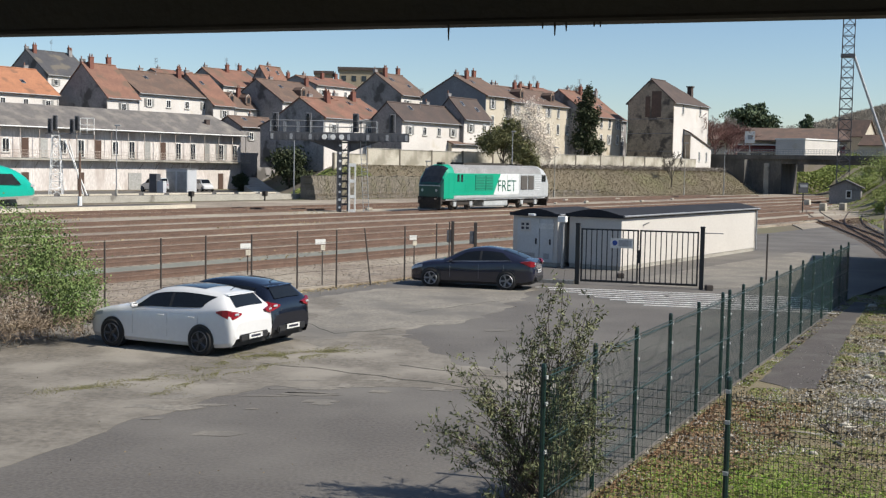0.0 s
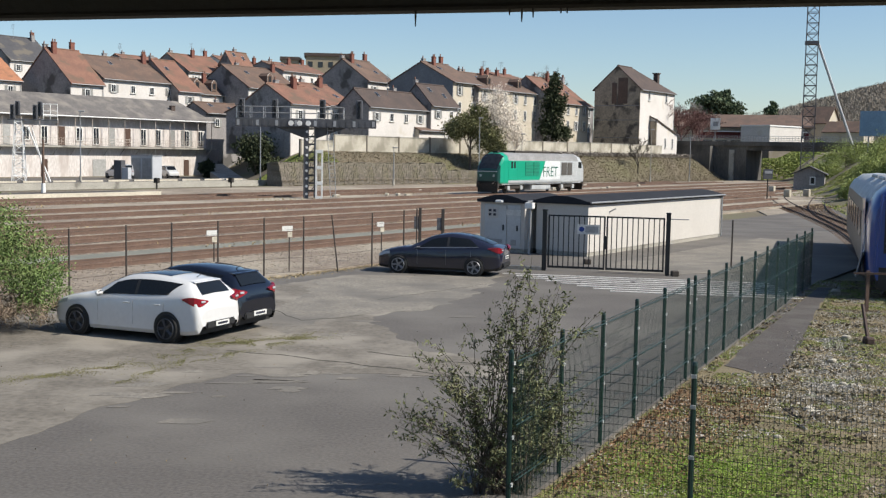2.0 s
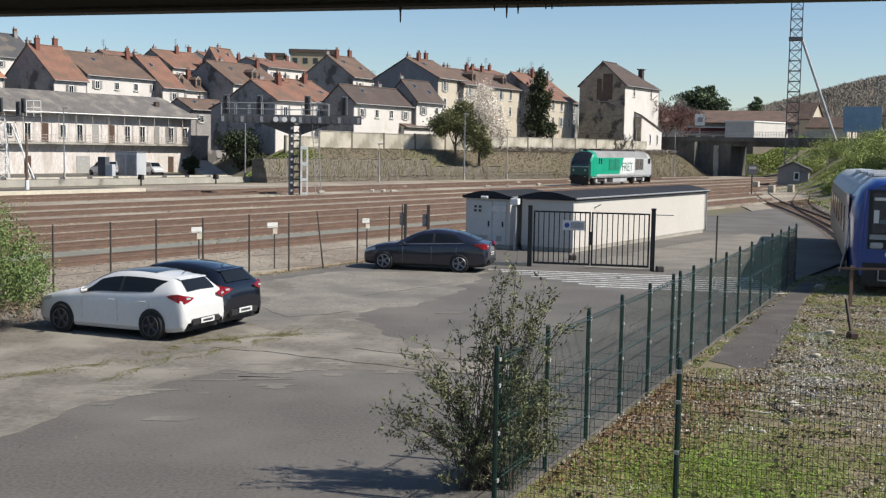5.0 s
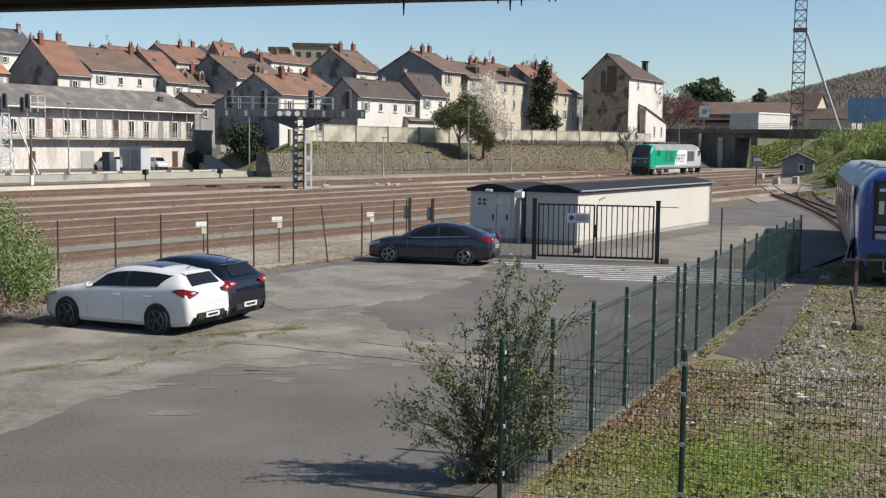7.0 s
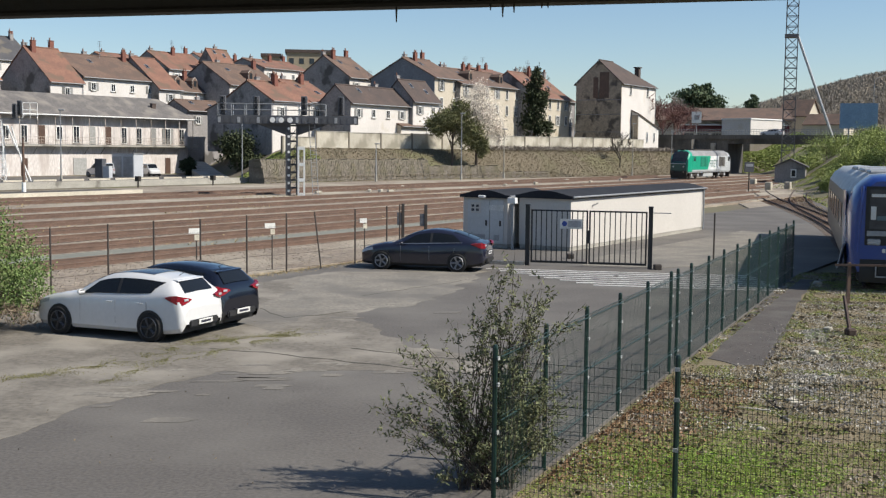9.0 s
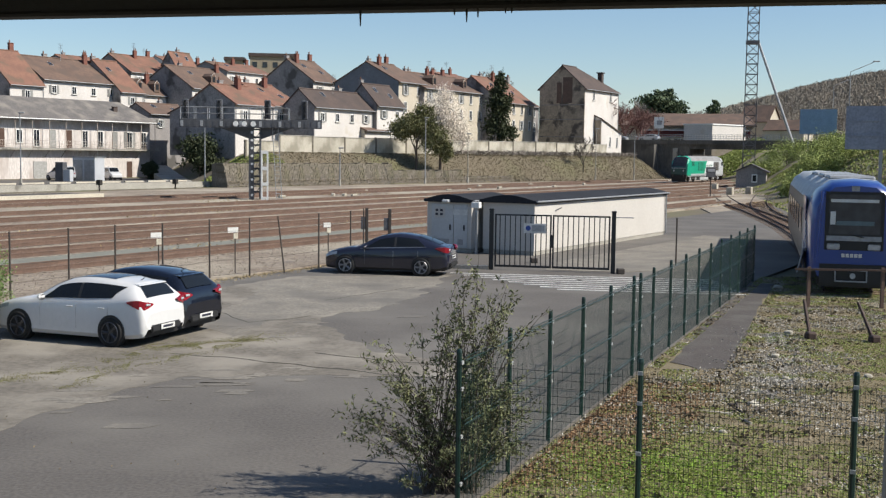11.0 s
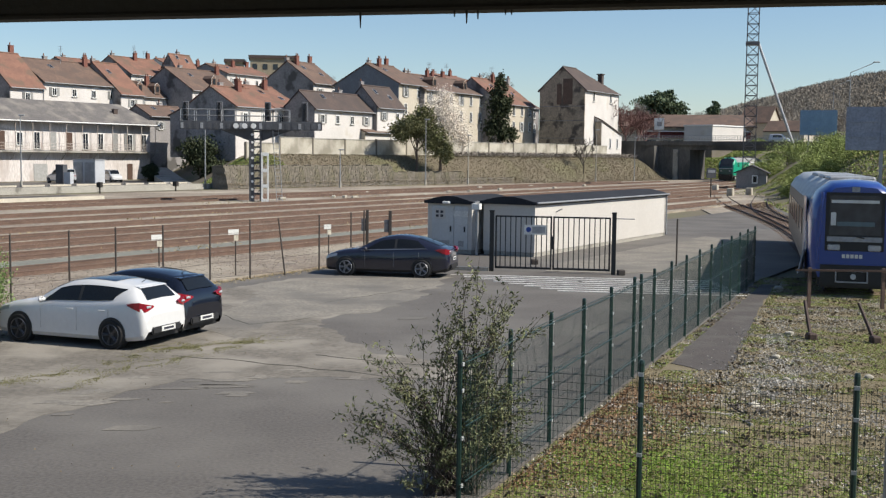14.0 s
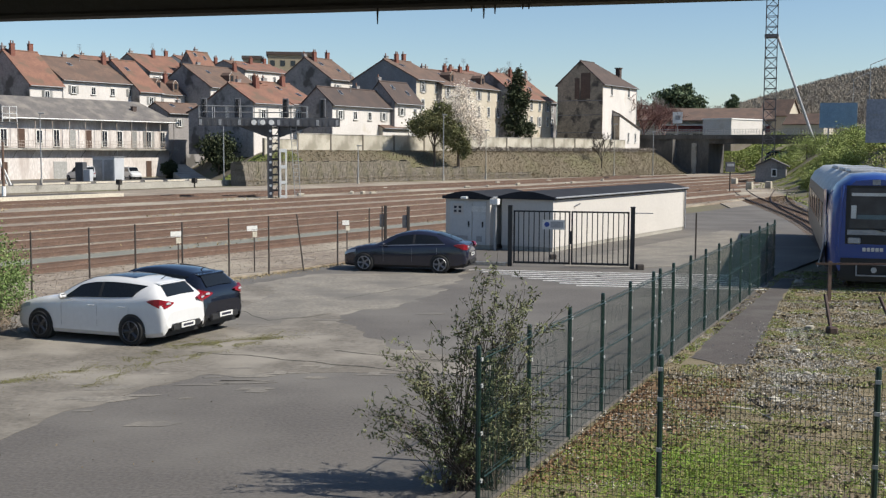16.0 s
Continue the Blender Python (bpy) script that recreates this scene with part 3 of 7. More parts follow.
def loft(rings, key):
    """Skin half rings (mirrored in x) and sort the faces into meshes by key(i, j, side, centre)."""
    meshes = {}
    for side in (1, -1):
        for i in range(len(rings) - 1):
            for j in range(len(rings[i]) - 1):
                q = [rings[i][j], rings[i + 1][j], rings[i + 1][j + 1], rings[i][j + 1]]
                c = [sum(p[k] for p in q) / 4 for k in range(3)]
                name = key(i, j, side, c)
                bm, made = meshes.setdefault(name, (new_bm(), {}))
                vs = []
                for p in q:
                    p = (round(p[0] * side, 5), round(p[1], 5), round(p[2], 5))
                    if p not in made:
                        made[p] = bm.verts.new(p)
                    if made[p] not in vs:
                        vs.append(made[p])
                if len(vs) > 2:
                    if side < 0:
                        vs = vs[::-1]
                    try:
                        bm.faces.new(vs)
                    except ValueError:
                        pass
    return {k: v[0] for k, v in meshes.items()}


def cap(bm, ring, flip=False):
    pts = [(x, y, z) for x, y, z in ring] + [(-x, y, z) for x, y, z in ring[::-1] if x > 1e-4]
    vs = [bm.verts.new(p) for p in pts]
    bm.faces.new(vs[::-1] if flip else vs)
    return bm


TYRE = mat("tyre rubber", (0.012, 0.012, 0.012), rough=0.8, scale=4, fine=40)
ALLOY = mat("alloy rim", (0.42, 0.42, 0.43), rough=0.35, metal=0.8, scale=4, fine=30, bump=0.0)
# darker copy of the rim alloy: shade on the hatchback wheels, put into colour
ALLOY_SHADED = mat("alloy rim with shade in its colour", (0.13, 0.13, 0.135), rough=0.4, metal=0.6, scale=4, fine=30, bump=0.0)
CAR_GLASS = mat("tinted car glass", (0.012, 0.014, 0.016), (0.01, 0.012, 0.014), rough=0.06, bump=0.0, spec=0.35)
RED_LAMP = mat("red lamp lens", (0.33, 0.008, 0.022), (0.22, 0.006, 0.015), rough=0.15, bump=0.0, coat=0.6)
CLEAR_LAMP = mat("clear lamp lens", (0.5, 0.52, 0.55), rough=0.1, bump=0.0, coat=0.8)
BLACK_PLASTIC = mat("black plastic", (0.02, 0.02, 0.021), rough=0.6, scale=3, fine=40, bump=0.05)
SEAM = mat("panel gap", (0.3, 0.3, 0.3), rough=0.8, bump=0.0)
PLATE = mat("plate white", (0.75, 0.75, 0.72), rough=0.4, bump=0.0)
INK = mat("dark ink", (0.03, 0.03, 0.05), rough=0.5, bump=0.0)


def wheel(parent, x, y, r, side, metal):
    w = part("wheel", rod(new_bm(), (-0.02, 0, 0), (0.02, 0, 0), 0.08, 0.08, 10), metal, parent, m=pose(x, y, r))
    bm = new_bm()
    prof = [(-0.1, r - 0.1), (-0.1, r - 0.03), (-0.07, r), (0.07, r), (0.1, r - 0.03), (0.1, r - 0.1)]
    k = 24
    rings = [[bm.verts.new((px, pr * math.cos(2 * math.pi * a / k), pr * math.sin(2 * math.pi * a / k))) for px, pr in prof] for a in range(k)]
    for a in range(k):
        for b in range(len(prof)):
            bm.faces.new((rings[a][b], rings[a][(b + 1) % 6], rings[(a + 1) % k][(b + 1) % 6], rings[(a + 1) % k][b]))
    bmesh.ops.recalc_face_normals(bm, faces=bm.faces)
    part("tyre", bm, TYRE, w)
    bm = new_bm()
    for a in range(5):
        for off in (-0.12, 0.12):
            t = 2 * math.pi * a / 5
            rod(bm, (0.085 * side, 0.05 * math.cos(t), 0.05 * math.sin(t)), (0.1 * side, (r - 0.1) * math.cos(t + off), (r - 0.1) * math.sin(t + off)), 0.022, 0.016, 4)
    rod(bm, (0.04 * side, 0, 0), (0.069 * side, 0, 0), 0.07, 0.07, 12)
    for a in range(20):
        t0, t1 = 2 * math.pi * a / 20, 2 * math.pi * (a + 1) / 20
        rod(bm, (0.1 * side, (r - 0.1) * math.cos(t0), (r - 0.1) * math.sin(t0)), (0.1 * side, (r - 0.1) * math.cos(t1), (r - 0.1) * math.sin(t1)), 0.014, 0.014, 4, False)
    part("rim", bm, metal, w)


FAST_GLASS = (0.85, 0.22, -1.42, -1.1, 0.98, 0.06, -1.08, -1.86)
VAN_GLASS = (0.85, 0.38, -1.2, -1.2, 0.95, 0.3, -1.885, -1.945)
HATCH = ((2.14, .34, .60, .66, .58, .42), (2.08, .22, .70, .76, .74, .58), (1.8, .19, .79, .85, .82, .66), (1.3, .18, .87, .95, .87, .70), (.92, .18, .91, 1.0, .88, .70),
         (.42, .18, .95, 1.27, .88, .66), (0.02, .18, .96, 1.41, .88, .62), (-.45, .18, .97, 1.46, .88, .60), (-1.0, .18, 1.0, 1.44, .88, .58), (-1.45, .18, 1.04, 1.38, .87, .56),
         (-1.72, .19, 1.07, 1.33, .86, .54), (-1.97, .22, 1.03, 1.09, .84, .62), (-2.07, .26, .84, .96, .81, .62), (-2.13, .40, .62, .74, .74, .58))
FASTBACK = ((2.23, .36, .56, .60, .50, .35), (2.15, .22, .66, .71, .72, .52), (1.85, .18, .76, .83, .84, .66), (1.35, .17, .85, .94, .89, .70), (1.0, .17, .89, .98, .90, .70),
            (.42, .17, .92, 1.27, .90, .66), (-.05, .17, .93, 1.41, .90, .62), (-.5, .17, .95, 1.45, .90, .60), (-1.05, .17, .98, 1.38, .90, .58), (-1.5, .18, 1.01, 1.24, .89, .58),
            (-1.85, .19, 1.02, 1.11, .87, .62), (-2.08, .24, .98, 1.04, .84, .64), (-2.18, .28, .80, .92, .80, .62), (-2.24, .42, .62, .74, .72, .58))
VAN = ((1.95, .4, .65, .7, .6, .4), (1.85, .25, .8, .86, .78, .6), (1.35, .2, .95, 1.06, .84, .7), (1.0, .2, 1.02, 1.14, .85, .72), (.55, .2, 1.06, 1.55, .85, .7), (.2, .2, 1.07, 1.76, .85, .68),
       (-.5, .2, 1.08, 1.8, .85, .68), (-1.2, .2, 1.08, 1.8, .85, .68), (-1.7, .2, 1.08, 1.78, .85, .68), (-1.88, .22, 1.05, 1.7, .84, .66), (-1.95, .26, .9, 1.1, .82, .64), (-2.0, .4, .6, .7, .76, .6))


def car(m, label, profile, body_mat, wheels=(1.33, -1.27), rear_plate=0.8, tail_z=0.0, roof_panel=None, rim_r=0.32, spec=None, glazing=(0.78, 0.28, -1.28, -1.56, 0.9, 0.14, -1.75, -1.995), chrome=False):
    t = thing("car", label, "car", m, "parked cars")
    rows = spline(profile, 4)
    rings = []
    for y, zb, zm, zt, hm, ht in rows:
        base = [(hm * 0.9, zb), (hm * 0.985, zb + 0.09), (hm * 1.0, zb + (zm - zb) * 0.5), (hm * 0.985, zm - 0.09), (hm * 0.955, zm), (ht + (hm * 0.955 - ht) * 0.45, zm + (zt - zm) * 0.55), (ht, zt - (zt - zm) * 0.1), (ht * 0.72, zt), (0, zt + 0.012)]
        rings.append([(x, y, z) for x, z in base])
    def key(i, j, side, c):
        s = "r" if side > 0 else "l"
        if j == 3 and 3 <= i < 9:
            return "head_" + s
        return "sill_" + s if j == 0 else "body"
    got = loft(rings, key)
    cap(got["body"], rings[0])
    cap(got["body"], rings[-1], True)
    part("body", got.pop("body"), body_mat, t, smooth=True)
    part("underbody", box(new_bm(), -0.7, 0.7, profile[-1][0] + 0.15, profile[0][0] - 0.15, 0.2, 0.5), BLACK_PLASTIC, t)
    for k, bm in got.items():
        part("headlight" if "head" in k else "sill", bm, CLEAR_LAMP if "head" in k else spec or BLACK_PLASTIC, t, smooth=True)

    def at(y):
        for p, q in zip(rows, rows[1:]):
            if q[0] <= y <= p[0]:
                f = (y - p[0]) / (q[0] - p[0] or 1)
                return [u + (v - u) * f for u, v in zip(p, q)]
        return list(rows[-1])

    def on_side(y, f, sd, off):
        """A point of the flank between waist (f 0) and roof edge (f 1)."""
        _, _, zm, zt, hm, ht = at(y)
        x0, x2 = hm * 0.955, ht
        x1 = ht + (x0 - ht) * 0.45
        x = x0 + (x1 - x0) * f / 0.611 if f < 0.611 else x1 + (x2 - x1) * (f - 0.611) / 0.389
        return sd * (x + off), y, zm + (zt - zm) * 0.9 * f + off * 0.4

    def on_top(y, g, dy, off):
        """A point of the upper skin, g from one roof edge (-1) to the other (1)."""
        _, _, zm, zt, hm, ht = at(y)
        q = abs(g)
        z = zt + 0.012 * (1 - q / 0.72) if q < 0.72 else zt - 0.1 * (zt - zm) * (q - 0.72) / 0.28
        return g * ht, y + dy * off, z + off

    def skin(grid):
        bm = new_bm()
        vs = [[bm.verts.new(p) for p in row] for row in grid]
        for r0, r1 in zip(vs, vs[1:]):
            for i in range(len(r0) - 1):
                bm.faces.new((r0[i], r0[i + 1], r1[i + 1], r1[i]))
        bmesh.ops.recalc_face_normals(bm, faces=bm.faces)
        return bm

    def flank(sd, f0, f1, a0, a1, b0, b1, off):
        out = []
        for f in (f0, 0.35, 0.611, f1) if f1 > 0.7 else (f0, f1):
            w = (f - f0) / (f1 - f0)
            ya, yb = a0 + (a1 - a0) * w, b0 + (b1 - b0) * w ** 1.4
            out.append([on_side(ya + (yb - ya) * k / 14, f, sd, off) for k in range(15)])
        return skin(out)

    def upper(y0, y1, g1, dy, off, steps=8):
        return skin([[on_top(y0 + (y1 - y0) * k / steps, g * g1, dy, off) for g in (-1, -0.8, -0.5, 0, 0.5, 0.8, 1)] for k in range(steps + 1)])
    a0, a1, b0, b1, ws0, ws1, rw0, rw1 = glazing
    for sd in (1, -1):
        for nm, f0, f1, y0, y1, y2, y3, off, mt in (("side_window", 0.1, 0.84, a0, a1, -0.32, -0.32, 0.012, CAR_GLASS), ("side_window", 0.1, 0.84, -0.40, -0.40, b0, b1, 0.012, CAR_GLASS), ("door_pillar", 0.1, 0.84, -0.315, -0.315, -0.405, -0.405, 0.011, BLACK_PLASTIC)):
            part(nm, flank(sd, f0, f1, y0, y1, y2, y3, off), mt, t, smooth=True)
        if chrome:
            part("chrome_strip", flank(sd, 0.03, 0.1, a0 + 0.03, a0, b0 - 0.06, b0, 0.014), ALLOY, t, "bright metal strip under the side windows", smooth=True)
    part("windscreen", upper(ws0, ws1, 0.9, 1, 0.012), CAR_GLASS, t, smooth=True)
    part("rear_window", upper(rw0, rw1, 0.84, -1, 0.013), CAR_GLASS, t, smooth=True)
    if roof_panel:
        part("roof_panel", upper(0.0, -1.1, 0.78, 0, 0.01), roof_panel, t, "black glass roof panel", smooth=True)
    if profile is HATCH:
        bm = prism(new_bm(), ((-1.62, 1.345), (-1.76, 1.335), (-1.80, 1.315), (-1.74, 1.30), (-1.62, 1.30)), -0.5, 0.5, "x")
        part("spoiler", bm, body_mat, t)
    part("aerial", rod(new_bm(), (0, -1.45, at(-1.45)[3]), (0, -1.6, at(-1.45)[3] + 0.09), 0.012, 0.006, 5), BLACK_PLASTIC, t)
    c0 = [k for k in range(len(profile)) if profile[k][3] - profile[k][2] > 0.2][0]
    hw = max(p[4] for p in profile)
    yy, kx = profile[-1][0] + 2.13, hw / 0.88
    for s in (1, -1):
        bm = new_bm()
        strip = [(.872, -1.70, .99, .97), (.858, -1.86, 1.03, .9), (.82, -1.99, 1.04, .84), (.74, -2.09, 1.01, .83), (.62, -2.12, .99, .87), (.46, -2.125, .95, .92)]
        band = [[bm.verts.new((s * (x * kx + o * 0.5), y + yy - o, z)) for z in (a, b)] for o in (0.012, -0.05) for x, y, a, b in strip]
        n = len(strip)
        for q in range(n - 1):
            f = (band[q][0], band[q][1], band[q + 1][1], band[q + 1][0])
            g = (band[n + q][0], band[n + q + 1][0], band[n + q + 1][1], band[n + q][1])
            bm.faces.new(f)
            bm.faces.new(g)
            bm.faces.new((band[q][0], band[q + 1][0], band[n + q + 1][0], band[n + q][0]))
            bm.faces.new((band[q][1], band[n + q][1], band[n + q + 1][1], band[q + 1][1]))
        bmesh.ops.recalc_face_normals(bm, faces=bm.faces)
        tl = part("tail_light", bm, RED_LAMP, t)
        part("lamp_core", bevel(box(new_bm(), -0.07, 0.07, -0.012, 0.012, -0.025, 0.025), 0.01, 1), CLEAR_LAMP, tl, m=pose(s * 0.66 * kx, yy - 2.135, 0.94, 0, 0, s * 8))
        part("rear_reflector", bevel(box(new_bm(), -0.03, 0.03, -0.02, 0.02, -0.09, 0.09), 0.01, 1), CLEAR_LAMP, t, m=pose(s * 0.72 * kx, yy - 2.06, 0.5, 0, 0, s * 45))
    for y in wheels:
        for s in (1, -1):
            part("wheel_arch", rod(new_bm(), (s * (hw - 0.2), y, rim_r + 0.02), (s * (hw + 0.006), y, rim_r + 0.02), rim_r + 0.038, rim_r + 0.038, 24), BLACK_PLASTIC, t)
            wheel(t, s * (hw - 0.06), y, rim_r, s, ALLOY_SHADED if profile is HATCH else ALLOY)
    for s in (1, -1):
        bm = bevel(box(new_bm(), -0.1, 0.1, -0.06, 0.06, -0.07, 0.07), 0.04)
        mi = part("door_mirror", bm, body_mat, t, smooth=True, m=pose(s * (hw + 0.09), profile[c0 - 1][0] - 0.33, profile[c0][2] + 0.06))
        for y in (-0.12, -1.0):
            part("door_handle", bevel(box(new_bm(), -0.015, 0.015, -0.09, 0.09, -0.015, 0.015), 0.01, 1), body_mat, t, m=pose(s * (hw * 0.99), y, profile[6][2] - 0.13))
        for y in (0.72, -0.3, -1.18):
            part("door_seam", box(new_bm(), -0.004, 0.002, -0.0022, 0.0022, -0.26, 0.26), SEAM, t, m=pose(s * hw * 0.995, y, 0.62))
    e = profile[-1][0]
    pl = part("number_plate", box(new_bm(), -0.26, 0.26, -0.012, 0.0, -0.055, 0.055), PLATE, t, m=pose(0, e - (0.056 if rear_plate < 0.5 else 0.012 if rear_plate < 0.75 else -0.035), rear_plate))
    part("plate_bar", box(new_bm(), -0.19, 0.19, -0.016, -0.013, -0.025, 0.025), INK, pl)
    bm = box(new_bm(), -0.56, 0.56, -0.05, 0.08, 0.02, 0.18)
    part("bumper_insert", bevel(bm, 0.03), BLACK_PLASTIC, t, m=pose(0, e + 0.01, 0.3))
    part("badge", rod(new_bm(), (0, 0, 0), (0, -0.015, 0), 0.06, 0.06, 12), ALLOY, t, m=pose(0, e + 0.06, rear_plate + 0.17))
    part("wiper", rod(new_bm(), (0, 0, 0), (0.42, 0, 0.03), 0.012, 0.008, 4), BLACK_PLASTIC, t, m=pose(-0.05, profile[-4][0] - 0.03, profile[-4][2] + 0.08))
    return t


CAR_WHITE = paint("pearl white car paint", (0.62, 0.62, 0.615))
CAR_BLACK = paint("blue-black car paint", (0.005, 0.006, 0.011), rough=0.12)
CAR_NAVY = paint("dark navy car paint", (0.014, 0.015, 0.029), rough=0.2)
CAR_SILVER = paint("silver car paint", (0.5, 0.51, 0.53), metal=0.3)
CAR_DARK_ROOF = paint("black roof panel", (0.01, 0.011, 0.012))
car(pose(-6.3, 27.5, 0.06, 0, 0, 65) @ Matrix.Diagonal((1.02, 0.985, 1.04, 1)), "white hatchback with a black roof parked on the asphalt", HATCH, CAR_WHITE, rear_plate=0.42, roof_panel=CAR_DARK_ROOF, spec=CAR_WHITE)
car(pose(-5.62, 29.05, 0.06, 0, 0, 63) @ Matrix.Diagonal((1.02, 1.0, 1.08, 1)), "blue-black hatchback parked beside the white car", HATCH, CAR_BLACK, rear_plate=0.44)
car(pose(1.2, 42.7, 0.06, 0, 0, 73) @ Matrix.Diagonal((1.02, 1.06, 1.035, 1)), "dark navy fastback saloon parked near the gate", FASTBACK, CAR_NAVY, wheels=(1.4, -1.3), rear_plate=0.66, glazing=FAST_GLASS, chrome=True)
car(pose(*un(111.3, 126.5), 0.05, 0, 0, 50) @ Matrix.Scale(1.12, 4), "silver people carrier parked before the railway building", VAN, CAR_SILVER, glazing=VAN_GLASS)
car(pose(*un(120.4, 126), 0.05, 0, 0, -150), "white small van parked beside the grey cabin", VAN, CAR_WHITE, glazing=VAN_GLASS)
car(pose(*un(90.5, 129), 0.05, 0, 0, -125), "white small van parked before the railway building", VAN, CAR_WHITE, glazing=VAN_GLASS)
bridge_car = car(pose(0, 0, 7.75, 0, 0, 0), "silver car crossing the road bridge", HATCH, CAR_SILVER)
bridge_van = car(pose(0, 0, 7.75, 0, 0, 0), "pale silver van crossing the road bridge", VAN, CAR_SILVER, glazing=VAN_GLASS)

# ---- goods locomotive ----
LOCO_GREEN = paint("fleet green", (0.0, 0.3, 0.18), rough=0.4, coat=0.2)
LOCO_DARK = paint("dark green cab front", (0.006, 0.05, 0.042), rough=0.35, coat=0.2)
LOCO_WHITE = mat("grubby fleet white", (0.74, 0.76, 0.76), (0.6, 0.62, 0.62), rough=0.5, scale=0.6, fine=6)
LOCO_GREY = mat("fleet silver grey", (0.48, 0.5, 0.51), (0.36, 0.38, 0.39), rough=0.5, scale=0.6, fine=6)
ROOF_GREY = mat("dusty roof grey", (0.3, 0.3, 0.3), (0.2, 0.2, 0.2), rough=0.7, scale=0.6, fine=6)
GRIME = mat("bogie grime", (0.05, 0.042, 0.036), (0.025, 0.022, 0.02), rough=0.9, scale=2, fine=10)
GRILLE = mat("intake grille", (0.12, 0.11, 0.1), rough=0.7, scale=3, fine=20)


def lettering(text, size, material, parent, m, name="lettering", label=""):
    c = bpy.data.curves.new("text", "FONT")
    c.body, c.size, c.extrude, c.align_x = text, size, 0.004, "CENTER"
    o = new("text_source", c)
    me = bpy.data.meshes.new_from_object(o)
    bpy.data.objects.remove(o)
    me.materials.clear()
    me.materials.append(material)
    return part(name, me, material, parent, label, m=m)


def make_loco():
    t = thing("locomotive", "green, white and grey diesel freight locomotive on the yard track", "locomotive")
    st = [(-10.15, 1.05, 2.2, 1.18), (-10.05, 1.02, 2.45, 1.3), (-9.75, 1.0, 2.95, 1.38), (-9.2, 1.0, 3.62, 1.42), (-8.9, 1.0, 3.9, 1.46), (-8.2, 1.0, 4.02, 1.48), (0, 1.0, 4.02, 1.48)]
    st = st + [(-a, b, c, d) for a, b, c, d in st[-2::-1]]
    rings = []
    for y, zb, zt, hw in st:
        side = min(3.25, zt - 0.25)
        rings.append([(hw - 0.04, y, zb), (hw, y, zb + 0.12), (hw, y, (zb + side) / 2), (hw, y, side), (hw * 0.86, y, side + (zt - side) * 0.62), (hw * 0.5, y, zt), (0, y, zt + 0.03)])

    def key(i, j, sd, c):
        y = c[1]
        if j >= 3 and -8.3 < y < 8.3:
            return "roof"
        if y < -8.95 and j >= 4:
            return "windscreen_near" if 2.45 < c[2] else "face_near"
        if y > 8.95 and j >= 4:
            return "windscreen_far" if i in (8, 9) and 2.5 < c[2] else "face_far"
        if y < -9.5:
            return "face_near"
        if y < -8.25:
            return "cab_near"
        return "side" if y < 8.25 else "cab_far"
    got = loft(rings, key)
    cap(got["face_near"], rings[0], True)
    cap(got["face_far"], rings[-1])
    cols = {"roof": ("roof", ROOF_GREY), "face_near": ("cab_front", LOCO_DARK), "face_far": ("cab_front", LOCO_GREY), "cab_near": ("cab", LOCO_GREEN), "cab_far": ("cab", LOCO_GREY), "side": ("body_side", LOCO_GREY)}
    for k, bm in got.items():
        nm, mt = cols.get(k, ("windscreen", GLASS_DARK))
        part(nm, bm, mt, t, smooth=False)
    for s in (1, -1):
        x = 1.485 * s
        # painted side panels, cut on the slant
        for nm, mt, y0, y1, sl0, sl1 in (("green_panel", LOCO_GREEN, -8.24, -0.6, 0, 1.3), ("white_panel", LOCO_WHITE, -0.6, 3.6, 1.3, 0.0)):
            bm = new_bm()
            lo, hi = 1.3, 3.24
            out = ((y0, lo), (y1 - sl1 * 0.5, lo), (y1 + sl1 * 0.5, hi), (y0, hi)) if nm == "green_panel" else ((y0 - 0.64, lo), (y1, lo), (y1, hi), (y0 + 0.66, hi))
            prism(bm, out, min(x, x + 0.012 * s), max(x, x + 0.012 * s), "x")
            part(nm, bm, mt, t)
        for y0, y1, mt in ((-4.6, -2.9, LOCO_GREEN), (-2.75, -1.4, LOCO_GREEN), (4.0, 5.3, GRILLE), (5.5, 6.6, GRILLE)):
            g = part("side_grille", box(new_bm(), -0.02, 0.035, y0, y1, 1.75, 3.1), GRILLE if mt is GRILLE else GREEN_GRILLE, t, m=pose(1.495 * s, 0, 0))
            bm = new_bm()
            for k in range(9):
                box(bm, 0.036 if s > 0 else -0.07, 0.07 if s > 0 else -0.036, y0 + 0.05, y1 - 0.05, 1.8 + k * 0.145, 1.86 + k * 0.145)
            part("slats", bm, mt, g)
        for y0, y1 in ((-6.4, -4.8), (6.8, 8.0)):
            bm = new_bm()
            for k in range(7):
                box(bm, -0.02, 0.03, y0, y1, 1.7 + k * 0.22, 1.76 + k * 0.22)
            part("side_ribs", bm, LOCO_GREEN if y0 < 0 else LOCO_WHITE, t, m=pose(1.495 * s, 0, 0))
        for y0 in (-7.7, -7.1, 8.3, 8.75):
            part("cab_door_window", box(new_bm(), -0.02, 0.03, y0, y0 + 0.35, 2.5, 3.15), GLASS_DARK, t, m=pose(1.485 * s, 0, 0))
        part("skirt", box(new_bm(), 1.3 * s - 0.03, 1.3 * s + 0.03, -9.3, 9.3, 0.88, 1.08), LOCO_WHITE, t)
        part("white_hatch", box(new_bm(), -0.02, 0.03, 1.35, 2.0, 2.8, 3.15), WHITE, t, m=pose(1.5 * s, 0, 0))
        lettering("FRET", 1.5, LOCO_GREEN_INK, t, pose(1.503 * s, 1.25, 1.62, 90, 0, 90 if s > 0 else -90) @ Matrix.Diagonal((1.12, 1, 1, 1)), "lettering")
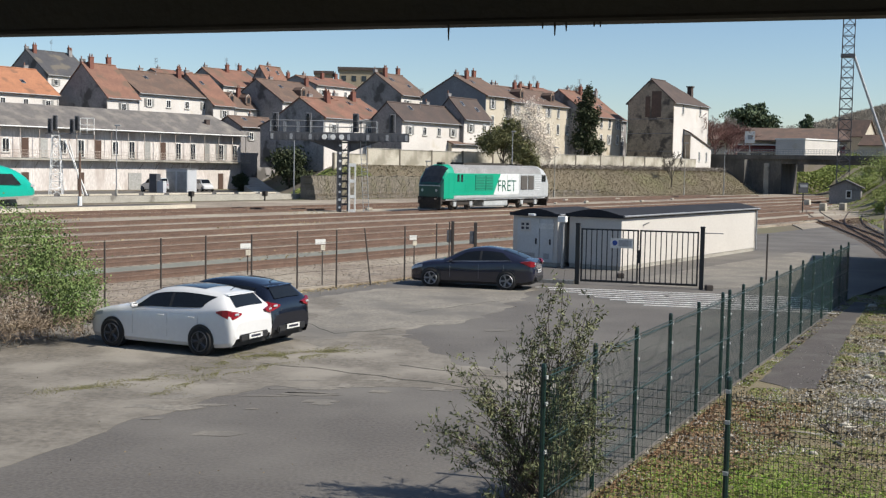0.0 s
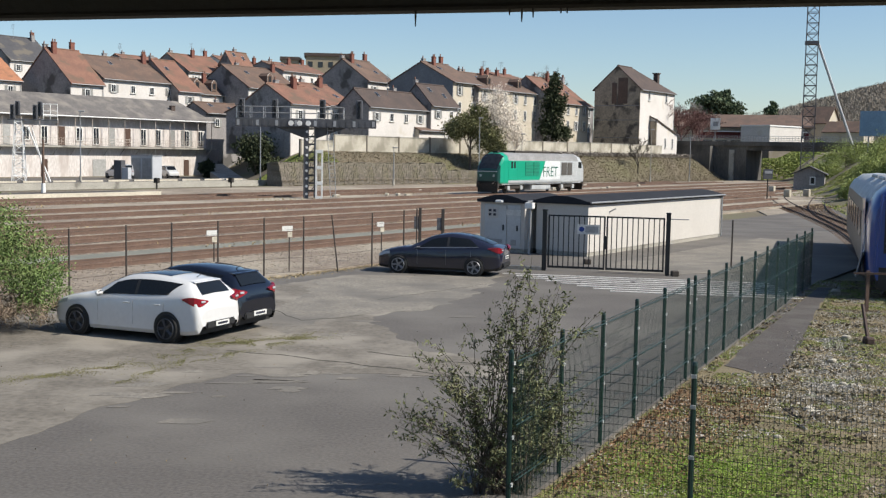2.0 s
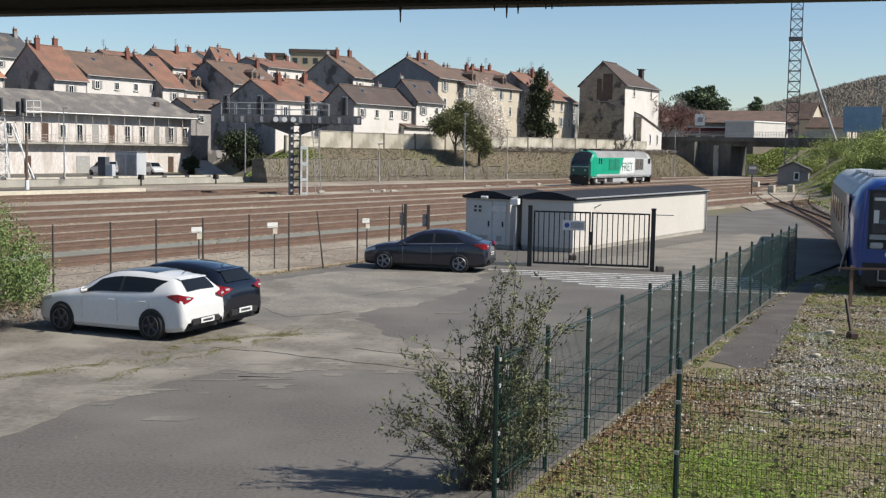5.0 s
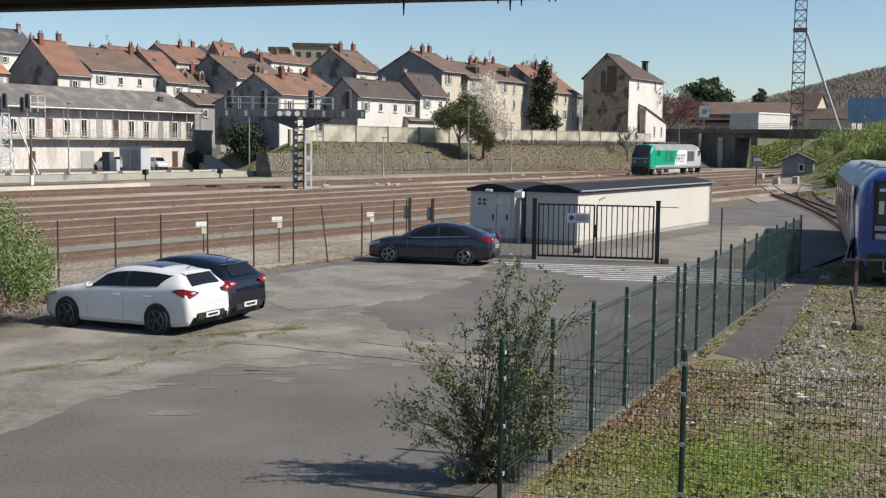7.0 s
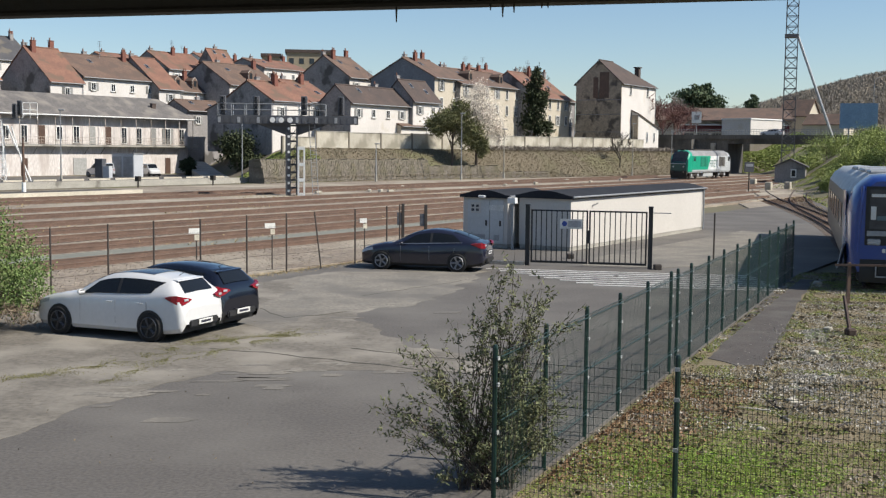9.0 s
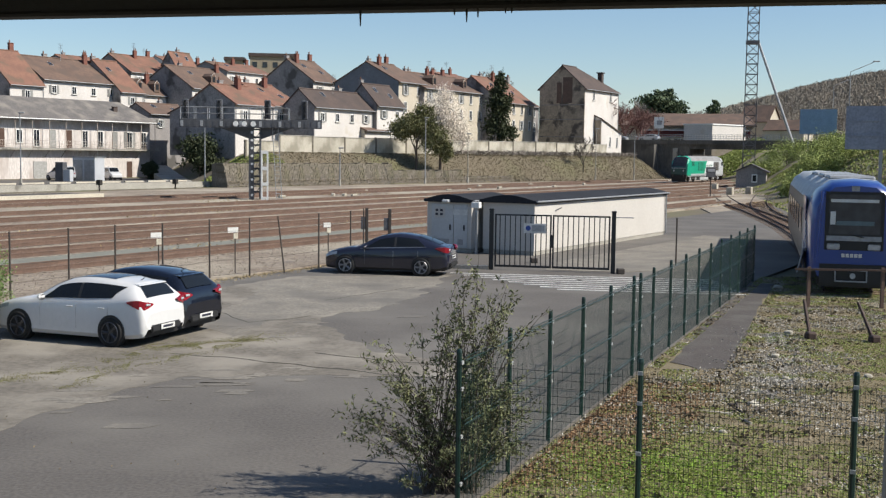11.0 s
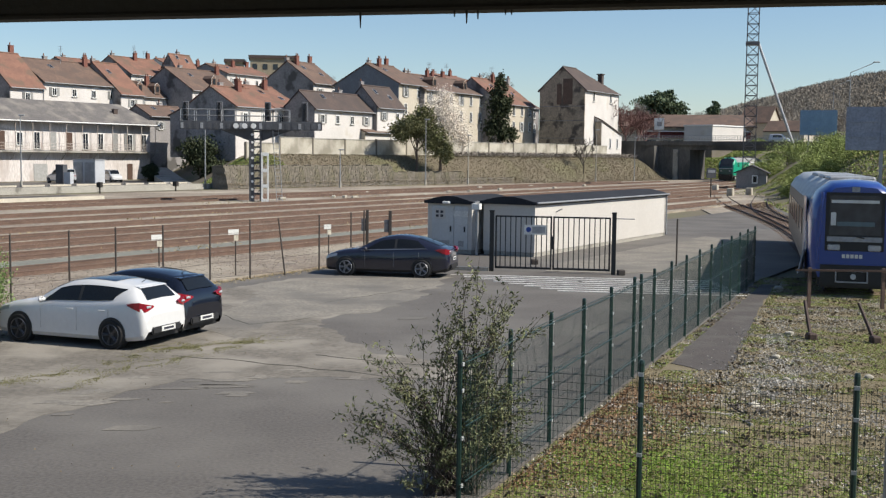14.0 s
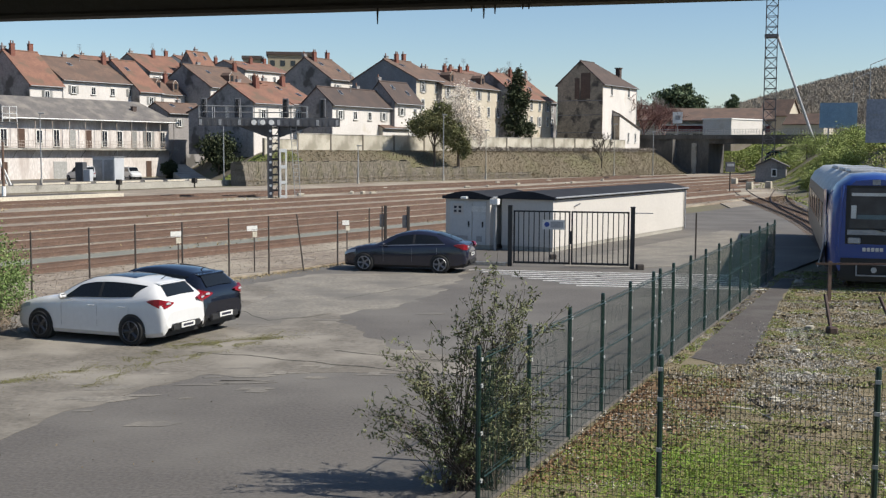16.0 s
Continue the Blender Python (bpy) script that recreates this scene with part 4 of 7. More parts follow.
        for y in (-10.3, 10.3):
            bm = rod(new_bm(), (0.87 * s, y - 0.35 * (1 if y < 0 else -1), 1.0), (0.87 * s, y, 1.0), 0.09, 0.09, 10)
            rod(bm, (0.87 * s, y, 1.0), (0.87 * s, y - 0.04 * (1 if y > 0 else -1), 1.0), 0.24, 0.24, 14)
            part("buffer", bm, GRIME, t)
        for y in (-10.12, 10.12):
            part("headlight", rod(new_bm(), (0.8 * s, y, 1.75), (0.8 * s, y * 1.004, 1.75), 0.13, 0.13, 12), CLEAR_LAMP, t)
    part("front_stripe", box(new_bm(), -1.2, 1.2, -10.19, -10.14, 2.12, 2.2), LOCO_GREY, t)
    part("underframe", box(new_bm(), -1.25, 1.25, -9.9, 9.9, 0.8, 1.1), GRIME, t)
    part("fuel_tank", bevel(box(new_bm(), -1.2, 1.2, -2.6, 2.0, 0.25, 0.82), 0.08), LOCO_GREY, t)
    for y in (-10.0, 10.0):
        part("buffer_beam", box(new_bm(), -1.3, 1.3, y - 0.15, y + 0.15, 0.55, 1.2), GRIME, t)
        part("obstacle_guard", box(new_bm(), -1.2, 1.2, y - 0.05, y + 0.05, 0.12, 0.6), GRIME, t)
    for yc in (-6.2, 6.2):
        b = part("bogie", bevel(box(new_bm(), -1.15, 1.15, yc - 2.1, yc + 2.1, 0.42, 0.85), 0.06, 1), GRIME, t)
        for yy in (-1.4, 1.4):
            for s in (1, -1):
                part("bogie_wheel", rod(new_bm(), (0.68 * s, yc + yy, 0.5), (0.8 * s, yc + yy, 0.5), 0.52, 0.52, 20), GRIME, b)
                part("axle_box", bevel(box(new_bm(), 1.1 * s - 0.12, 1.1 * s + 0.12, yc + yy - 0.25, yc + yy + 0.25, 0.3, 0.75), 0.05, 1), LOCO_GREY, b)
    part("exhaust_housing", box(new_bm(), -0.75, 0.75, -5.6, 2.6, 4.0, 4.22), GRIME, t)
    part("roof_fan", rod(new_bm(), (0, 5.2, 4.0), (0, 5.2, 4.16), 0.8, 0.8, 16), GRIME, t)
    part("horn", box(new_bm(), -0.3, 0.3, -8.6, -8.1, 4.0, 4.2), GRIME, t)
    return t


GREEN_GRILLE = mat("green painted grille", (0.02, 0.19, 0.12), rough=0.6, scale=3)
LOCO_GREEN_INK = paint("lettering green", (0.01, 0.1, 0.07), rough=0.4, coat=0.1)
loco = make_loco()
for ob in loco.children:
    ob.matrix_basis = Matrix.Diagonal((1, 1, 1.075, 1)) @ ob.matrix_basis


# ---- railcars ----
def railcar(name, label, m, body_mats, nose, length=26.0, roof=None):
    t = thing(name, label, "train", m)
    front, low, side = body_mats
    rows = spline(nose, 3) + [(length, nose[-1][1], nose[-1][2], nose[-1][3])]
    rings = []
    for y, zb, zt, hw in rows:
        s = zt - min(0.75, (zt - zb) * 0.3)
        rings.append([(hw * 0.9, y, zb), (hw * 0.97, y, zb + 0.25), (hw, y, zb + (s - zb) * 0.35), (hw, y, zb + (s - zb) * 0.8), (hw * 0.96, y, s), (hw * 0.82, y, s + (zt - s) * 0.5), (hw * 0.52, y, zt - 0.06), (0, y, zt)])

    def key(i, j, sd, c):
        if j == 0:
            return "skirt"
        if c[1] < 1.3:
            return "nose"
        return "roof" if j >= 4 else "side"
    got = loft(rings, key)
    cap(got["nose"], rings[0], True)
    for k, bm in got.items():
        part(k if k != "side" else "body_side", bm, {"nose": front, "skirt": low, "roof": roof or LOCO_GREY, "side": side}[k], t, smooth=k != "skirt")
    return t


RAIL_BLUE = paint("regional blue", (0.02, 0.058, 0.25), rough=0.3, coat=0.5)
BAND_GREY = mat("band grey", (0.35, 0.36, 0.38), (0.28, 0.29, 0.3), rough=0.4, scale=0.6, fine=8)
TEAL = paint("teal paint", (0.0, 0.36, 0.27), rough=0.35, coat=0.3)
BEIGE = mat("beige grey paint", (0.45, 0.43, 0.38), rough=0.5)
RAIL_SIDE = mat("grimy grey railcar side", (0.13, 0.12, 0.11), (0.085, 0.073, 0.063), rough=0.45, scale=0.7, fine=8, bump=0.05)
# opaque glass, paler than the windows: reflection and cab interior as grey-blue colour
CAB_GLASS = mat("cab windscreen with reflection in colour", (0.07, 0.08, 0.09), (0.045, 0.05, 0.06), rough=0.1, scale=0.8, fine=3, bump=0.0)
bl = railcar("railcar", "blue and grey regional railcar standing before the buffer stop", pose(15.85, 35.9, 0.25, 0, 0, -19.5), (RAIL_BLUE, BLACK_PLASTIC, RAIL_SIDE),
             ((0.0, .45, 3.4, 1.2), (0.15, .4, 3.5, 1.31), (0.5, .35, 3.57, 1.38), (1.2, .3, 3.61, 1.43), (2.2, .3, 3.62, 1.45)))
part("windscreen", bevel(box(new_bm(), -0.82, 0.82, -0.02, 0.05, 1.8, 3.14), 0.05), CAB_GLASS, bl, "wide dark windscreen")
part("windscreen_surround", box(new_bm(), -0.9, 0.9, -0.012, 0.04, 1.32, 3.2), BLACK_PLASTIC, bl)
part("sun_blind", box(new_bm(), -0.74, 0.72, -0.028, -0.021, 2.86, 2.96), PLATE, bl)
part("dashboard", box(new_bm(), -0.55, 0.6, -0.028, -0.021, 2.12, 2.26), mat("dash teal", (0.12, 0.18, 0.2), rough=0.5), bl)
part("seat_cover", box(new_bm(), -0.74, -0.58, -0.028, -0.021, 2.14, 2.56), PLATE, bl)
part("lower_mask", box(new_bm(), -0.84, 0.84, -0.03, -0.013, 1.62, 1.78), BAND_GREY, bl)
part("windscreen_wiper", rod(new_bm(), (0.05, -0.05, 1.8), (0.3, -0.05, 1.74), 0.03, 0.02, 6), BLACK_PLASTIC, bl)
for s in (-1, 1):
    part("headlight", bevel(box(new_bm(), -0.2, 0.2, -0.03, 0.02, -0.1, 0.1), 0.03), CLEAR_LAMP, bl, m=pose(0.62 * s, -0.02, 1.43))
    part("corner_post", rod(new_bm(), (1.12 * s, 0.02, 0.9), (1.0 * s, 0.0, 3.2), 0.05, 0.05, 8), RAIL_BLUE, bl)
    for k in range(6):
        part("side_window", bevel(box(new_bm(), 1.40 * s - 0.03, 1.40 * s + 0.075 * (s > 0) + 0.03, 0, 1.6, 1.55, 2.45), 0.04, 1) if s > 0 else box(new_bm(), -1.475, -1.37, 0, 1.6, 1.55, 2.45), GLASS_DARK, bl, m=pose(0, 5.0 + k * 3.2, 0))
    part("cab_side_window", box(new_bm(), 1.35 * s - 0.1, 1.35 * s + 0.1, 1.4, 2.1, 1.6, 2.5), GLASS_DARK, bl)
    part("cab_door", box(new_bm(), 1.36 * s - 0.1, 1.36 * s + 0.1, 2.5, 3.5, 0.6, 2.6), LOCO_GREY, bl)
    part("blue_side_sweep", prism(new_bm(), ((1.3, 0.55), (2.0, 0.55), (3.6, 3.0), (1.3, 3.0)), 1.455 * s - 0.008, 1.455 * s + 0.008, "x"), RAIL_BLUE, bl)
flap = part("open_flap", bevel(box(new_bm(), -0.03, 0.03, -0.45, 0.45, -0.5, 0.35), 0.02, 1), BAND_GREY, bl, "grey service flap hanging open on the side", m=pose(-1.52, 1.15, 0.95, 0, 12, -8))
part("flap_stay", rod(new_bm(), (0.03, 0.3, 0.3), (0.2, 0.3, 0.5), 0.015, 0.015, 5), BLACK_PLASTIC, flap)
part("white_stripe", prism(new_bm(), ((0.75, 1.2), (1.0, 1.2), (1.25, 2.2), (1.1, 2.2)), -1.462, -1.448, "x"), WHITE, bl)
for i in range(5):
    part("number_bar", box(new_bm(), -0.05, 0.05, -0.02, -0.005, -0.06, 0.06), PLATE, bl, m=pose(-0.05 + 0.13 * (i - 2), -0.01, 1.15))
fr = new_bm()
for a, b, c, d in ((-0.55, 0.45, 0.3, 0.34), (-0.55, 0.45, 0.66, 0.7), (-0.55, -0.51, 0.3, 0.7), (0.41, 0.45, 0.3, 0.7)):
    box(fr, a, b, -0.1, -0.02, c, d)
part("coupler_frame", fr, BAND_GREY, bl)
part("coupler", bevel(box(new_bm(), -0.48, 0.38, -0.05, 0.0, 0.34, 0.66), 0.02), BLACK_PLASTIC, bl)
part("coupler_head", rod(new_bm(), (0, -0.12, 0.5), (0, -0.05, 0.5), 0.09, 0.09, 10), LOCO_GREY, bl)
part("roof_light", box(new_bm(), -0.12, 0.12, -0.02, 0.1, 3.22, 3.38), BAND_GREY, bl)
part("lower_front", bevel(box(new_bm(), -1.1, 1.1, -0.03, 0.3, 0.12, 0.95), 0.08), BLACK_PLASTIC, bl)
for yy in (3.2, 22.5):
    b = part("bogie", bevel(box(new_bm(), -1.1, 1.1, yy - 1.7, yy + 1.7, 0.25, 0.7), 0.05, 1), GRIME, bl)
    for k in (-1, 1):
        for s in (-1, 1):
            part("bogie_wheel", rod(new_bm(), (0.68 * s, yy + k, 0.42), (0.8 * s, yy + k, 0.42), 0.42, 0.42, 16), GRIME, b)
for y0, ll in ((1.8, 2.2), (5.5, 3.5), (11, 4)):
    part("roof_unit", bevel(box(new_bm(), -0.75, 0.75, y0, y0 + ll, 3.5, 3.68), 0.06, 1), BAND_GREY, bl)

tq = railcar("railcar", "teal and beige railcar with a rounded nose at the platform", pose(*un(68.5, 95), 0.25, 0, 0, 145.5), (TEAL, BEIGE, TEAL),
             ((0.0, .7, 1.2, .4), (0.5, .5, 1.9, .85), (1.4, .45, 2.65, 1.18), (3.0, .4, 3.35, 1.36), (5.0, .35, 3.75, 1.43)), roof=TEAL)
for s in (-1, 1):
    part("nose_window", prism(new_bm(), ((2.2, 1.75), (7.2, 1.7), (7.2, 2.75), (3.2, 2.75)), 1.36 * s - 0.09, 1.36 * s + 0.09, "x"), GLASS_DARK, tq)
    part("lamp", box(new_bm(), -0.12, 0.12, 0.4, 0.8, 1.35, 1.55), CLEAR_LAMP, tq, m=pose(0.95 * s, 0.1, 0.2))

# ---- road bridge ----
ROAD_Z = 7.62
BRIDGE_CONCRETE = mat("stained bridge concrete", (0.14, 0.132, 0.12), (0.085, 0.08, 0.073), rough=0.9, scale=0.3, fine=6, stain=(0.06, 0.058, 0.055), stain_at=0.56, stain_scale=0.3, stretch=(1, 1, 0.35))


def road_bridge():
    t = thing("road_bridge", "grey concrete road bridge with a metal railing over the tracks", "bridge", pose(*un(226, 60), 0, 0, 0, -34.5), kind="structure")
    # local x runs against the distance across, local y along the railway
    part("deck", box(new_bm(), -62, 46, 0, 10, 7.1, 7.6), BRIDGE_CONCRETE, t)
    for y in (0.5, 3.5, 6.5, 9.5):
        part("girder", box(new_bm(), -15.0, 30, y - 0.25, y + 0.25, 6.1, 7.1), BRIDGE_CONCRETE, t)
    part("edge_beam", box(new_bm(), -62, 46, -0.35, -0.003, 7.0, 7.85), BRIDGE_CONCRETE, t)
    part("abutment", box(new_bm(), -62, -15.0, 0.05, 9.95, 0, 7.1), BRIDGE_CONCRETE, t)
    part("abutment", box(new_bm(), 30, 46, 0.05, 9.95, 0, 7.1), BRIDGE_CONCRETE, t)
    part("pier", box(new_bm(), 14, 15.2, 0.6, 9.4, 0, 6.1), BRIDGE_CONCRETE, t)
    part("buttress", box(new_bm(), -18.4, -17.4, -0.3, 0.047, 0, 6.2), CONCRETE, t)
    bm = new_bm()
    for z in (8.15, 8.5, 8.9):
        box(bm, -62, 46, -0.25, -0.2, z, z + 0.06)
    tagged(part("handrail", bm, GREY_STEEL, t))
    bm = new_bm()
    x = -62.0
    while x < 46:
        box(bm, x, x + 0.06, -0.26, -0.19, 7.85, 8.95)
        x += 0.55
    tagged(part("balusters", bm, GREY_STEEL, t), kind="stuff")
    part("wing_wall", prism(new_bm(), ((-26, 0), (-21.6, 0), (-21.6, 6.9), (-26, 4.5)), -2.5, 0.0), BRIDGE_CONCRETE, t)


road_bridge()

# ---- lineside hut, pylon, signals ----
hut = thing("lineside_hut", "small grey rendered hut with a pitched roof by the points", "hut", pose(*un(166.5, 46), 0, 0, 0, -22))
part("wall", prism(new_bm(), ((-2.1, 0), (2.1, 0), (2.1, 2.5), (0, 3.4), (-2.1, 2.5)), 0, 4.6), RENDER_GREY, hut)
bm = new_bm()
slab(bm, (2.5, -0.3, 2.45), (2.5, 4.9, 2.45), (0, 4.9, 3.6), (0, -0.3, 3.6), 0.12)
slab(bm, (-2.5, 4.9, 2.45), (-2.5, -0.3, 2.45), (0, -0.3, 3.6), (0, 4.9, 3.6), 0.12)
part("roof", bm, SLATE, hut)
w = part("window", box(new_bm(), 0.1, 0.9, -0.06, 0.003, 0.9, 2.1), WHITE, hut)
part("pane", box(new_bm(), 0.25, 0.75, -0.08, -0.061, 1.1, 1.95), GLASS_DARK, w)


def lattice(name, label, category, m, w0, w1, h, step, r, material, group=""):
    t = thing(name, label, category, m, group)
    cs = ((-1, -1), (1, -1), (1, 1), (-1, 1))

    def at(k, z):
        w = w0 + (w1 - w0) * z / h
        return (cs[k % 4][0] * w / 2, cs[k % 4][1] * w / 2, z)
    for k in range(4):
        part("leg", rod(new_bm(), at(k, 0), at(k, h), r, r, 4), material, t)
        z, s = 0.0, 0
        while z < h - 0.01:
            z1 = min(h, z + step)
            part("diagonal_brace", rod(new_bm(), at(k + s, z), at(k + 1 - s, z1), r * 0.6, r * 0.6, 4), material, t)
            part("cross_brace", rod(new_bm(), at(k, z1), at(k + 1, z1), r * 0.6, r * 0.6, 4), material, t)
            z, s = z1, 1 - s
    return t


PYLON_STEEL = mat("dull lattice steel", (0.2, 0.2, 0.21), (0.13, 0.11, 0.1), rough=0.7, scale=0.3, fine=5)
py = lattice("lattice_mast", "tall grey steel lattice mast with a slanting stay", "mast", pose(*un(183, 51), 0.0, 0, 0, -20), 1.9, 1.7, 33, 1.6, 0.085, PYLON_STEEL)
part("stay", rod(new_bm(), (7.6, -1.5, 4), (0.9, 0, 22.5), 0.22, 0.2, 8), GREY_STEEL, py)
part("collar", box(new_bm(), -1.05, 1.05, -1.05, 1.05, 22.3, 22.8), PYLON_STEEL, py)
part("top_arm", rod(new_bm(), (0.9, 0, 29.5), (6, 1, 31.2), 0.15, 0.15, 6), PYLON_STEEL, py)

DARK_SIGNAL = mat("dark signal steel", (0.1, 0.105, 0.12), (0.065, 0.068, 0.076), rough=0.7, scale=1, fine=10)


def signal_head(parent, x, y, z, lamps=4):
    s = part("signal_head", bevel(box(new_bm(), -0.28, 0.28, -0.12, 0.12, 0, 1.7), 0.06, 1), DARK_SIGNAL, parent, m=pose(x, y, z))
    for k in range(lamps):
        bm = new_bm()
        rod(bm, (0, -0.35, 0.3 + 0.38 * k), (0, -0.1, 0.3 + 0.38 * k), 0.15, 0.15, 8, False)
        part("hood", bm, DARK_SIGNAL, s)


def gantry():
    """Cantilever signal gantry over the yard tracks; its beam spans across the view."""
    t = thing("signal_gantry", "dark steel cantilever signal gantry with lamp heads and railing", "signal gantry", pose(-9.3, 105.0, 0.05, 0, 0, -2))
    for x in (-0.52, 0.42):
        part("mast", box(new_bm(), x - 0.06, x + 0.06, -0.3, 0.3, 0, 6.5), DARK_SIGNAL, t)
    part("mast_plate", box(new_bm(), -0.46, -0.12, -0.24, -0.2, 0, 6.5), DARK_SIGNAL, t)
    for k in range(9):
        z = 0.5 + k * 0.7
        part("round_plate", rod(new_bm(), (-0.29, -0.27, z), (-0.29, -0.25, z), 0.12, 0.12, 12), WHITE, t)
        part("batten", box(new_bm(), -0.46, 0.36, 0.16, 0.22, z + 0.2, z + 0.36), DARK_SIGNAL, t)
        if k < 8:
            part("brace", rod(new_bm(), (-0.12, -0.22, z), (0.4, -0.22, z + 0.7), 0.03, 0.03, 4), DARK_SIGNAL, t)
    for y in (-0.45, 0.45):
        part("beam", box(new_bm(), -6.7, 5.9, y - 0.06, y + 0.06, 6.5, 7.2), DARK_SIGNAL, t)
    for i in range(22):
        part("web_plate", box(new_bm(), -6.6 + i * 0.58, -6.35 + i * 0.58, -0.54, -0.51, 6.6, 7.1), BAND_GREY if i % 3 == 0 else DARK_SIGNAL, t)
    for k in range(3):
        part("lamp_disc", rod(new_bm(), (-1.7 + k * 0.78, -0.6, 6.85), (-1.7 + k * 0.78, -0.53, 6.85), 0.24, 0.24, 14), WHITE, t)
    part("walkway", box(new_bm(), -6.7, 5.9, -0.5, 0.5, 7.2, 7.26), DARK_SIGNAL, t)
    for s in (-1, 1):
        part("gusset", prism(new_bm(), ((0.5 * s, 5.5), (0.5 * s, 6.5), (3.2 * s, 6.5)), -0.06, 0.06), DARK_SIGNAL, t)
    for y in (-0.5, 0.5):
        bm = new_bm()
        for z in (7.75, 8.3):
            rod(bm, (-6.6, y, z), (3.0, y, z), 0.03, 0.03, 4)
        for i in range(9):
            rod(bm, (-6.6 + i * 1.2, y, 7.2), (-6.6 + i * 1.2, y, 8.3), 0.03, 0.03, 4)
        part("railing", bm, GREY_STEEL, t)
    for x in (-6.2, -3.2, 1.1, 4.4):
        signal_head(t, x, -0.2, 7.3)
    for x in (0.6, 1.12):
        part("ladder_rail", box(new_bm(), x - 0.07, x + 0.07, -0.5, -0.4, 0, 4.5), WHITE, t)
    for z in (0.05, 1.35, 2.75, 4.2):
        part("rung", box(new_bm(), 0.53, 1.19, -0.52, -0.41, z, z + 0.3), WHITE, t)
    bm = new_bm()
    for x in (1.9, 2.4):
        rod(bm, (x, -0.3, 0), (x - 0.4, -0.3, 7.2), 0.03, 0.03, 4)
    for k in range(20):
        rod(bm, (1.9 - 0.02 * k, -0.3, 0.3 + k * 0.35), (2.4 - 0.02 * k, -0.3, 0.3 + k * 0.35), 0.02, 0.02, 4)
    part("ladder", bm, GREY_STEEL, t)


gantry()
lm = lattice("signal_mast", "white lattice signal mast with dark lamp heads and ladder", "signal mast", pose(-46.2, 137, 0, 0, 0, 10), 1.5, 0.8, 7.4, 0.9, 0.06, WHITE)
part("platform", box(new_bm(), -1.2, 4.4, -0.5, 0.5, 7.4, 7.5), DARK_SIGNAL, lm)
for x in (-0.6, 1.9):
    signal_head(lm, x, -0.3, 7.5)
    signal_head(lm, x + 0.5, 0.1, 7.9)
bm = new_bm()
for z in (7.9, 8.5, 9.3):
    rod(bm, (2.8, -0.4, z), (4.4, -0.4, z), 0.04, 0.04, 4)
for x in (2.8, 3.6, 4.4):
    rod(bm, (x, -0.4, 7.4), (x, -0.4, 9.3), 0.04, 0.04, 4)
part("railing", bm, WHITE, lm)
part("strut", rod(new_bm(), (1.0, 0, 6.6), (3.6, 0, 0), 0.1, 0.1, 6), WHITE, lm)
part("ladder", rod(new_bm(), (1.5, -0.3, 6.6), (3.2, -0.3, 0), 0.07, 0.07, 6), WHITE, lm)


def lamp_post(x, y, h, label, material=None, arm=0.0):
    t = thing("street_lamp", label, "street lamp", pose(x, y, max(0.0, level(x, y) - 0.1)), "lamp posts")
    part("base", rod(new_bm(), (0, 0, 0), (0, 0, 1.0), 0.17, 0.14, 8), CONCRETE, t)
    part("pole", rod(new_bm(), (0, 0, 1.0), (0, 0, h), 0.09, 0.05, 8), material or GREY_STEEL, t)
    if arm:
        bm = new_bm()
        p = (0, 0, h)
        for k in range(1, 9):
            a = math.pi * 0.55 * k / 8
            q = (arm * math.sin(a), 0, h + arm * 0.45 * math.sin(a * 0.9))
            rod(bm, p, q, 0.05, 0.05, 6)
            p = q
        part("arm", bm, GREY_STEEL, t)
        part("lantern", bevel(box(new_bm(), p[0] - 0.1, p[0] + 0.7, -0.15, 0.15, p[2] - 0.1, p[2] + 0.05), 0.04, 1), GREY_STEEL, t)
    else:
        part("lantern", bevel(box(new_bm(), -0.2, 0.5, -0.12, 0.12, h - 0.05, h + 0.12), 0.04, 1), GREY_STEEL, t)


for x, y, h in ((-39, 136.8, 8.5), (-19.1, 145.3, 7.6), (16.4, 174.6, 7.5), (40, 194, 9.0), (50, 208, 8), (-2.5, 150, 5), (9.4, 165, 9.5)):
    lamp_post(x, y, h, "slim grey lamp post beside the tracks", CONCRETE if x in (16.4, 40) else None)
lamp_post(83.9, 201, 12, "tall curved street lamp beyond the bridge", None, 2.4)
lamp_post(60.5, 140, 10, "tall curved street lamp above the bank", None, 3.0)

# ---- low platform, yard kit ----
CONCRETE_DULL = mat("dull concrete", (0.24, 0.24, 0.2), (0.18, 0.18, 0.15), rough=0.95, scale=0.6, fine=8)
PALE_EDGE = mat("pale platform edge", (0.6, 0.55, 0.45), (0.45, 0.41, 0.33), rough=0.9, scale=0.6, fine=8)
pf = thing("platform", "low platform with a pale yellowish edge between tracks", "platform", pose(*un(20, 80.5), 0, 0, 0, -34.5), kind="structure")
part("surface", box(new_bm(), -2.2, 2.0, 0, 53, 0, 0.5), ASPHALT_PATH, pf)
part("edge", box(new_bm(), 2.003, 2.5, 0, 53.5, 0, 0.56), PALE_EDGE, pf)
far = thing("platform", "long concrete platform with a low wall before the building", "platform", pose(*un(10, 99), 0, 0, 0, -34.5), kind="structure")
part("surface", box(new_bm(), -11, 2.0, 0, 106, 0, 0.3), ASPHALT, far)
part("edge", box(new_bm(), 2.003, 2.3, 0, 106, 0, 0.7), CONCRETE, far)
for i in range(27):
    part("kerb_block", box(new_bm(), -10.0, -9.7, i * 4.0, i * 4.0 + 3.2, 0.3, 0.5), PALE_EDGE, far)
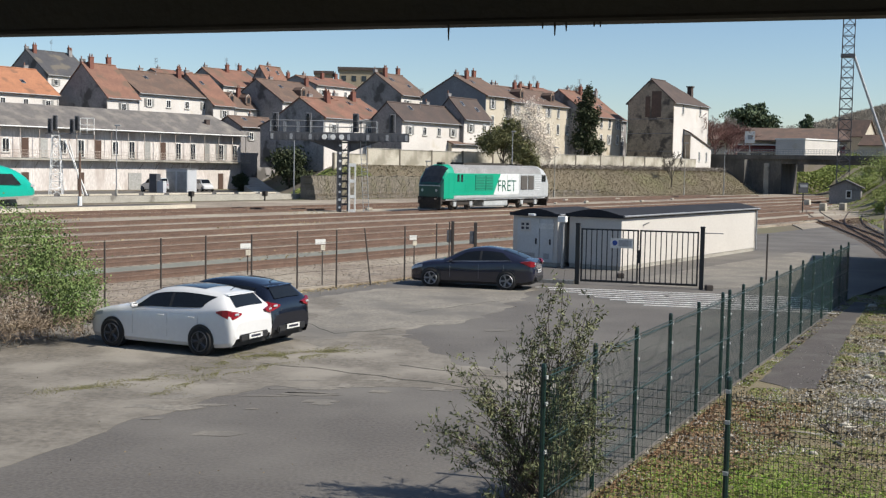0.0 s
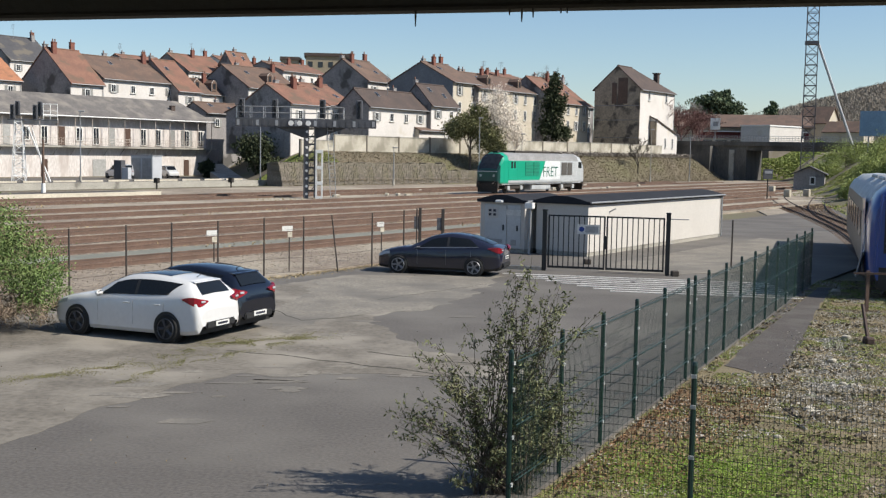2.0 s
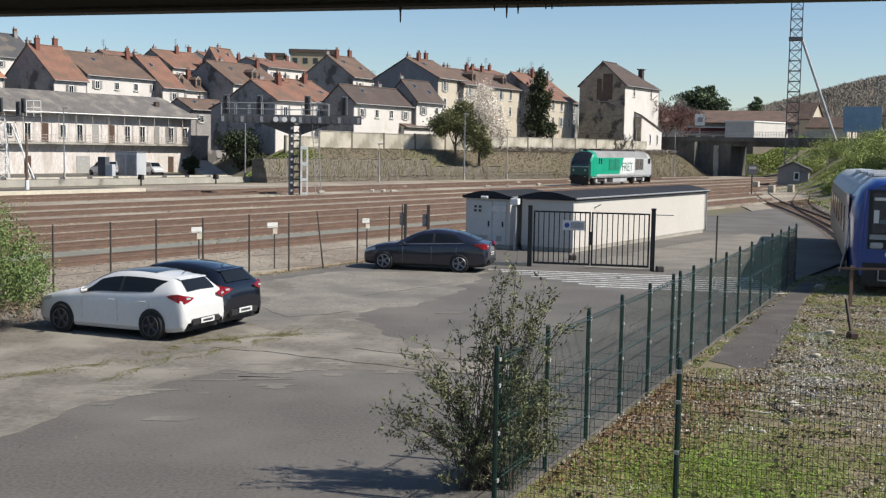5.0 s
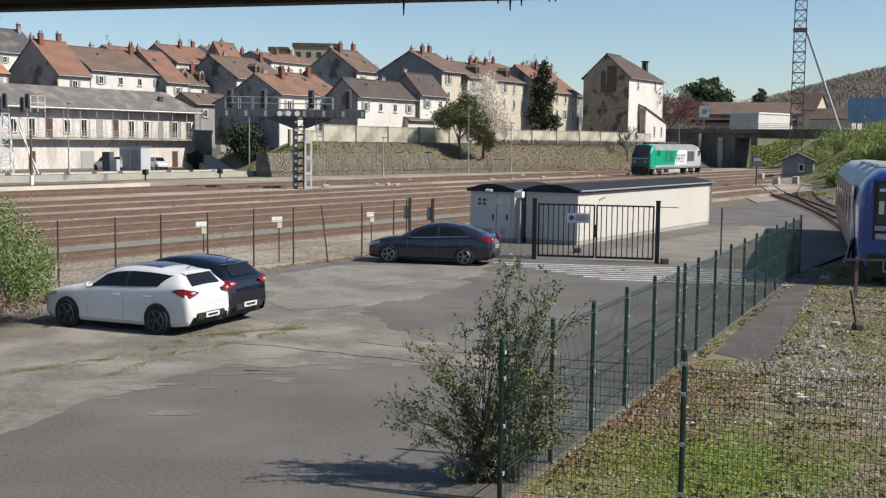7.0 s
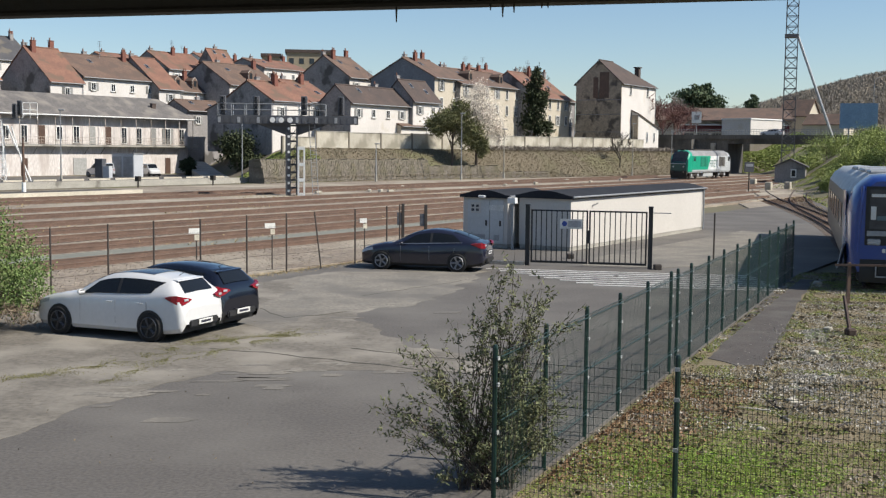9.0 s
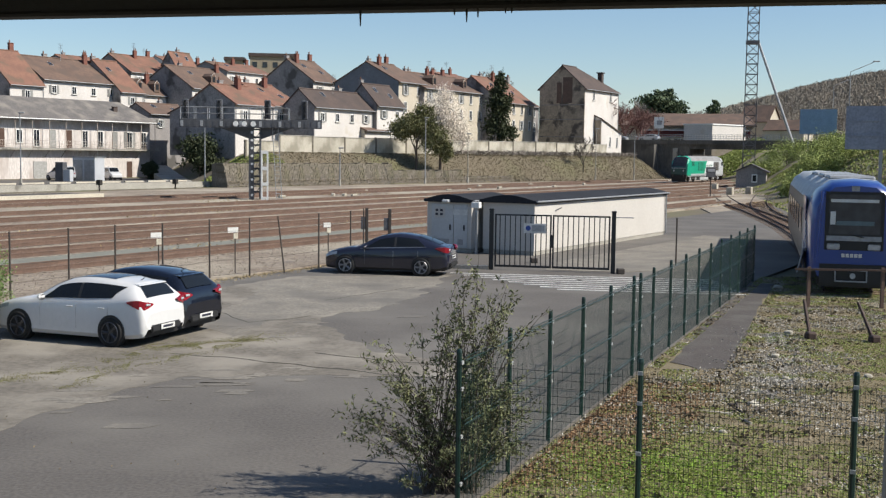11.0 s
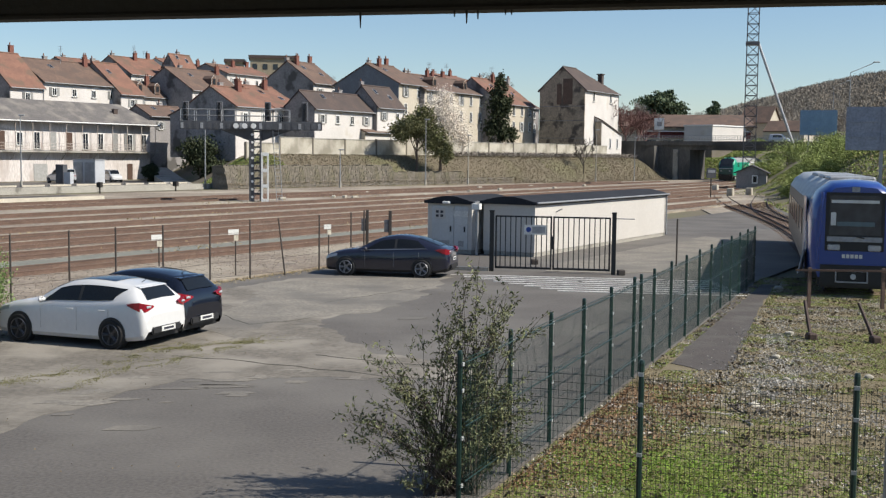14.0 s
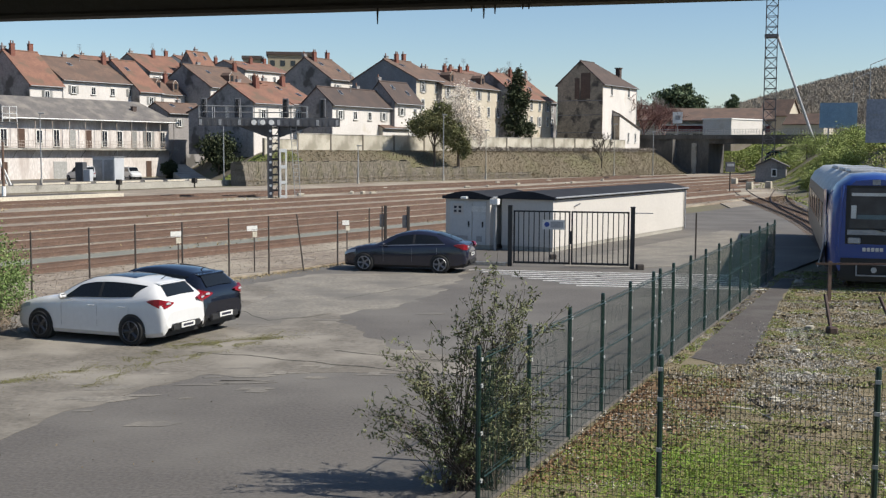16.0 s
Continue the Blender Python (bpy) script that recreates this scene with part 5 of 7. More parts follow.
flat("service_path", [un(5, 34.95), un(90, 34.95), un(90, 37.15), un(5, 37.15)], 0.15, CONCRETE_DULL, "dull grey-green service path between tracks", "path")
flat("yard_road", [un(60, 111), un(123, 110), un(131, 113), un(138, 134), un(60, 134)], 0.06, ASPHALT, "grey asphalt yard before the building", "yard")
bm = new_bm()
prev = None
for x, y, z in spline([(-23.6, 157, 0.09), (-26, 166, 0.4), (-28.4, 174, 0.9), (-31.2, 184, 1.6), (-33.0, 190, 2.0)], 5):
    now = [bm.verts.new(v) for v in ((x - 1.8, y, -0.4), (x - 1.8, y, z), (x + 1.8, y, z), (x + 1.8, y, -0.4))]
    if prev:
        for i in range(3):
            bm.faces.new((prev[i], now[i], now[i + 1], prev[i + 1]))
    prev = now
bmesh.ops.recalc_face_normals(bm, faces=bm.faces)
single("ramp_road", bm, CONCRETE, "narrow pale lane climbing towards the houses", "lane", kind="structure")
CABIN_GREY = mat("pale grey cabin paint", (0.5, 0.52, 0.55), (0.42, 0.44, 0.47), rough=0.6, scale=0.8, fine=10)
cab = thing("equipment_cabinet", "pale grey metal equipment cabin in the yard", "cabin", pose(*un(113.9, 124), 0.05, 0, 0, -20))
part("body", bevel(box(new_bm(), -1.6, 1.9, -1.2, 1.2, 0, 3.25), 0.03, 1), CABIN_GREY, cab)
part("roof", box(new_bm(), -1.7, 2.0, -1.3, 1.3, 3.25, 3.36), GREY_STEEL, cab)
for x in (-0.8, 1.0):
    part("door", box(new_bm(), x - 0.75, x + 0.75, -1.24, -1.203, 0.1, 2.9), GREY_STEEL, cab)
cab2 = thing("equipment_cabinet", "narrow dark grey metal locker in the yard", "cabinet", pose(*un(109.2, 124), 0.05, 0, 0, -20))
part("body", bevel(box(new_bm(), -0.6, 0.6, -0.5, 0.5, 0, 2.6), 0.03, 1), DARK_SIGNAL, cab2)
part("side_panel", box(new_bm(), 0.61, 1.6, -0.4, 0.4, 0, 1.6), CABIN_GREY, cab2)
for x, y, c in ((-20.5, 131, GRIME), (-27.3, 124, GRIME)):
    jb = thing("junction_box", "dark trackside junction box on a short post", "junction box", pose(x, y, 0.0, 0, 0, -34))
    part("post", box(new_bm(), -0.06, 0.06, -0.06, 0.06, 0, 0.9), c, jb)
    part("box", bevel(box(new_bm(), -0.3, 0.3, -0.2, 0.2, 0.7, 1.25), 0.04, 1), c, jb)
post = thing("trackside_post", "rusty brown post with a white base beside the track", "post", pose(-31.2, 98.5, 0))
part("base", rod(new_bm(), (0, 0, 0), (0, 0, 1.3), 0.2, 0.17, 8), WHITE, post)
part("stem", rod(new_bm(), (0, 0, 1.3), (0, 0, 5.0), 0.12, 0.1, 8), RUST, post)

# point levers, cable boxes and debris along the far tracks
rnd = random.Random(12)
for k in range(16):
    u, n = rnd.uniform(85, 190), rnd.choice((66.5, 67.5, 68, 73.5, 65))
    r = thing("concrete_block", "broken pale concrete block beside the track", "block", pose(*un(u, n), 0.12, 0, 0, rnd.uniform(0, 90)), "blocks in the yard")
    part("block", bevel(box(new_bm(), -0.35, 0.35, -0.18, 0.18, 0, rnd.uniform(0.15, 0.35)), 0.05, 1), CONCRETE_PALE, r)

# curved turnout tracks towards the siding
def bent_track(points, label):
    t = thing("railway_track", label, "railway track", None, "tracks of the yard", "structure")
    pts = spline(points, 8)
    for s in (-0.75, 0.75):
        bm = new_bm()
        for a, b in zip(pts, pts[1:]):
            d = Vector((b[0] - a[0], b[1] - a[1], 0)).normalized()
            off = Vector((d.y, -d.x, 0)) * s
            p, q = Vector((a[0], a[1], 0.14)) + off, Vector((b[0], b[1], 0.14)) + off
            rod(bm, p, q + d * 0.02, 0.06, 0.06, 4)
        part("rail", bm, RUST_DARK, t)
    bm = new_bm()
    acc = 0.0
    for a, b in zip(pts, pts[1:]):
        L = math.hypot(b[0] - a[0], b[1] - a[1])
        ang = math.atan2(b[1] - a[1], b[0] - a[0])
        while acc < L:
            x, y = a[0] + (b[0] - a[0]) * acc / L, a[1] + (b[1] - a[1]) * acc / L
            box(bm, -0.12, 0.12, -1.25, 1.25, 0.0, 0.07, Matrix.Translation((x, y, 0)) @ Matrix.Rotation(ang, 4, "Z"))
            acc += 0.7
        acc -= L
    tagged(part("sleepers", bm, WOOD_OLD, t), kind="stuff")


RUST_DARK = mat("dark rusty rail", (0.07, 0.04, 0.03), (0.045, 0.028, 0.022), rough=0.8, scale=1, fine=20)
bent_track([(16.2, 37.0), (18.6, 43.5), (22.6, 55.0), (27.5, 72.0), (31.6, 90.0), (36.0, 110.0), (44.0, 138.0), (56.0, 168.0)], "dark curved siding track leading to the yard points")
bent_track([(25.5, 61.0), (29.5, 78.0), (35.5, 100.0), (45.5, 128.0), (58.0, 160.0), (68.0, 186.0)], "dark curved siding track joining the points")
flat("siding_ballast", [(20.5, 47.5), (24, 47), (33, 80), (39, 100), (51, 130), (62, 158), (72, 185), (58, 186), (47, 160), (36, 125), (30, 100), (25, 75)], 0.05, GRAVEL_PALE, "pale brown gravel under the curved siding", "gravel")
rs = thing("route_indicator", "small dark shunting signal on a post", "signal", pose(38.5, 124.5, 0))
part("post", rod(new_bm(), (0, 0, 0), (0, 0, 3.2), 0.07, 0.07, 6), GRIME, rs)
part("head", box(new_bm(), -0.5, 0.5, -0.12, 0.12, 2.3, 3.4), DARK_SIGNAL, rs)
part("plate", box(new_bm(), -0.4, 0.4, -0.15, -0.121, 2.9, 3.2), BAND_GREY, rs)
for x, y in ((47.0, 150.0), (43.5, 133.0), (46.8, 136)):
    pb = thing("point_box", "pale concrete point machine box by the rails", "box", pose(x, y, 0, 0, 0, -30), "point boxes")
    part("body", bevel(box(new_bm(), -0.35, 0.35, -0.5, 0.5, 0, 1.0), 0.06, 1), CONCRETE_PALE, pb)
bm = new_bm()
for z in (0.8, 1.4):
    rod(bm, un(236, 52) + (z,), un(215, 47) + (z,), 0.06, 0.06, 6)
fe = thing("low_fence", "low white pipe fence beside the points", "fence")
part("rail", bm, WHITE, fe)
for k in range(7):
    part("post", rod(new_bm(), un(236 - 3.5 * k, 52 - 0.83 * k) + (0,), un(236 - 3.5 * k, 52 - 0.83 * k) + (1.5,), 0.07, 0.07, 6), WHITE, fe)

# ---- sheds and gate ----
SHED_WHITE = mat("white shed cladding", (0.54, 0.515, 0.475), (0.485, 0.46, 0.425), rough=0.7, scale=0.4, fine=12, bump=0.05, grit=0.93)
SHED_ROOF = mat("dark bitumen roof", (0.02, 0.022, 0.028), (0.03, 0.032, 0.038), rough=0.9, scale=1, fine=10, spec=0.2)
SHED_DOOR = mat("pale grey door paint", (0.52, 0.53, 0.53), (0.45, 0.46, 0.46), rough=0.6, scale=1, fine=15, grit=0.92)


def shed(m, w, length, h, label, doors):
    t = thing("shed", label, "shed", m, "equipment sheds")
    part("plinth", box(new_bm(), 0.03, w - 0.03, 0.03, length - 0.03, 0, 0.2), CONCRETE, t)
    part("wall", box(new_bm(), 0, w, 0, length, 0.2, h), SHED_WHITE, t)
    out = [(-0.12, h - 0.12), (-0.12, h + 0.02)] + [(w * k / 8, h + 0.02 + 0.22 * math.sin(math.pi * k / 8)) for k in range(0, 9)] + [(w + 0.12, h + 0.02), (w + 0.12, h - 0.12)]
    part("roof", prism(new_bm(), out, -0.14, length + 0.14), SHED_ROOF, t, "dark low-arched roof")
    part("gutter", rod(new_bm(), (w + 0.17, -0.1, h - 0.03), (w + 0.17, length + 0.1, h - 0.03), 0.042, 0.042, 8), GREY_STEEL, t)
    part("downpipe", rod(new_bm(), (w + 0.08, length - 0.15, 0.1), (w + 0.08, length - 0.15, h - 0.05), 0.05, 0.05, 8), GREY_STEEL, t)
    if doors:
        for x0, x1 in ((0.25, w * 0.6), (w * 0.62, w - 0.2)):
            d = part("door", box(new_bm(), x0, x1, -0.04, -0.003, 0.22, h - 0.22), SHED_DOOR, t)
            part("handle", box(new_bm(), x1 - 0.18, x1 - 0.12, -0.08, -0.041, 1.0, 1.25), BLACK_PLASTIC, d)
            part("vent", box(new_bm(), x0 + 0.2, x1 - 0.2, -0.055, -0.041, 0.35, 0.6), GREY_STEEL, d)
        part("sign_plate", box(new_bm(), w * 0.6, w * 0.92, -0.06, -0.043, 1.7, 1.95), PLATE, t)
        n = part("number_panel", box(new_bm(), 0.42, 0.95, -0.05, -0.042, 1.55, 2.05), SHED_WHITE, t)
        for x in (0.53, 0.77):
            for z in (1.65, 1.83):
                part("number_bar", box(new_bm(), x - 0.07, x + 0.07, -0.058, -0.051, z, z + 0.11), INK, n)
        part("lamp", bevel(box(new_bm(), w * 0.4, w * 0.4 + 0.35, -0.3, -0.04, h - 0.12, h), 0.03, 1), WHITE, t)
    part("wall_bracket", rod(new_bm(), (w, 2.2, h - 0.5), (w + 0.25, 2.35, h - 0.35), 0.03, 0.03, 6), GREY_STEEL, t)
    return t


shed(pose(3.13, 52.75, 0.05, 0, 0, -34), 2.3, 4.0, 2.38, "small white prefabricated equipment shed with grey doors", True)
shed(pose(5.58, 51.65, 0.05, 0, 0, -34), 2.55, 17.4, 2.42, "long white prefabricated shed with a dark arched roof", False)
part_pipe = thing("junction_cabinet", "white electrical cabinet between the sheds", "cabinet", pose(5.2, 51.0, 0.05, 0, 0, -34))
part("body", bevel(box(new_bm(), -0.2, 0.2, -0.12, 0.12, 2.05, 2.32), 0.02, 1), WHITE, part_pipe)
part("post", box(new_bm(), -0.05, 0.05, 0.0, 0.1, 0, 2.05), GREY_STEEL, part_pipe)
sl = flat("shed_apron", [(8.0, 47.0), (19.5, 64.0), (21.5, 62.5), (15.6, 49.5), (13.2, 44.6), (10.0, 43.3), (7.2, 44.0)], 0.075, ASPHALT_OLD, "pale worn apron along the shed", "apron")


def gate():
    a = math.degrees(math.atan2(42.9 - 44.1, 9.6 - 5.1))
    t = thing("metal_gate", "dark grey double-leaf barred metal gate, closed", "gate", pose(5.1, 44.1, 0.06, 0, 0, a))
    w = math.hypot(4.5, 1.2)
    for x in (0.0, w):
        p = part("gate_post", box(new_bm(), x - 0.08, x + 0.08, -0.08, 0.08, 0, 2.3), BLACK_STEEL, t)
        part("post_cap", bevel(box(new_bm(), x - 0.1, x + 0.1, -0.1, 0.1, 2.3, 2.36), 0.02, 1), BLACK_STEEL, p)
    for x0, x1 in ((0.13, w / 2 - 0.02), (w / 2 + 0.02, w - 0.13)):
        bm = new_bm()
        for c in ((x0, x1, 0.12, 0.2), (x0, x1, 2.1, 2.16), (x0, x0 + 0.06, 0.12, 2.16), (x1 - 0.06, x1, 0.12, 2.16)):
            box(bm, c[0], c[1], -0.03, 0.03, c[2], c[3])
        leaf = part("gate_leaf", bm, BLACK_STEEL, t)
        k = 11
        for i in range(1, k):
            x = x0 + (x1 - x0) * i / k
            part("bar", box(new_bm(), x - 0.018, x + 0.018, -0.018, 0.018, 0.2, 2.1), BLACK_STEEL, leaf)
    part("lock_box", box(new_bm(), w / 2 - 0.07, w / 2 + 0.07, -0.06, 0.06, 0.9, 1.4), BLACK_PLASTIC, t)
    s = part("gate_sign", box(new_bm(), 1.25, 2.1, -0.06, -0.04, 1.45, 1.82), PLATE, t, "small white and grey notice plate")
    part("sign_disc", rod(new_bm(), (1.42, -0.07, 1.64), (1.42, -0.061, 1.64), 0.1, 0.1, 12), mat("sign blue", (0.02, 0.06, 0.3), rough=0.5), s)
    part("sign_bar", box(new_bm(), 1.56, 2.05, -0.07, -0.061, 1.52, 1.76), BAND_GREY, s)
    part("latch_arm", rod(new_bm(), (w, 0, 2.12), (w + 0.75, 0, 2.12), 0.02, 0.02, 6), GREY_STEEL, t)
    part("kerb", box(new_bm(), -1.6, -0.1, -0.12, 0.12, 0, 0.14), CONCRETE, t)


gate()
# white hatching painted before the gate
hat = thing("road_marking", "worn white zebra stripes painted before the gate", "road marking", kind="structure")
PAINT_WORN = mat("worn road paint", (0.72, 0.7, 0.66), (0.5, 0.48, 0.45), rough=0.8, scale=0.8, fine=10, stain=(0.13, 0.125, 0.12), stain_at=0.64, stain_scale=1.5)
for k in range(8):
    box_m = Matrix.Translation((3.4 + 0.45 * k, 42.6 - 0.72 * k, 0.0)) @ Matrix.Rotation(radians(-12), 4, "Z")
    part("stripe", box(new_bm(), 0, 9.6 - 0.5 * k, -0.085, 0.085, 0.05, 0.08, box_m), PAINT_WORN, hat)


# ---- old patches and cracks in the asphalt ----
def ragged(points, step, size, seed):
    """The outline with frayed edges."""
    out = []
    k = len(points)
    for i in range(k):
        a, b = Vector((*points[i], 0)), Vector((*points[(i + 1) % k], 0))
        m = max(1, int((b - a).length / step))
        for j in range(m):
            p = a.lerp(b, j / m)
            d = noise.noise_vector((p.x * 1.3, p.y * 1.3, seed)) * size
            out.append((p.x + d.x, p.y + d.y))
    return out


def sheet(bm, outline, z, t=0.006):
    top = [bm.verts.new((x, y, z)) for x, y in outline]
    low = [bm.verts.new((x, y, z - t)) for x, y in outline]
    f = bm.faces.new(top)
    if f.normal.z < 0 or sum(a[0] * b[1] - b[0] * a[1] for a, b in zip(outline, outline[1:] + outline[:1])) < 0:
        f.normal_flip()
    for i in range(len(top)):
        bm.faces.new((top[i], low[i], low[(i + 1) % len(top)], top[(i + 1) % len(top)]))
    return bm


old = thing("asphalt_patches", "worn pale old asphalt with frayed edges and cracks", "asphalt", kind="structure")
part("old_surface", sheet(new_bm(), ragged([(-3.1, 39.1), (-1.5, 40.7), (3.4, 41.7), (1.9, 36.2), (0.1, 32.0), (-1.7, 30.9), (-2.9, 29.2), (-2.9, 27.4), (-4.1, 29.5), (-3.6, 33.0)], 0.25, 0.6, 1), 0.066), ASPHALT_OLD, old)
part("worn_surface", sheet(new_bm(), ragged([(-6.26, 16.06), (-5.67, 18.42), (-5.13, 19.69), (-4.32, 21.28), (-3.49, 22.5), (-1.65, 23.06), (0.29, 22.73), (2.14, 22.45), (2.31, 24.29), (0.41, 25.6), (-1.19, 30.32), (-0.43, 32.13), (1.13, 35.26), (2.31, 38.62), (2.5, 41.9), (-2.1, 41.4), (-4.0, 38.4), (-6.2, 35.6), (-8.6, 32.6), (-10.4, 30.2), (-12.5, 26.0)], 0.2, 0.35, 2), 0.064), ASPHALT_WORN, old)
rnd = random.Random(77)
for k in range(34):
    f = rnd.random()
    x, y = (-5.6 + f * 4.2 + rnd.gauss(0, 1.1), 20.3 + f * 3.2 + rnd.gauss(0, 0.8)) if k < 26 else (rnd.uniform(-4, 1.5), rnd.uniform(24, 39))
    w, h = rnd.uniform(0.12, 0.55), rnd.uniform(0.05, 0.22)
    part("worn_spot", sheet(new_bm(), ragged([(x - w, y - h), (x + w * 0.4, y - h * 1.1), (x + w, y), (x + w * 0.3, y + h), (x - w * 0.7, y + h * 0.8)], 0.06, 0.1, 100 + k), 0.0665 + 0.0005 * (k % 6), 0.002), ASPHALT_OLD, old)
part("worn_spot", sheet(new_bm(), ragged([(-3.3, 22.4), (-3.0, 22.42), (-2.9, 22.5), (-3.1, 22.6), (-3.35, 22.5)], 0.05, 0.2, 3), 0.067), ASPHALT_OLD, old)
part("worn_spot", sheet(new_bm(), ragged([(-2.5, 22.65), (-1.4, 22.75), (-1.35, 22.83), (-2.4, 22.8)], 0.08, 0.1, 4), 0.067), ASPHALT_OLD, old)
CRACK = mat("crack dirt", (0.05, 0.047, 0.042), (0.08, 0.075, 0.06), rough=0.95, scale=2, fine=20)
for k, line in enumerate(([(-4.06, 25.3), (-2.85, 24.76), (-1.2, 23.91), (0.28, 23.02), (2.6, 21.9)], [(-3.75, 31.75), (-2.87, 30.01), (-1.93, 30.52), (-0.6, 31.6)], [(-0.9, 25.4), (0.8, 24.3), (3.5, 23.2)], [(-1.0, 34.5), (0.6, 36.5), (2.5, 39.0)])):
    fwd = ragged(line, 0.15, 0.16, 7 + k)[:-1]
    fwd = fwd[:max(3, int(len(fwd) * 0.5) + 1)]
    back = [(x + 0.012, y + 0.035 + 0.02 * math.sin(i * 1.7)) for i, (x, y) in enumerate(fwd)][::-1]
    part("crack", sheet(new_bm(), fwd + back, 0.071, 0.004), CRACK, old)


# ---- green mesh fences ----
def mesh_panel(w, h, fold, pitch=0.1):
    bm = new_bm()
    k = int(w / 0.055)
    for i in range(k + 1):
        x = w * i / k
        rod(bm, (x, 0, 0.06), (x, 0, h), 0.0028, 0.0028, 3, False)
    z = 0.06
    while z < h:
        rod(bm, (0, 0.004, z), (w, 0.004, z), 0.0028, 0.0028, 3, False)
        z += pitch
    for z in fold:
        rod(bm, (0, -0.02, z), (w, -0.02, z), 0.011, 0.011, 4, False)
        rod(bm, (0, -0.015, z + 0.05), (w, -0.015, z + 0.05), 0.005, 0.005, 4, False)
    return mesh_of(bm, GREEN_STEEL)


def fence_post(t, x, h, y=0.0):
    p = part("post", rod(new_bm(), (x, y, -0.1), (x, y, h), 0.034, 0.034, 8), GREEN_STEEL, t)
    part("post_cap", rod(new_bm(), (x, y, h), (x, y, h + 0.04), 0.038, 0.025, 8), GREEN_STEEL, p)
    for z in (0.35, 0.95, 1.55, h - 0.15):
        part("clip", box(new_bm(), x - 0.03, x + 0.03, y - 0.05, y - 0.03, z, z + 0.045), CLIP, p)


CLIP = mat("pale fixing clip", (0.42, 0.44, 0.43), rough=0.5, bump=0.0)
f1 = thing("mesh_fence", "green welded mesh fence along the edge of the car park", "fence", pose(1.25, 14.03, 0.03, 0, 0, 90 - 26.1))
span = 1.952
pm = mesh_panel(span - 0.08, 1.95, (0.4, 1.1, 1.9), 0.2)
for i in range(16):
    fence_post(f1, i * span, 2.03)
    if i < 15:
        tagged(part("panel", pm, GREEN_STEEL, f1, m=pose(i * span + 0.04, -0.045, 0.02)), kind="stuff")
fence_post(f1, 5 * span + 0.62, 2.03)
f2 = thing("mesh_fence", "green welded mesh fence across the rough grass", "fence", pose(1.25, 14.03, 0.03, 0, 0, -22.0))
xs = (0.0, 2.23, 4.62, 7.0, 9.4)
for i in range(5):
    if i:
        fence_post(f2, xs[i], 2.06, 0.06 if i > 1 else 0.0)
    if i < 4:
        tagged(part("panel", mesh_panel(xs[i + 1] - xs[i] - 0.08, 1.94, ()), GREEN_STEEL, f2, m=pose(xs[i] + 0.04, -0.05, 0.02)), kind="stuff")

# old post and wire fence before the tracks
f3 = thing("wire_fence", "old rusty post and wire fence beside the tracks", "fence")
POST_DARK = mat("dark rusty post", (0.075, 0.06, 0.05), (0.045, 0.038, 0.034), rough=0.8, scale=2)
tops = [(-11.2, 31.0, 0), (-9.75, 33.0, 0), (-8.6, 34.9, 0), (-7.55, 36.4, 0), (-6.3, 37.6, 0), (-5.1, 39.9, 0), (-3.85, 41.1, 0), (-2.7, 42.4, -0.25), (-1.53, 44.4, 0), (-0.33, 46.8, 0), (0.2, 48.6, 0)]
for x, y, ln in tops:
    part("post", rod(new_bm(), (x, y, 0), (x + ln, y, 2.15), 0.032, 0.028, 6), POST_DARK, f3)
bm = new_bm()
for (x, y, _), (x2, y2, _) in zip(tops, tops[1:]):
    for z in (0.2, 0.7, 1.2, 1.7, 2.05):
        rod(bm, (x, y, z), (x2, y2, z), 0.006, 0.006, 3, False)
tagged(part("wire", bm, POST_DARK, f3), kind="stuff")
for x, y, h in ((0.35, 51.3, 2.05), (1.35, 50.6, 2.05)):
    gp = thing("timber_post", "thick dark timber gate post beside the shed", "post", pose(x, y, 0), "timber posts")
    part("post", bevel(box(new_bm(), -0.07, 0.07, -0.07, 0.07, 0, h), 0.015, 1), POST_DARK, gp)
    part("hinge_plate", box(new_bm(), -0.26, -0.071, -0.05, 0.05, 1.1, 1.65), DARK_SIGNAL, gp)
for x, y, z, w in ((-6.6, 38.6, 1.6, 0.3), (-4.4, 41.5, 1.6, 0.33), (-1.2, 45.6, 1.55, 0.26)):
    ws = thing("notice_sign", "small pale warning plate fixed to the wire fence", "sign", pose(x, y, 0, 0, 0, 38), "fence notices")
    part("plate", box(new_bm(), -w, w * 0.3, -0.05, -0.03, z, z + 0.18), PLATE, ws)
    part("lower_plate", box(new_bm(), -0.1, 0.08, -0.06, -0.035, z - 0.22, z - 0.03), PALE_EDGE, ws)
    part("stem", rod(new_bm(), (0, 0, 0), (0, 0, z + 0.2), 0.025, 0.025, 6), POST_DARK, ws)
sp = thing("steel_post", "slim dark steel post standing in the car park", "post", pose(13.0, 46.4, 0))
part("stem", rod(new_bm(), (0, 0, 0), (0, 0, 2.0), 0.035, 0.035, 6), POST_DARK, sp)
for x, y in ((9.85, 42.7), (7.2, 46.9)):
    st = thing("bollard", "small dark stone block beside the gate", "block", pose(x, y, 0.05), "gate blocks")
    part("block", bevel(box(new_bm(), -0.14, 0.14, -0.14, 0.14, 0, 0.22), 0.03, 1), POST_DARK, st)

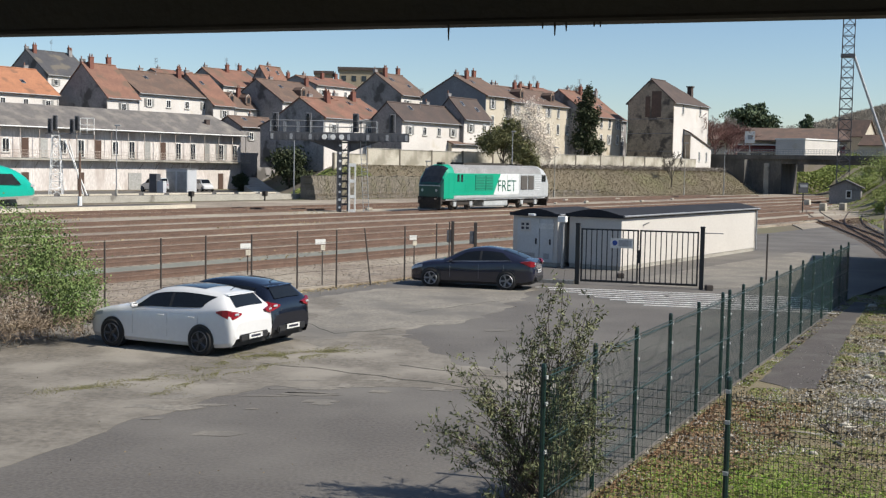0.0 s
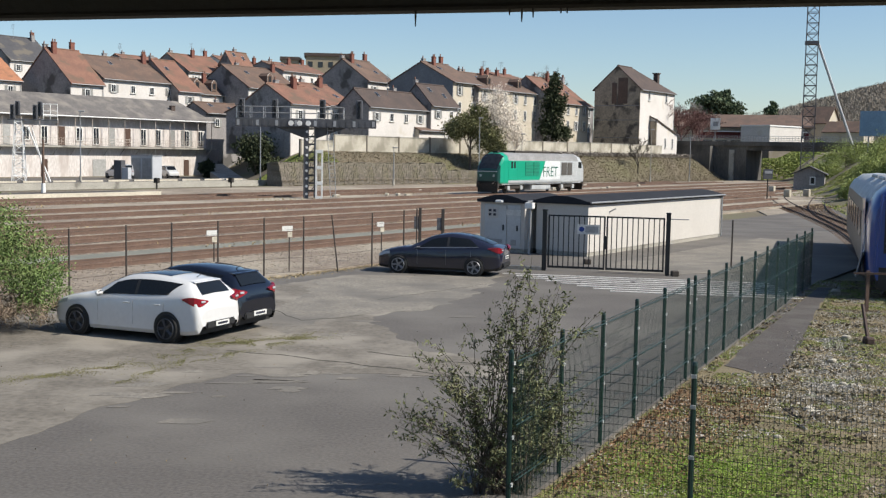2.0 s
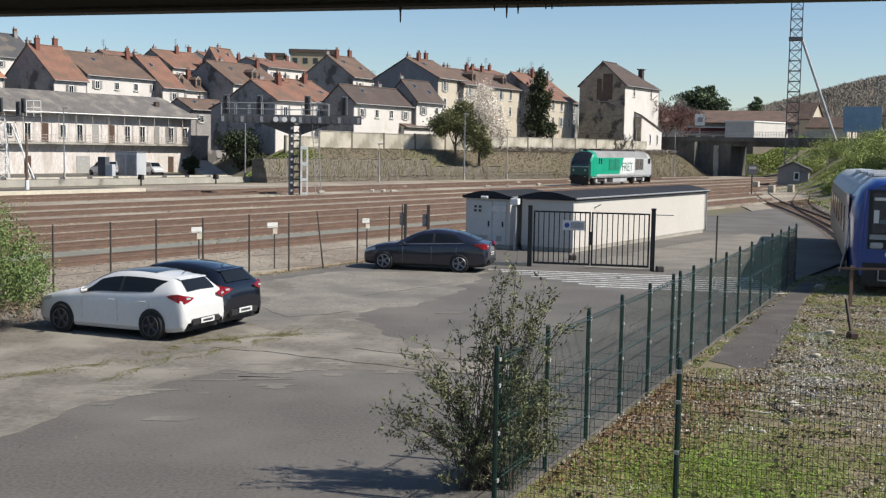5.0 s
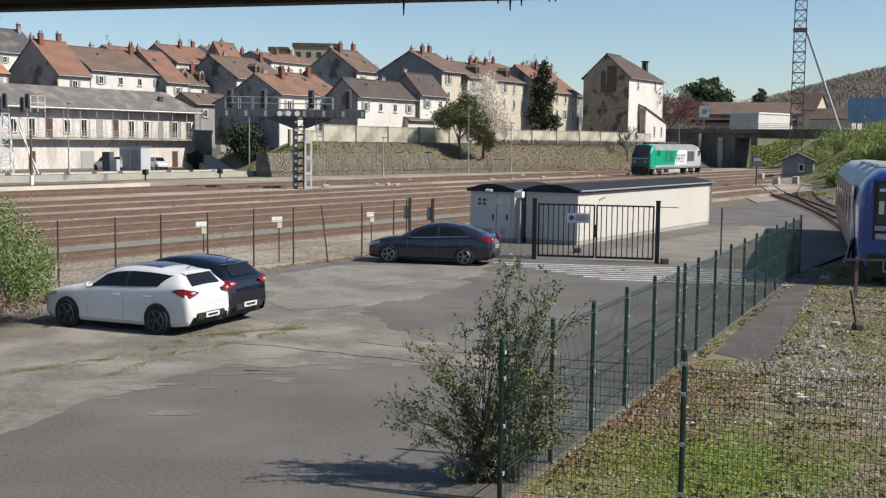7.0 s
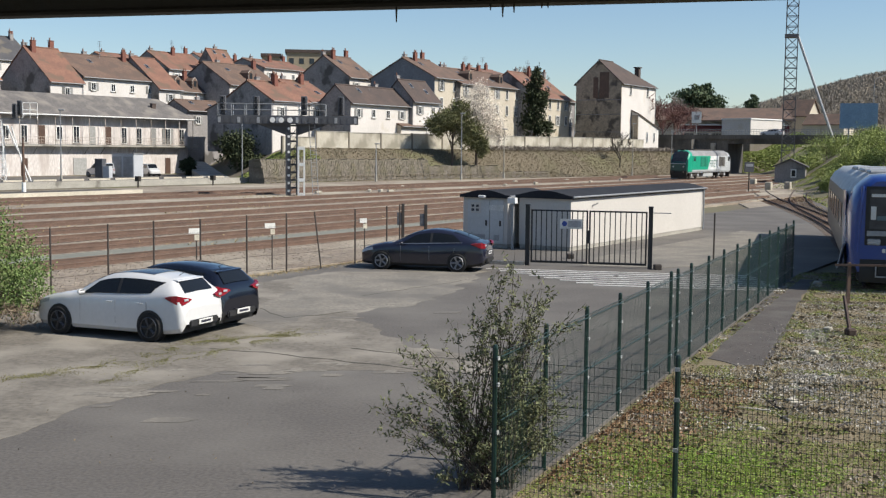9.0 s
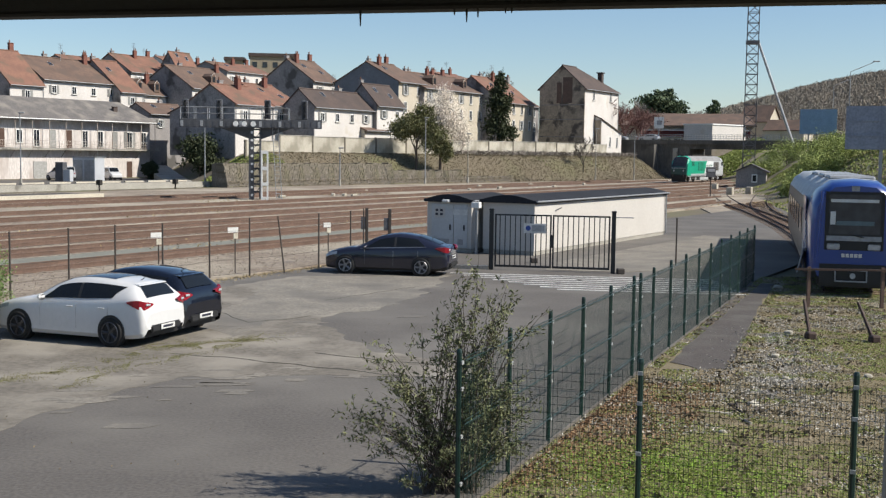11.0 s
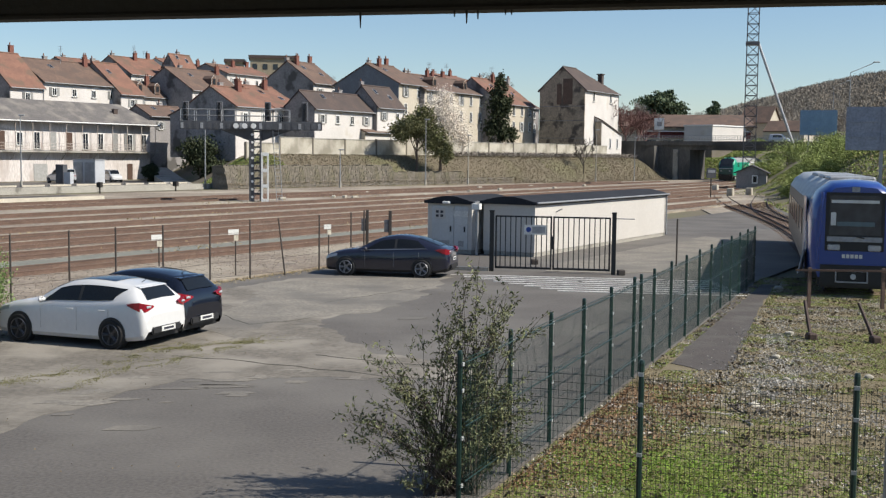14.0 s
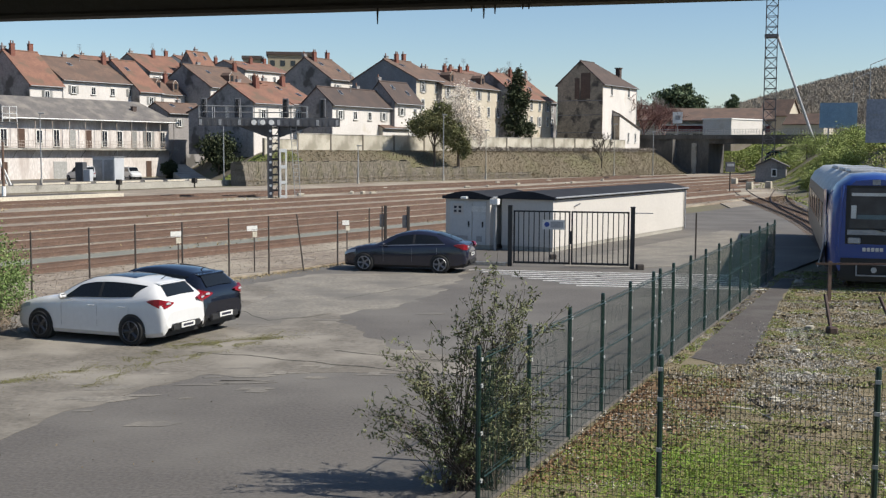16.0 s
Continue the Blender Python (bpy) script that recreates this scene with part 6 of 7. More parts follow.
# ---- buffer stop and path ----
single("asphalt_path", sheet(new_bm(), ragged([(6.8, 24.34), (7.21, 23.4), (7.7, 23.5), (8.86, 25.95), (10.23, 29.25), (11.64, 32.74), (13.5, 36.9), (14.6, 39.5), (13.9, 39.8), (12.1, 36.2), (9.83, 31.2), (8.72, 28.8)], 0.2, 0.14, 21), 0.062), ASPHALT_PATH, "strip of dark asphalt path beside the fence", "path", kind="structure")
bs = thing("buffer_stop", "rusty rail buffer stop with a crossbar at the track end", "buffer stop", pose(14.5, 33.4, 0.05, 0, 0, -5))
for x in (-1.05, 1.15):
    part("upright", box(new_bm(), x - 0.045, x + 0.045, -0.05, 0.05, 0, 1.22), RUST, bs)
part("crossbar", box(new_bm(), -1.5, 1.5, -0.12, -0.07, 1.12, 1.18), RUST_DARK, bs)

for x, y, lean in ((11.15, 27.5, 0.1), (12.55, 27.0, -0.12)):
    st = thing("rail_stub", "rusty bent rail stub standing in the grass", "stake", pose(x, y, 0.03), "rail stubs")
    part("stub", rod(new_bm(), (0, 0, 0), (lean, 0.75, 0.9), 0.05, 0.045, 5), RUST_DARK, st)
    part("foot", bevel(box(new_bm(), -0.12, 0.12, -0.12, 0.14, 0, 0.2), 0.04, 1), RUST_DARK, st)

# sticks and pale stones lying in the rough grass
rnd = random.Random(19)
for k in range(9):
    x, y, a0, ln = 6.9 + rnd.gauss(0, 0.45), 19.3 + rnd.gauss(0, 0.5), rnd.uniform(0, 3.1), rnd.uniform(0.25, 0.6)
    bm, p = new_bm(), Vector((0, 0, 0.03))
    for j in range(4):
        q = p + Vector((math.cos(a0) * ln / 4 + rnd.uniform(-0.03, 0.03), math.sin(a0) * ln / 4 + rnd.uniform(-0.03, 0.03), rnd.uniform(-0.01, 0.035)))
        rod(bm, p, q, 0.022 - 0.004 * j, 0.018 - 0.004 * j, 5)
        p = q
    single("fallen_stick", bm, POST_DARK if k % 3 else CONCRETE_PALE, "dark broken stick lying in the grass" if k % 3 else "bleached pale stick lying in the grass", "stick", pose(x, y, 0.05), "fallen sticks")
for x, y, r0 in ((7.1, 20.0, 0.09), (9.3, 24.9, 0.1), (8.6, 22.4, 0.07), (5.9, 18.0, 0.06), (10.9, 28.3, 0.11), (14.2, 38.0, 0.16), (10.4, 22.6, 0.09), (4.9, 19.6, 0.05)):
    bm = new_bm()
    bmesh.ops.create_icosphere(bm, subdivisions=2, radius=r0)
    for v in bm.verts:
        v.co *= 1 + 0.3 * noise.noise(v.co * 9 + Vector((x, y, 0)))
        v.co.z *= 0.6
    single("pale_stone", bm, CONCRETE_PALE, "pale stone lying in the rough grass", "stone", pose(x, y, 0.05 + r0 * 0.4), "stones in the grass")

# ---- roof edge overhead and near post ----
rb = thing("roof_edge", "dark steel roof edge overhead with hanging drips of rust", "roof edge", pose(0, 0, 0, 0, 0, -18.5), kind="structure")
part("fascia", box(new_bm(), -7, 7, 4.0, 4.12, 5.012, 5.7), DARK_BEAM, rb)
part("soffit", box(new_bm(), -7, 7, -5, 3.998, 5.5, 5.6), DARK_BEAM, rb)
part("drip_rail", rod(new_bm(), (-7, 4.0, 5.018), (7, 4.0, 5.018), 0.012, 0.012, 6), DARK_BEAM, rb)
for az, ln in ((0.0, 0.06), (4.6, 0.025), (5.2, 0.05), (5.75, 0.035), (7.1, 0.022), (7.4, 0.022)):
    x = 4.0 * math.tan(radians(az - 18.5))
    part("drip", rod(new_bm(), (x, 4.0, 5.012), (x, 4.0, 5.012 - ln), 0.005, 0.002, 5), DARK_BEAM, rb)
np_ = thing("near_post", "weathered grey and orange steel post close by", "post", pose(1.47, 3.0, 0))
part("stem", box(new_bm(), -0.012, 0.004, -0.05, 0.05, 0, 4.19), GREY_STEEL, np_)
part("edge", box(new_bm(), 0.0045, 0.07, -0.05, 0.05, 0, 4.15), TILE_ORANGE, np_)

# ---- town beyond the bridge, signs ----
def warehouse():
    t = thing("warehouse", "low commercial building with a red-brown roof beyond the bridge", "building", pose(84, 286, 3, 0, 0, -15))
    part("wall", box(new_bm(), -20, 14, 0, 16, 0, 9.5), RENDER_CREAM, t)
    bm = new_bm()
    slab(bm, (-21, -1.5, 9.3), (15, -1.5, 9.3), (13, 8, 12.6), (-19, 8, 12.6), 0.25)
    slab(bm, (15, 17.5, 9.3), (-21, 17.5, 9.3), (-19, 8, 12.6), (13, 8, 12.6), 0.25)
    part("roof", bm, TILE_BROWN, t)
    part("shop_band", box(new_bm(), -13.5, 13.5, -0.35, -0.003, 6.4, 8.0), mat("maroon band", (0.16, 0.03, 0.04), rough=0.6), t)
    for k in range(7):
        part("shop_window", box(new_bm(), -12.5 + k * 3.7, -9.6 + k * 3.7, -0.1, -0.003, 2.5, 6.0), GLASS_DARK, t)
    part("awning", box(new_bm(), -13.5, 13.5, -1.6, -0.36, 8.0, 8.2), WHITE, t)


warehouse()
wb = thing("annex", "flat-roofed white building beside the road bridge", "building", pose(85.0, 273, 2, 0, 0, 40))
part("wall", box(new_bm(), -1, 14, 0, 8, 5.6, 10.2), RENDER_WHITE, wb)
part("basement", box(new_bm(), -0.9, 13.9, 0.1, 7.9, -2, 5.6), STONE, wb)
part("parapet", box(new_bm(), -1.2, 14.2, -0.2, 8.2, 10.2, 10.5), WHITE, wb)


def gabled(x, y, z, rz, w, d, e, r, label):
    t = thing("house", label, "house", pose(x, y, z, 0, 0, rz), "houses beyond the bridge")
    part("wall", prism(new_bm(), ((-w / 2, 0), (w / 2, 0), (w / 2, e), (0, r), (-w / 2, e)), 0, d), RENDER_CREAM, t)
    bm = new_bm()
    slab(bm, (w / 2 + 0.4, -0.4, e - 0.2), (w / 2 + 0.4, d, e - 0.2), (0, d, r + 0.2), (0, -0.4, r + 0.2), 0.2)
    slab(bm, (-w / 2 - 0.4, d, e - 0.2), (-w / 2 - 0.4, -0.4, e - 0.2), (0, -0.4, r + 0.2), (0, d, r + 0.2), 0.2)
    part("roof", bm, TILE_BROWN, t)
    for k in range(3):
        for j in range(2):
            part("window", box(new_bm(), -w * 0.36 + k * w * 0.28, -w * 0.36 + k * w * 0.28 + 1.0, -0.06, -0.003, 3 + j * 3.2, 4.7 + j * 3.2), GLASS_DARK, t)
    return t


gabled(107.9, 296, 4, 50, 9, 8, 10.0, 14.0, "cream gabled house with brown roof beyond the bridge")
gabled(107.8, 272, 4, 50, 7, 10, 7.4, 9.6, "low cream gabled house beyond the road bridge")


def board(m, w, z0, z1, material, label, posts):
    t = thing("road_sign", label, "road sign", m, "road signs")
    p = part("panel", box(new_bm(), -w / 2, w / 2, -0.04, 0.04, z0, z1), material, t)
    for z in (z0 + (z1 - z0) * 0.3, z0 + (z1 - z0) * 0.65):
        part("stiffener", box(new_bm(), -w / 2, w / 2, -0.09, -0.041, z, z + 0.08), material, p)
    for x in posts:
        part("post", box(new_bm(), x - 0.1, x + 0.1, 0.05, 0.25, -1, z1), GREY_STEEL, t)
        part("post_front", box(new_bm(), x - 0.05, x + 0.05, -0.13, -0.092, z0, z1), material, t)
    return t


BACK_BLUE = mat("blue-grey sign back", (0.24, 0.36, 0.48), (0.19, 0.3, 0.41), rough=0.6, scale=0.8, fine=8)
BACK_GREY = mat("grey sign back", (0.3, 0.325, 0.385), (0.24, 0.265, 0.315), rough=0.6, scale=0.8, fine=8)
board(pose(60.7, 150, 4.0, 0, 0, -20), 4.7, 3.7, 7.0, BACK_BLUE, "back of a blue-grey road sign on posts", (-1.2, 1.2))
board(pose(32.2, 70, 1.6, 0, 0, -22), 3.9, 3.5, 6.2, BACK_GREY, "back of a large grey road sign", (0.2, 0.9))
sb = thing("shop_sign", "white lit square shop sign on a pole", "sign", pose(68.5, 262, 7.7, 0, 0, -14))
part("pole", rod(new_bm(), (0, 0, -3), (0, 0, 4), 0.1, 0.1, 6), GREY_STEEL, sb)
part("panel", box(new_bm(), -1.1, 1.1, -0.15, 0.15, 3.2, 5.8), WHITE, sb)
part("emblem", box(new_bm(), -0.5, 0.6, -0.17, -0.151, 4.0, 5.0), BAND_GREY, sb)

# ---- plants ----
def leaf_mat(name, a, b, rough=0.7, vary=0.4):
    m = mat(name, a, b, rough=rough, scale=1.2, fine=7, bump=0.0, island=vary, spec=0.2)
    return m


LEAF_BUSH = leaf_mat("shrub leaves", (0.13, 0.155, 0.07), (0.17, 0.175, 0.095))
LEAF_OLIVE = leaf_mat("olive leaves", (0.14, 0.155, 0.065), (0.17, 0.165, 0.08))
LEAF_BIG = leaf_mat("bramble leaves", (0.12, 0.2, 0.055), (0.17, 0.22, 0.08))
LEAF_DRY = leaf_mat("dry twigs", (0.32, 0.25, 0.18), (0.23, 0.175, 0.125))
LEAF_DARK = leaf_mat("dark evergreen", (0.04, 0.055, 0.026), (0.06, 0.07, 0.035))
LEAF_PINE = leaf_mat("pine needles", (0.075, 0.11, 0.06), (0.095, 0.125, 0.065))
BLOSSOM = leaf_mat("white blossom", (0.84, 0.78, 0.7), (0.74, 0.66, 0.57))
LEAF_SPRING = leaf_mat("spring green", (0.34, 0.4, 0.13), (0.27, 0.31, 0.1))
BARK = mat("bark", (0.14, 0.11, 0.09), (0.09, 0.07, 0.055), rough=0.9, scale=3, fine=20)
TWIG_GREY = leaf_mat("grey bare twigs", (0.3, 0.27, 0.24), (0.23, 0.2, 0.17))
TWIG_DARK = leaf_mat("dark bare twigs", (0.11, 0.095, 0.08), (0.08, 0.07, 0.06))
TWIG_RED = leaf_mat("reddish bare twigs", (0.2, 0.1, 0.085), (0.14, 0.075, 0.065))
# brown-grey of bare trees, made paler: distance haze is put into this colour
WOODS = leaf_mat("haze-pale bare woodland", (0.31, 0.27, 0.225), (0.265, 0.235, 0.19), 0.9, 0.1)


def leaves_mesh(points, sizes, seed, narrow=0.5, upright=1.0):
    """A quad leaf at each point, turned at random."""
    rng = np.random.default_rng(seed)
    n = len(points)
    a = rng.normal(size=(n, 3)) * np.array((1, 1, upright))
    a /= np.linalg.norm(a, axis=1)[:, None]
    b = np.cross(a, rng.normal(size=(n, 3)))
    b /= np.linalg.norm(b, axis=1)[:, None]
    s = np.asarray(sizes)[:, None]
    v = np.stack([points - a * s, points + b * s * narrow, points + a * s, points - b * s * narrow], 1).reshape(-1, 3)
    me = bpy.data.meshes.new("leaves")
    me.vertices.add(4 * n)
    me.vertices.foreach_set("co", v.ravel())
    me.loops.add(4 * n)
    me.loops.foreach_set("vertex_index", np.arange(4 * n))
    me.polygons.add(n)
    me.polygons.foreach_set("loop_start", np.arange(0, 4 * n, 4))
    me.update(calc_edges=True)
    return me


def cloud(blobs, n, seed, hollow=0.35, clump=0.16):
    """Points in clumps within ellipsoids (x, y, z, rx, ry, rz)."""
    rng = np.random.default_rng(seed)
    out = []
    vol = np.array([b[3] * b[4] * b[5] for b in blobs]) ** (2 / 3)
    for b, k in zip(blobs, (n * vol / vol.sum()).astype(int)):
        clumps = max(6, k // 40)
        d = rng.normal(size=(clumps, 3))
        d /= np.linalg.norm(d, axis=1)[:, None]
        r = (hollow + (1 - hollow) * rng.random(clumps)) * (0.75 + 0.4 * rng.random(clumps))
        c = d * r[:, None]
        p = c[rng.integers(0, clumps, k)] + rng.normal(size=(k, 3)) * clump
        out.append(p * np.array(b[3:6]) + np.array(b[:3]))
    return np.concatenate(out)


def branches(seed, starts, ends, r0, r1, sides=5):
    rng = random.Random(seed)
    bm = new_bm()
    for a, b in zip(starts, ends):
        a, b = Vector(a), Vector(b)
        p = a
        for k in range(1, 5):
            q = a.lerp(b, k / 4) + Vector((rng.uniform(-1, 1), rng.uniform(-1, 1), rng.uniform(-0.4, 0.4))) * (b - a).length * 0.05 * (k < 4)
            rod(bm, p, q, r0 + (r1 - r0) * (k - 1) / 4, r0 + (r1 - r0) * k / 4, sides, False)
            p = q
    return bm


def plant(name, label, category, m, blobs, n, size, material, seed, trunk=None, hollow=0.35, clump=0.16, narrow=0.5, limbs=8, wood=None, part_name="crown", group=""):
    t = thing(name, label, category, m, group)
    pts = cloud(blobs, n, seed, hollow, clump)
    pts = pts[pts[:, 2] > 0.02]
    rng = np.random.default_rng(seed + 1)
    me = leaves_mesh(pts, size * (0.6 + 0.8 * rng.random(len(pts))), seed + 2, narrow)
    me.materials.append(material)
    part(part_name, me, material, t)
    if trunk:
        h, r = trunk
        starts, ends = [], []
        idx = rng.integers(0, len(pts), limbs)
        for i in idx:
            z = h * (0.3 + 0.65 * rng.random())
            starts.append((0, 0, z))
            ends.append(tuple(pts[i]))
        part("branching", branches(seed, starts, ends, r * 0.45, r * 0.1), wood or BARK, t)
        part("trunk", rod(new_bm(), (0, 0, -0.3), (0.05, 0.02, h), r, r * 0.5, 8), wood or BARK, t)
    return t


# shrub at the fence corner: arching stems with sprays of leaves along them
def leggy_shrub():
    t = thing("shrub", "leggy half-bare shrub growing through the mesh fence", "shrub", pose(1.15, 15.0, 0.03))
    rng = np.random.default_rng(5)
    tips = ((0.25, -0.3, 2.7, .5, 12), (0.7, -0.2, 2.5, .5, 12), (0.5, -0.2, 2.1, .55, 14), (0.05, -0.3, 2.1, .4, 9), (-0.65, -0.5, 1.6, .35, 8), (-0.85, -0.6, 1.95, .22, 5), (-1.12, -0.6, 1.15, .28, 7), (-0.8, -0.5, 0.95, .4, 8), (-0.45, -0.4, 1.3, .35, 7), (0.35, -0.5, 1.35, .4, 14), (0.1, -0.4, 0.9, .45, 10), (0.8, 0.2, 1.3, .4, 14), (0.7, 0.2, 0.75, .4, 14), (1.0, 0.5, 1.1, .35, 14), (1.1, 0.6, 0.6, .4, 14), (0.5, 0.0, 0.4, .4, 12), (-0.2, -0.4, 0.5, .45, 6))
    bm, pts, sizes = new_bm(), [], []
    for tx, ty, tz, spread, count in tips:
        for _ in range(count):
            a = np.array((rng.uniform(-0.3, 0.45), rng.uniform(-0.3, 0.2), 0.0))
            e = np.array((tx, ty, tz)) + rng.normal(size=3) * spread * np.array((0.5, 0.45, 0.45))
            e[2] = max(0.25, e[2])
            mid = (a + e) / 2 + np.array((0, 0, 0.18 * e[2])) - 0.12 * (e - a) * np.array((1, 1, 0))
            line = [(1 - q) ** 2 * a + 2 * q * (1 - q) * mid + q * q * e for q in np.linspace(0, 1, 7)]
            for i in range(6):
                rod(bm, line[i], line[i + 1], 0.010 - 0.0014 * i, 0.0086 - 0.0014 * i, 3, False)
            for _ in range(7):
                q = rng.uniform(0.4, 1.0)
                i = min(5, int(q * 6))
                b = line[i] + (line[i + 1] - line[i]) * (q * 6 - i)
                d = (line[i + 1] - line[i]) / (np.linalg.norm(line[i + 1] - line[i]) + 1e-6) + rng.normal(size=3) * 0.7
                d /= np.linalg.norm(d)
                ln = rng.uniform(0.12, 0.3)
                rod(bm, b, b + d * ln, 0.003, 0.002, 3, False)
                for w in np.linspace(0.15, 1.05, 12):
                    pts.append(b + d * ln * w + rng.normal(size=3) * 0.022)
                    sizes.append(rng.uniform(0.022, 0.042))
    pts = np.array(pts)
    ok = pts[:, 2] > 0.02
    me = leaves_mesh(pts[ok], np.array(sizes)[ok], 7, 0.32)
    me.materials.append(LEAF_BUSH)
    part("crown", me, LEAF_BUSH, t)
    part("branchwork", bm, BARK, t)


leggy_shrub()


def twig_tree(label, m, h, spread, material, seed, levels=5, group="bare trees"):
    """A leafless tree: a tapered trunk, forking limbs and fine twigs."""
    t = thing("bare_tree", label, "tree", m, group)
    rng = random.Random(seed)
    limbs, fine = new_bm(), new_bm()

    def grow(p, d, ln, rad, k):
        q = p + d * ln
        rod(limbs if k < 3 else fine, p, q, rad, rad * 0.7, 4 if k < 2 else 3, False)
        if k >= levels:
            return
        for j in range(3 if k else 5):
            e = (d + Vector((rng.uniform(-1, 1), rng.uniform(-1, 1), rng.uniform(-0.35, 0.6))) * spread).normalized()
            grow(p + d * ln * rng.uniform(0.55, 1.0), e, ln * rng.uniform(0.6, 0.82), max(0.022, rad * 0.55), k + 1)

    grow(Vector((0, 0, -0.4)), Vector((0.03, 0.02, 1)).normalized(), h * 0.34, h * 0.02, 0)
    part("branchwork", limbs, material, t)
    part("twigwork", fine, material, t)
    return t


# big bramble thicket by the white car
bb = plant("bramble_thicket", "dense green bramble thicket with bare brown stems below", "bush", pose(-10.6, 27.6, 0.0),
           ((0, 0, 2.2, 1.6, 1.6, 1.2), (-1.6, 0.3, 2.1, 1.5, 1.6, 1.4), (1.25, 0.5, 1.6, 1.0, 1.2, .9), (1.7, 0.2, 1.1, .7, .9, .7), (-3, 0.5, 2.0, 1.6, 1.8, 1.5)), 46000, 0.034, LEAF_BIG, 21, hollow=0.55, clump=0.13)
pts0 = cloud(((0, -0.4, 0.7, 1.7, 1.5, .75), (-1.6, -0.3, 0.8, 1.5, 1.6, .9), (1.3, 0.2, 0.6, 1.1, 1.1, .6)), 9000, 33, 0.5, 0.14)
pts0 = pts0[pts0[:, 2] > 0.0]
dm = leaves_mesh(pts0, np.full(len(pts0), 0.11), 34, 0.09)
dm.materials.append(LEAF_DRY)
part("undergrowth", dm, LEAF_DRY, bb)

# trees on the terrace
def up(x, y):
    return level(x, y) - 0.1


plant("blossom_tree", "fruit tree in pale blossom behind the panel wall", "tree", pose(12.3, 176, up(12.3, 176)), ((0, 0, 10.2, 3.2, 2.6, 3.4), (1.8, 0, 8.7, 2.6, 2.4, 2.8), (-1.2, 0, 7.6, 2.2, 2, 2.2), (0.3, 0, 12.6, 1.7, 1.5, 1.7), (3.2, 0, 6.4, 1.6, 1.6, 1.7), (-2.6, 0, 10.6, 1.2, 1.2, 1.3)), 17000, 0.1, BLOSSOM, 41, (8.5, 0.28), 0.2, 0.24)
plant("evergreen_bush", "dark evergreen bush beside the blossom tree", "bush", pose(8.6, 175, up(8.6, 175)), ((0, 0, 7.0, 3.3, 2.5, 2.0), (-2.4, 0, 6.4, 2.0, 2, 1.6), (2.6, -0.5, 5.2, 2.4, 1.8, 2.4), (1, 0, 8.8, 1.8, 1.6, 1.6), (4.4, -0.5, 3.4, 1.3, 1.2, 1.8)), 21000, 0.15, LEAF_OLIVE, 43, (6, 0.2))
plant("ivy_tree", "tall dark ivy-clad tree among the houses", "tree", pose(24.3, 203, up(24.3, 203)), ((0, 0, 8.8, 2.2, 2.2, 3.8), (0.2, 0, 12.2, 1.6, 1.6, 2.6), (-0.4, 0, 5, 2.6, 2.2, 2.4), (1.2, 0, 9, 1.8, 1.6, 2.2), (1.5, 0, 4, 2.4, 2, 1.6)), 9000, 0.22, LEAF_DARK, 47, (9, 0.35))
twig_tree("small bare fruit tree before the old gable", pose(40.0, 205, up(40, 205)), 7.5, 0.7, TWIG_DARK, 51)
twig_tree("pale bare tree crown above the roofs", pose(33.5, 290, 15), 12.5, 0.75, TWIG_GREY, 53, 6)
for k, (x, y, s, mt) in enumerate(((-22.4, 165, 0.86, LEAF_DARK), (-31.3, 176, 0.36, LEAF_DARK))):
    plant("evergreen_bush", "dark drooping evergreen bush by the lane", "bush", pose(x, y, max(0, up(x, y))), ((0, 0, 4.4 * s, 3.4 * s, 2.5 * s, 2.8 * s), (1.5 * s, 0, 2 * s, 3 * s, 2 * s, 2 * s), (-1.5 * s, 0, 4.5 * s, 1.8 * s, 1.5 * s, 1.7 * s)), 5000, 0.22, mt, 61 + k, (2, 0.15))
plant("pine_tree", "broad dark umbrella pine beyond the warehouse", "tree", pose(81, 310, 8), ((0, 0, 11, 6, 5, 2.8), (3.5, 0, 9.5, 4.5, 4, 2.4), (-3, 0, 8.5, 4, 4, 2), (1, 0, 13, 3.5, 3, 1.6)), 8000, 0.4, LEAF_PINE, 71, (9, 0.4))
plant("pine_tree", "small dark pine on the far ridge", "tree", pose(130, 420, 14), ((0, 0, 8, 2.8, 3, 2.0), (1, 0, 10, 1.6, 2, 1.3)), 2000, 0.4, LEAF_PINE, 73, (5, 0.3))
for k, (x, y, z, h) in enumerate(((52, 236, 5, 13), (57, 246, 5, 12), (61, 252, 5, 11), (65, 262, 5, 13), (55, 258, 5, 13), (70, 285, 8, 12), (60, 300, 9, 15), (52, 270, 9, 14), (115, 300, 8, 14), (124, 290, 8, 12), (98, 330, 8, 13))):
    twig_tree("leafless reddish-brown tree beyond the houses" if k < 5 else "leafless grey tree beyond the bridge", pose(x, y, z), h * 0.95, 0.75, TWIG_RED if k < 5 else TWIG_GREY, 81 + k, 6)
for k, (x, y, s) in enumerate(((49, 121, 0.72), (53, 127, 0.8), (45.5, 117, 0.5), (58, 140, 0.8), (61, 172, 0.8), (66, 175, 0.9), (55, 118, 0.8))):
    plant("green_bush", "fresh green shrub on the bank beside the siding", "bush", pose(x, y, max(0, up(x, y))), ((0, 0, 2.2 * s, 3.6 * s, 3 * s, 2.4 * s), (2.6 * s, 0, 2.6 * s, 2.6 * s, 2.4 * s, 2.2 * s), (-2.4 * s, 0, 1.2 * s, 2 * s, 2 * s, 1.5 * s)), 11000, 0.09, LEAF_SPRING, 101 + k, (2, 0.1), 0.4, 0.15, 0.45, 12, None, "crown", "bank shrubs")


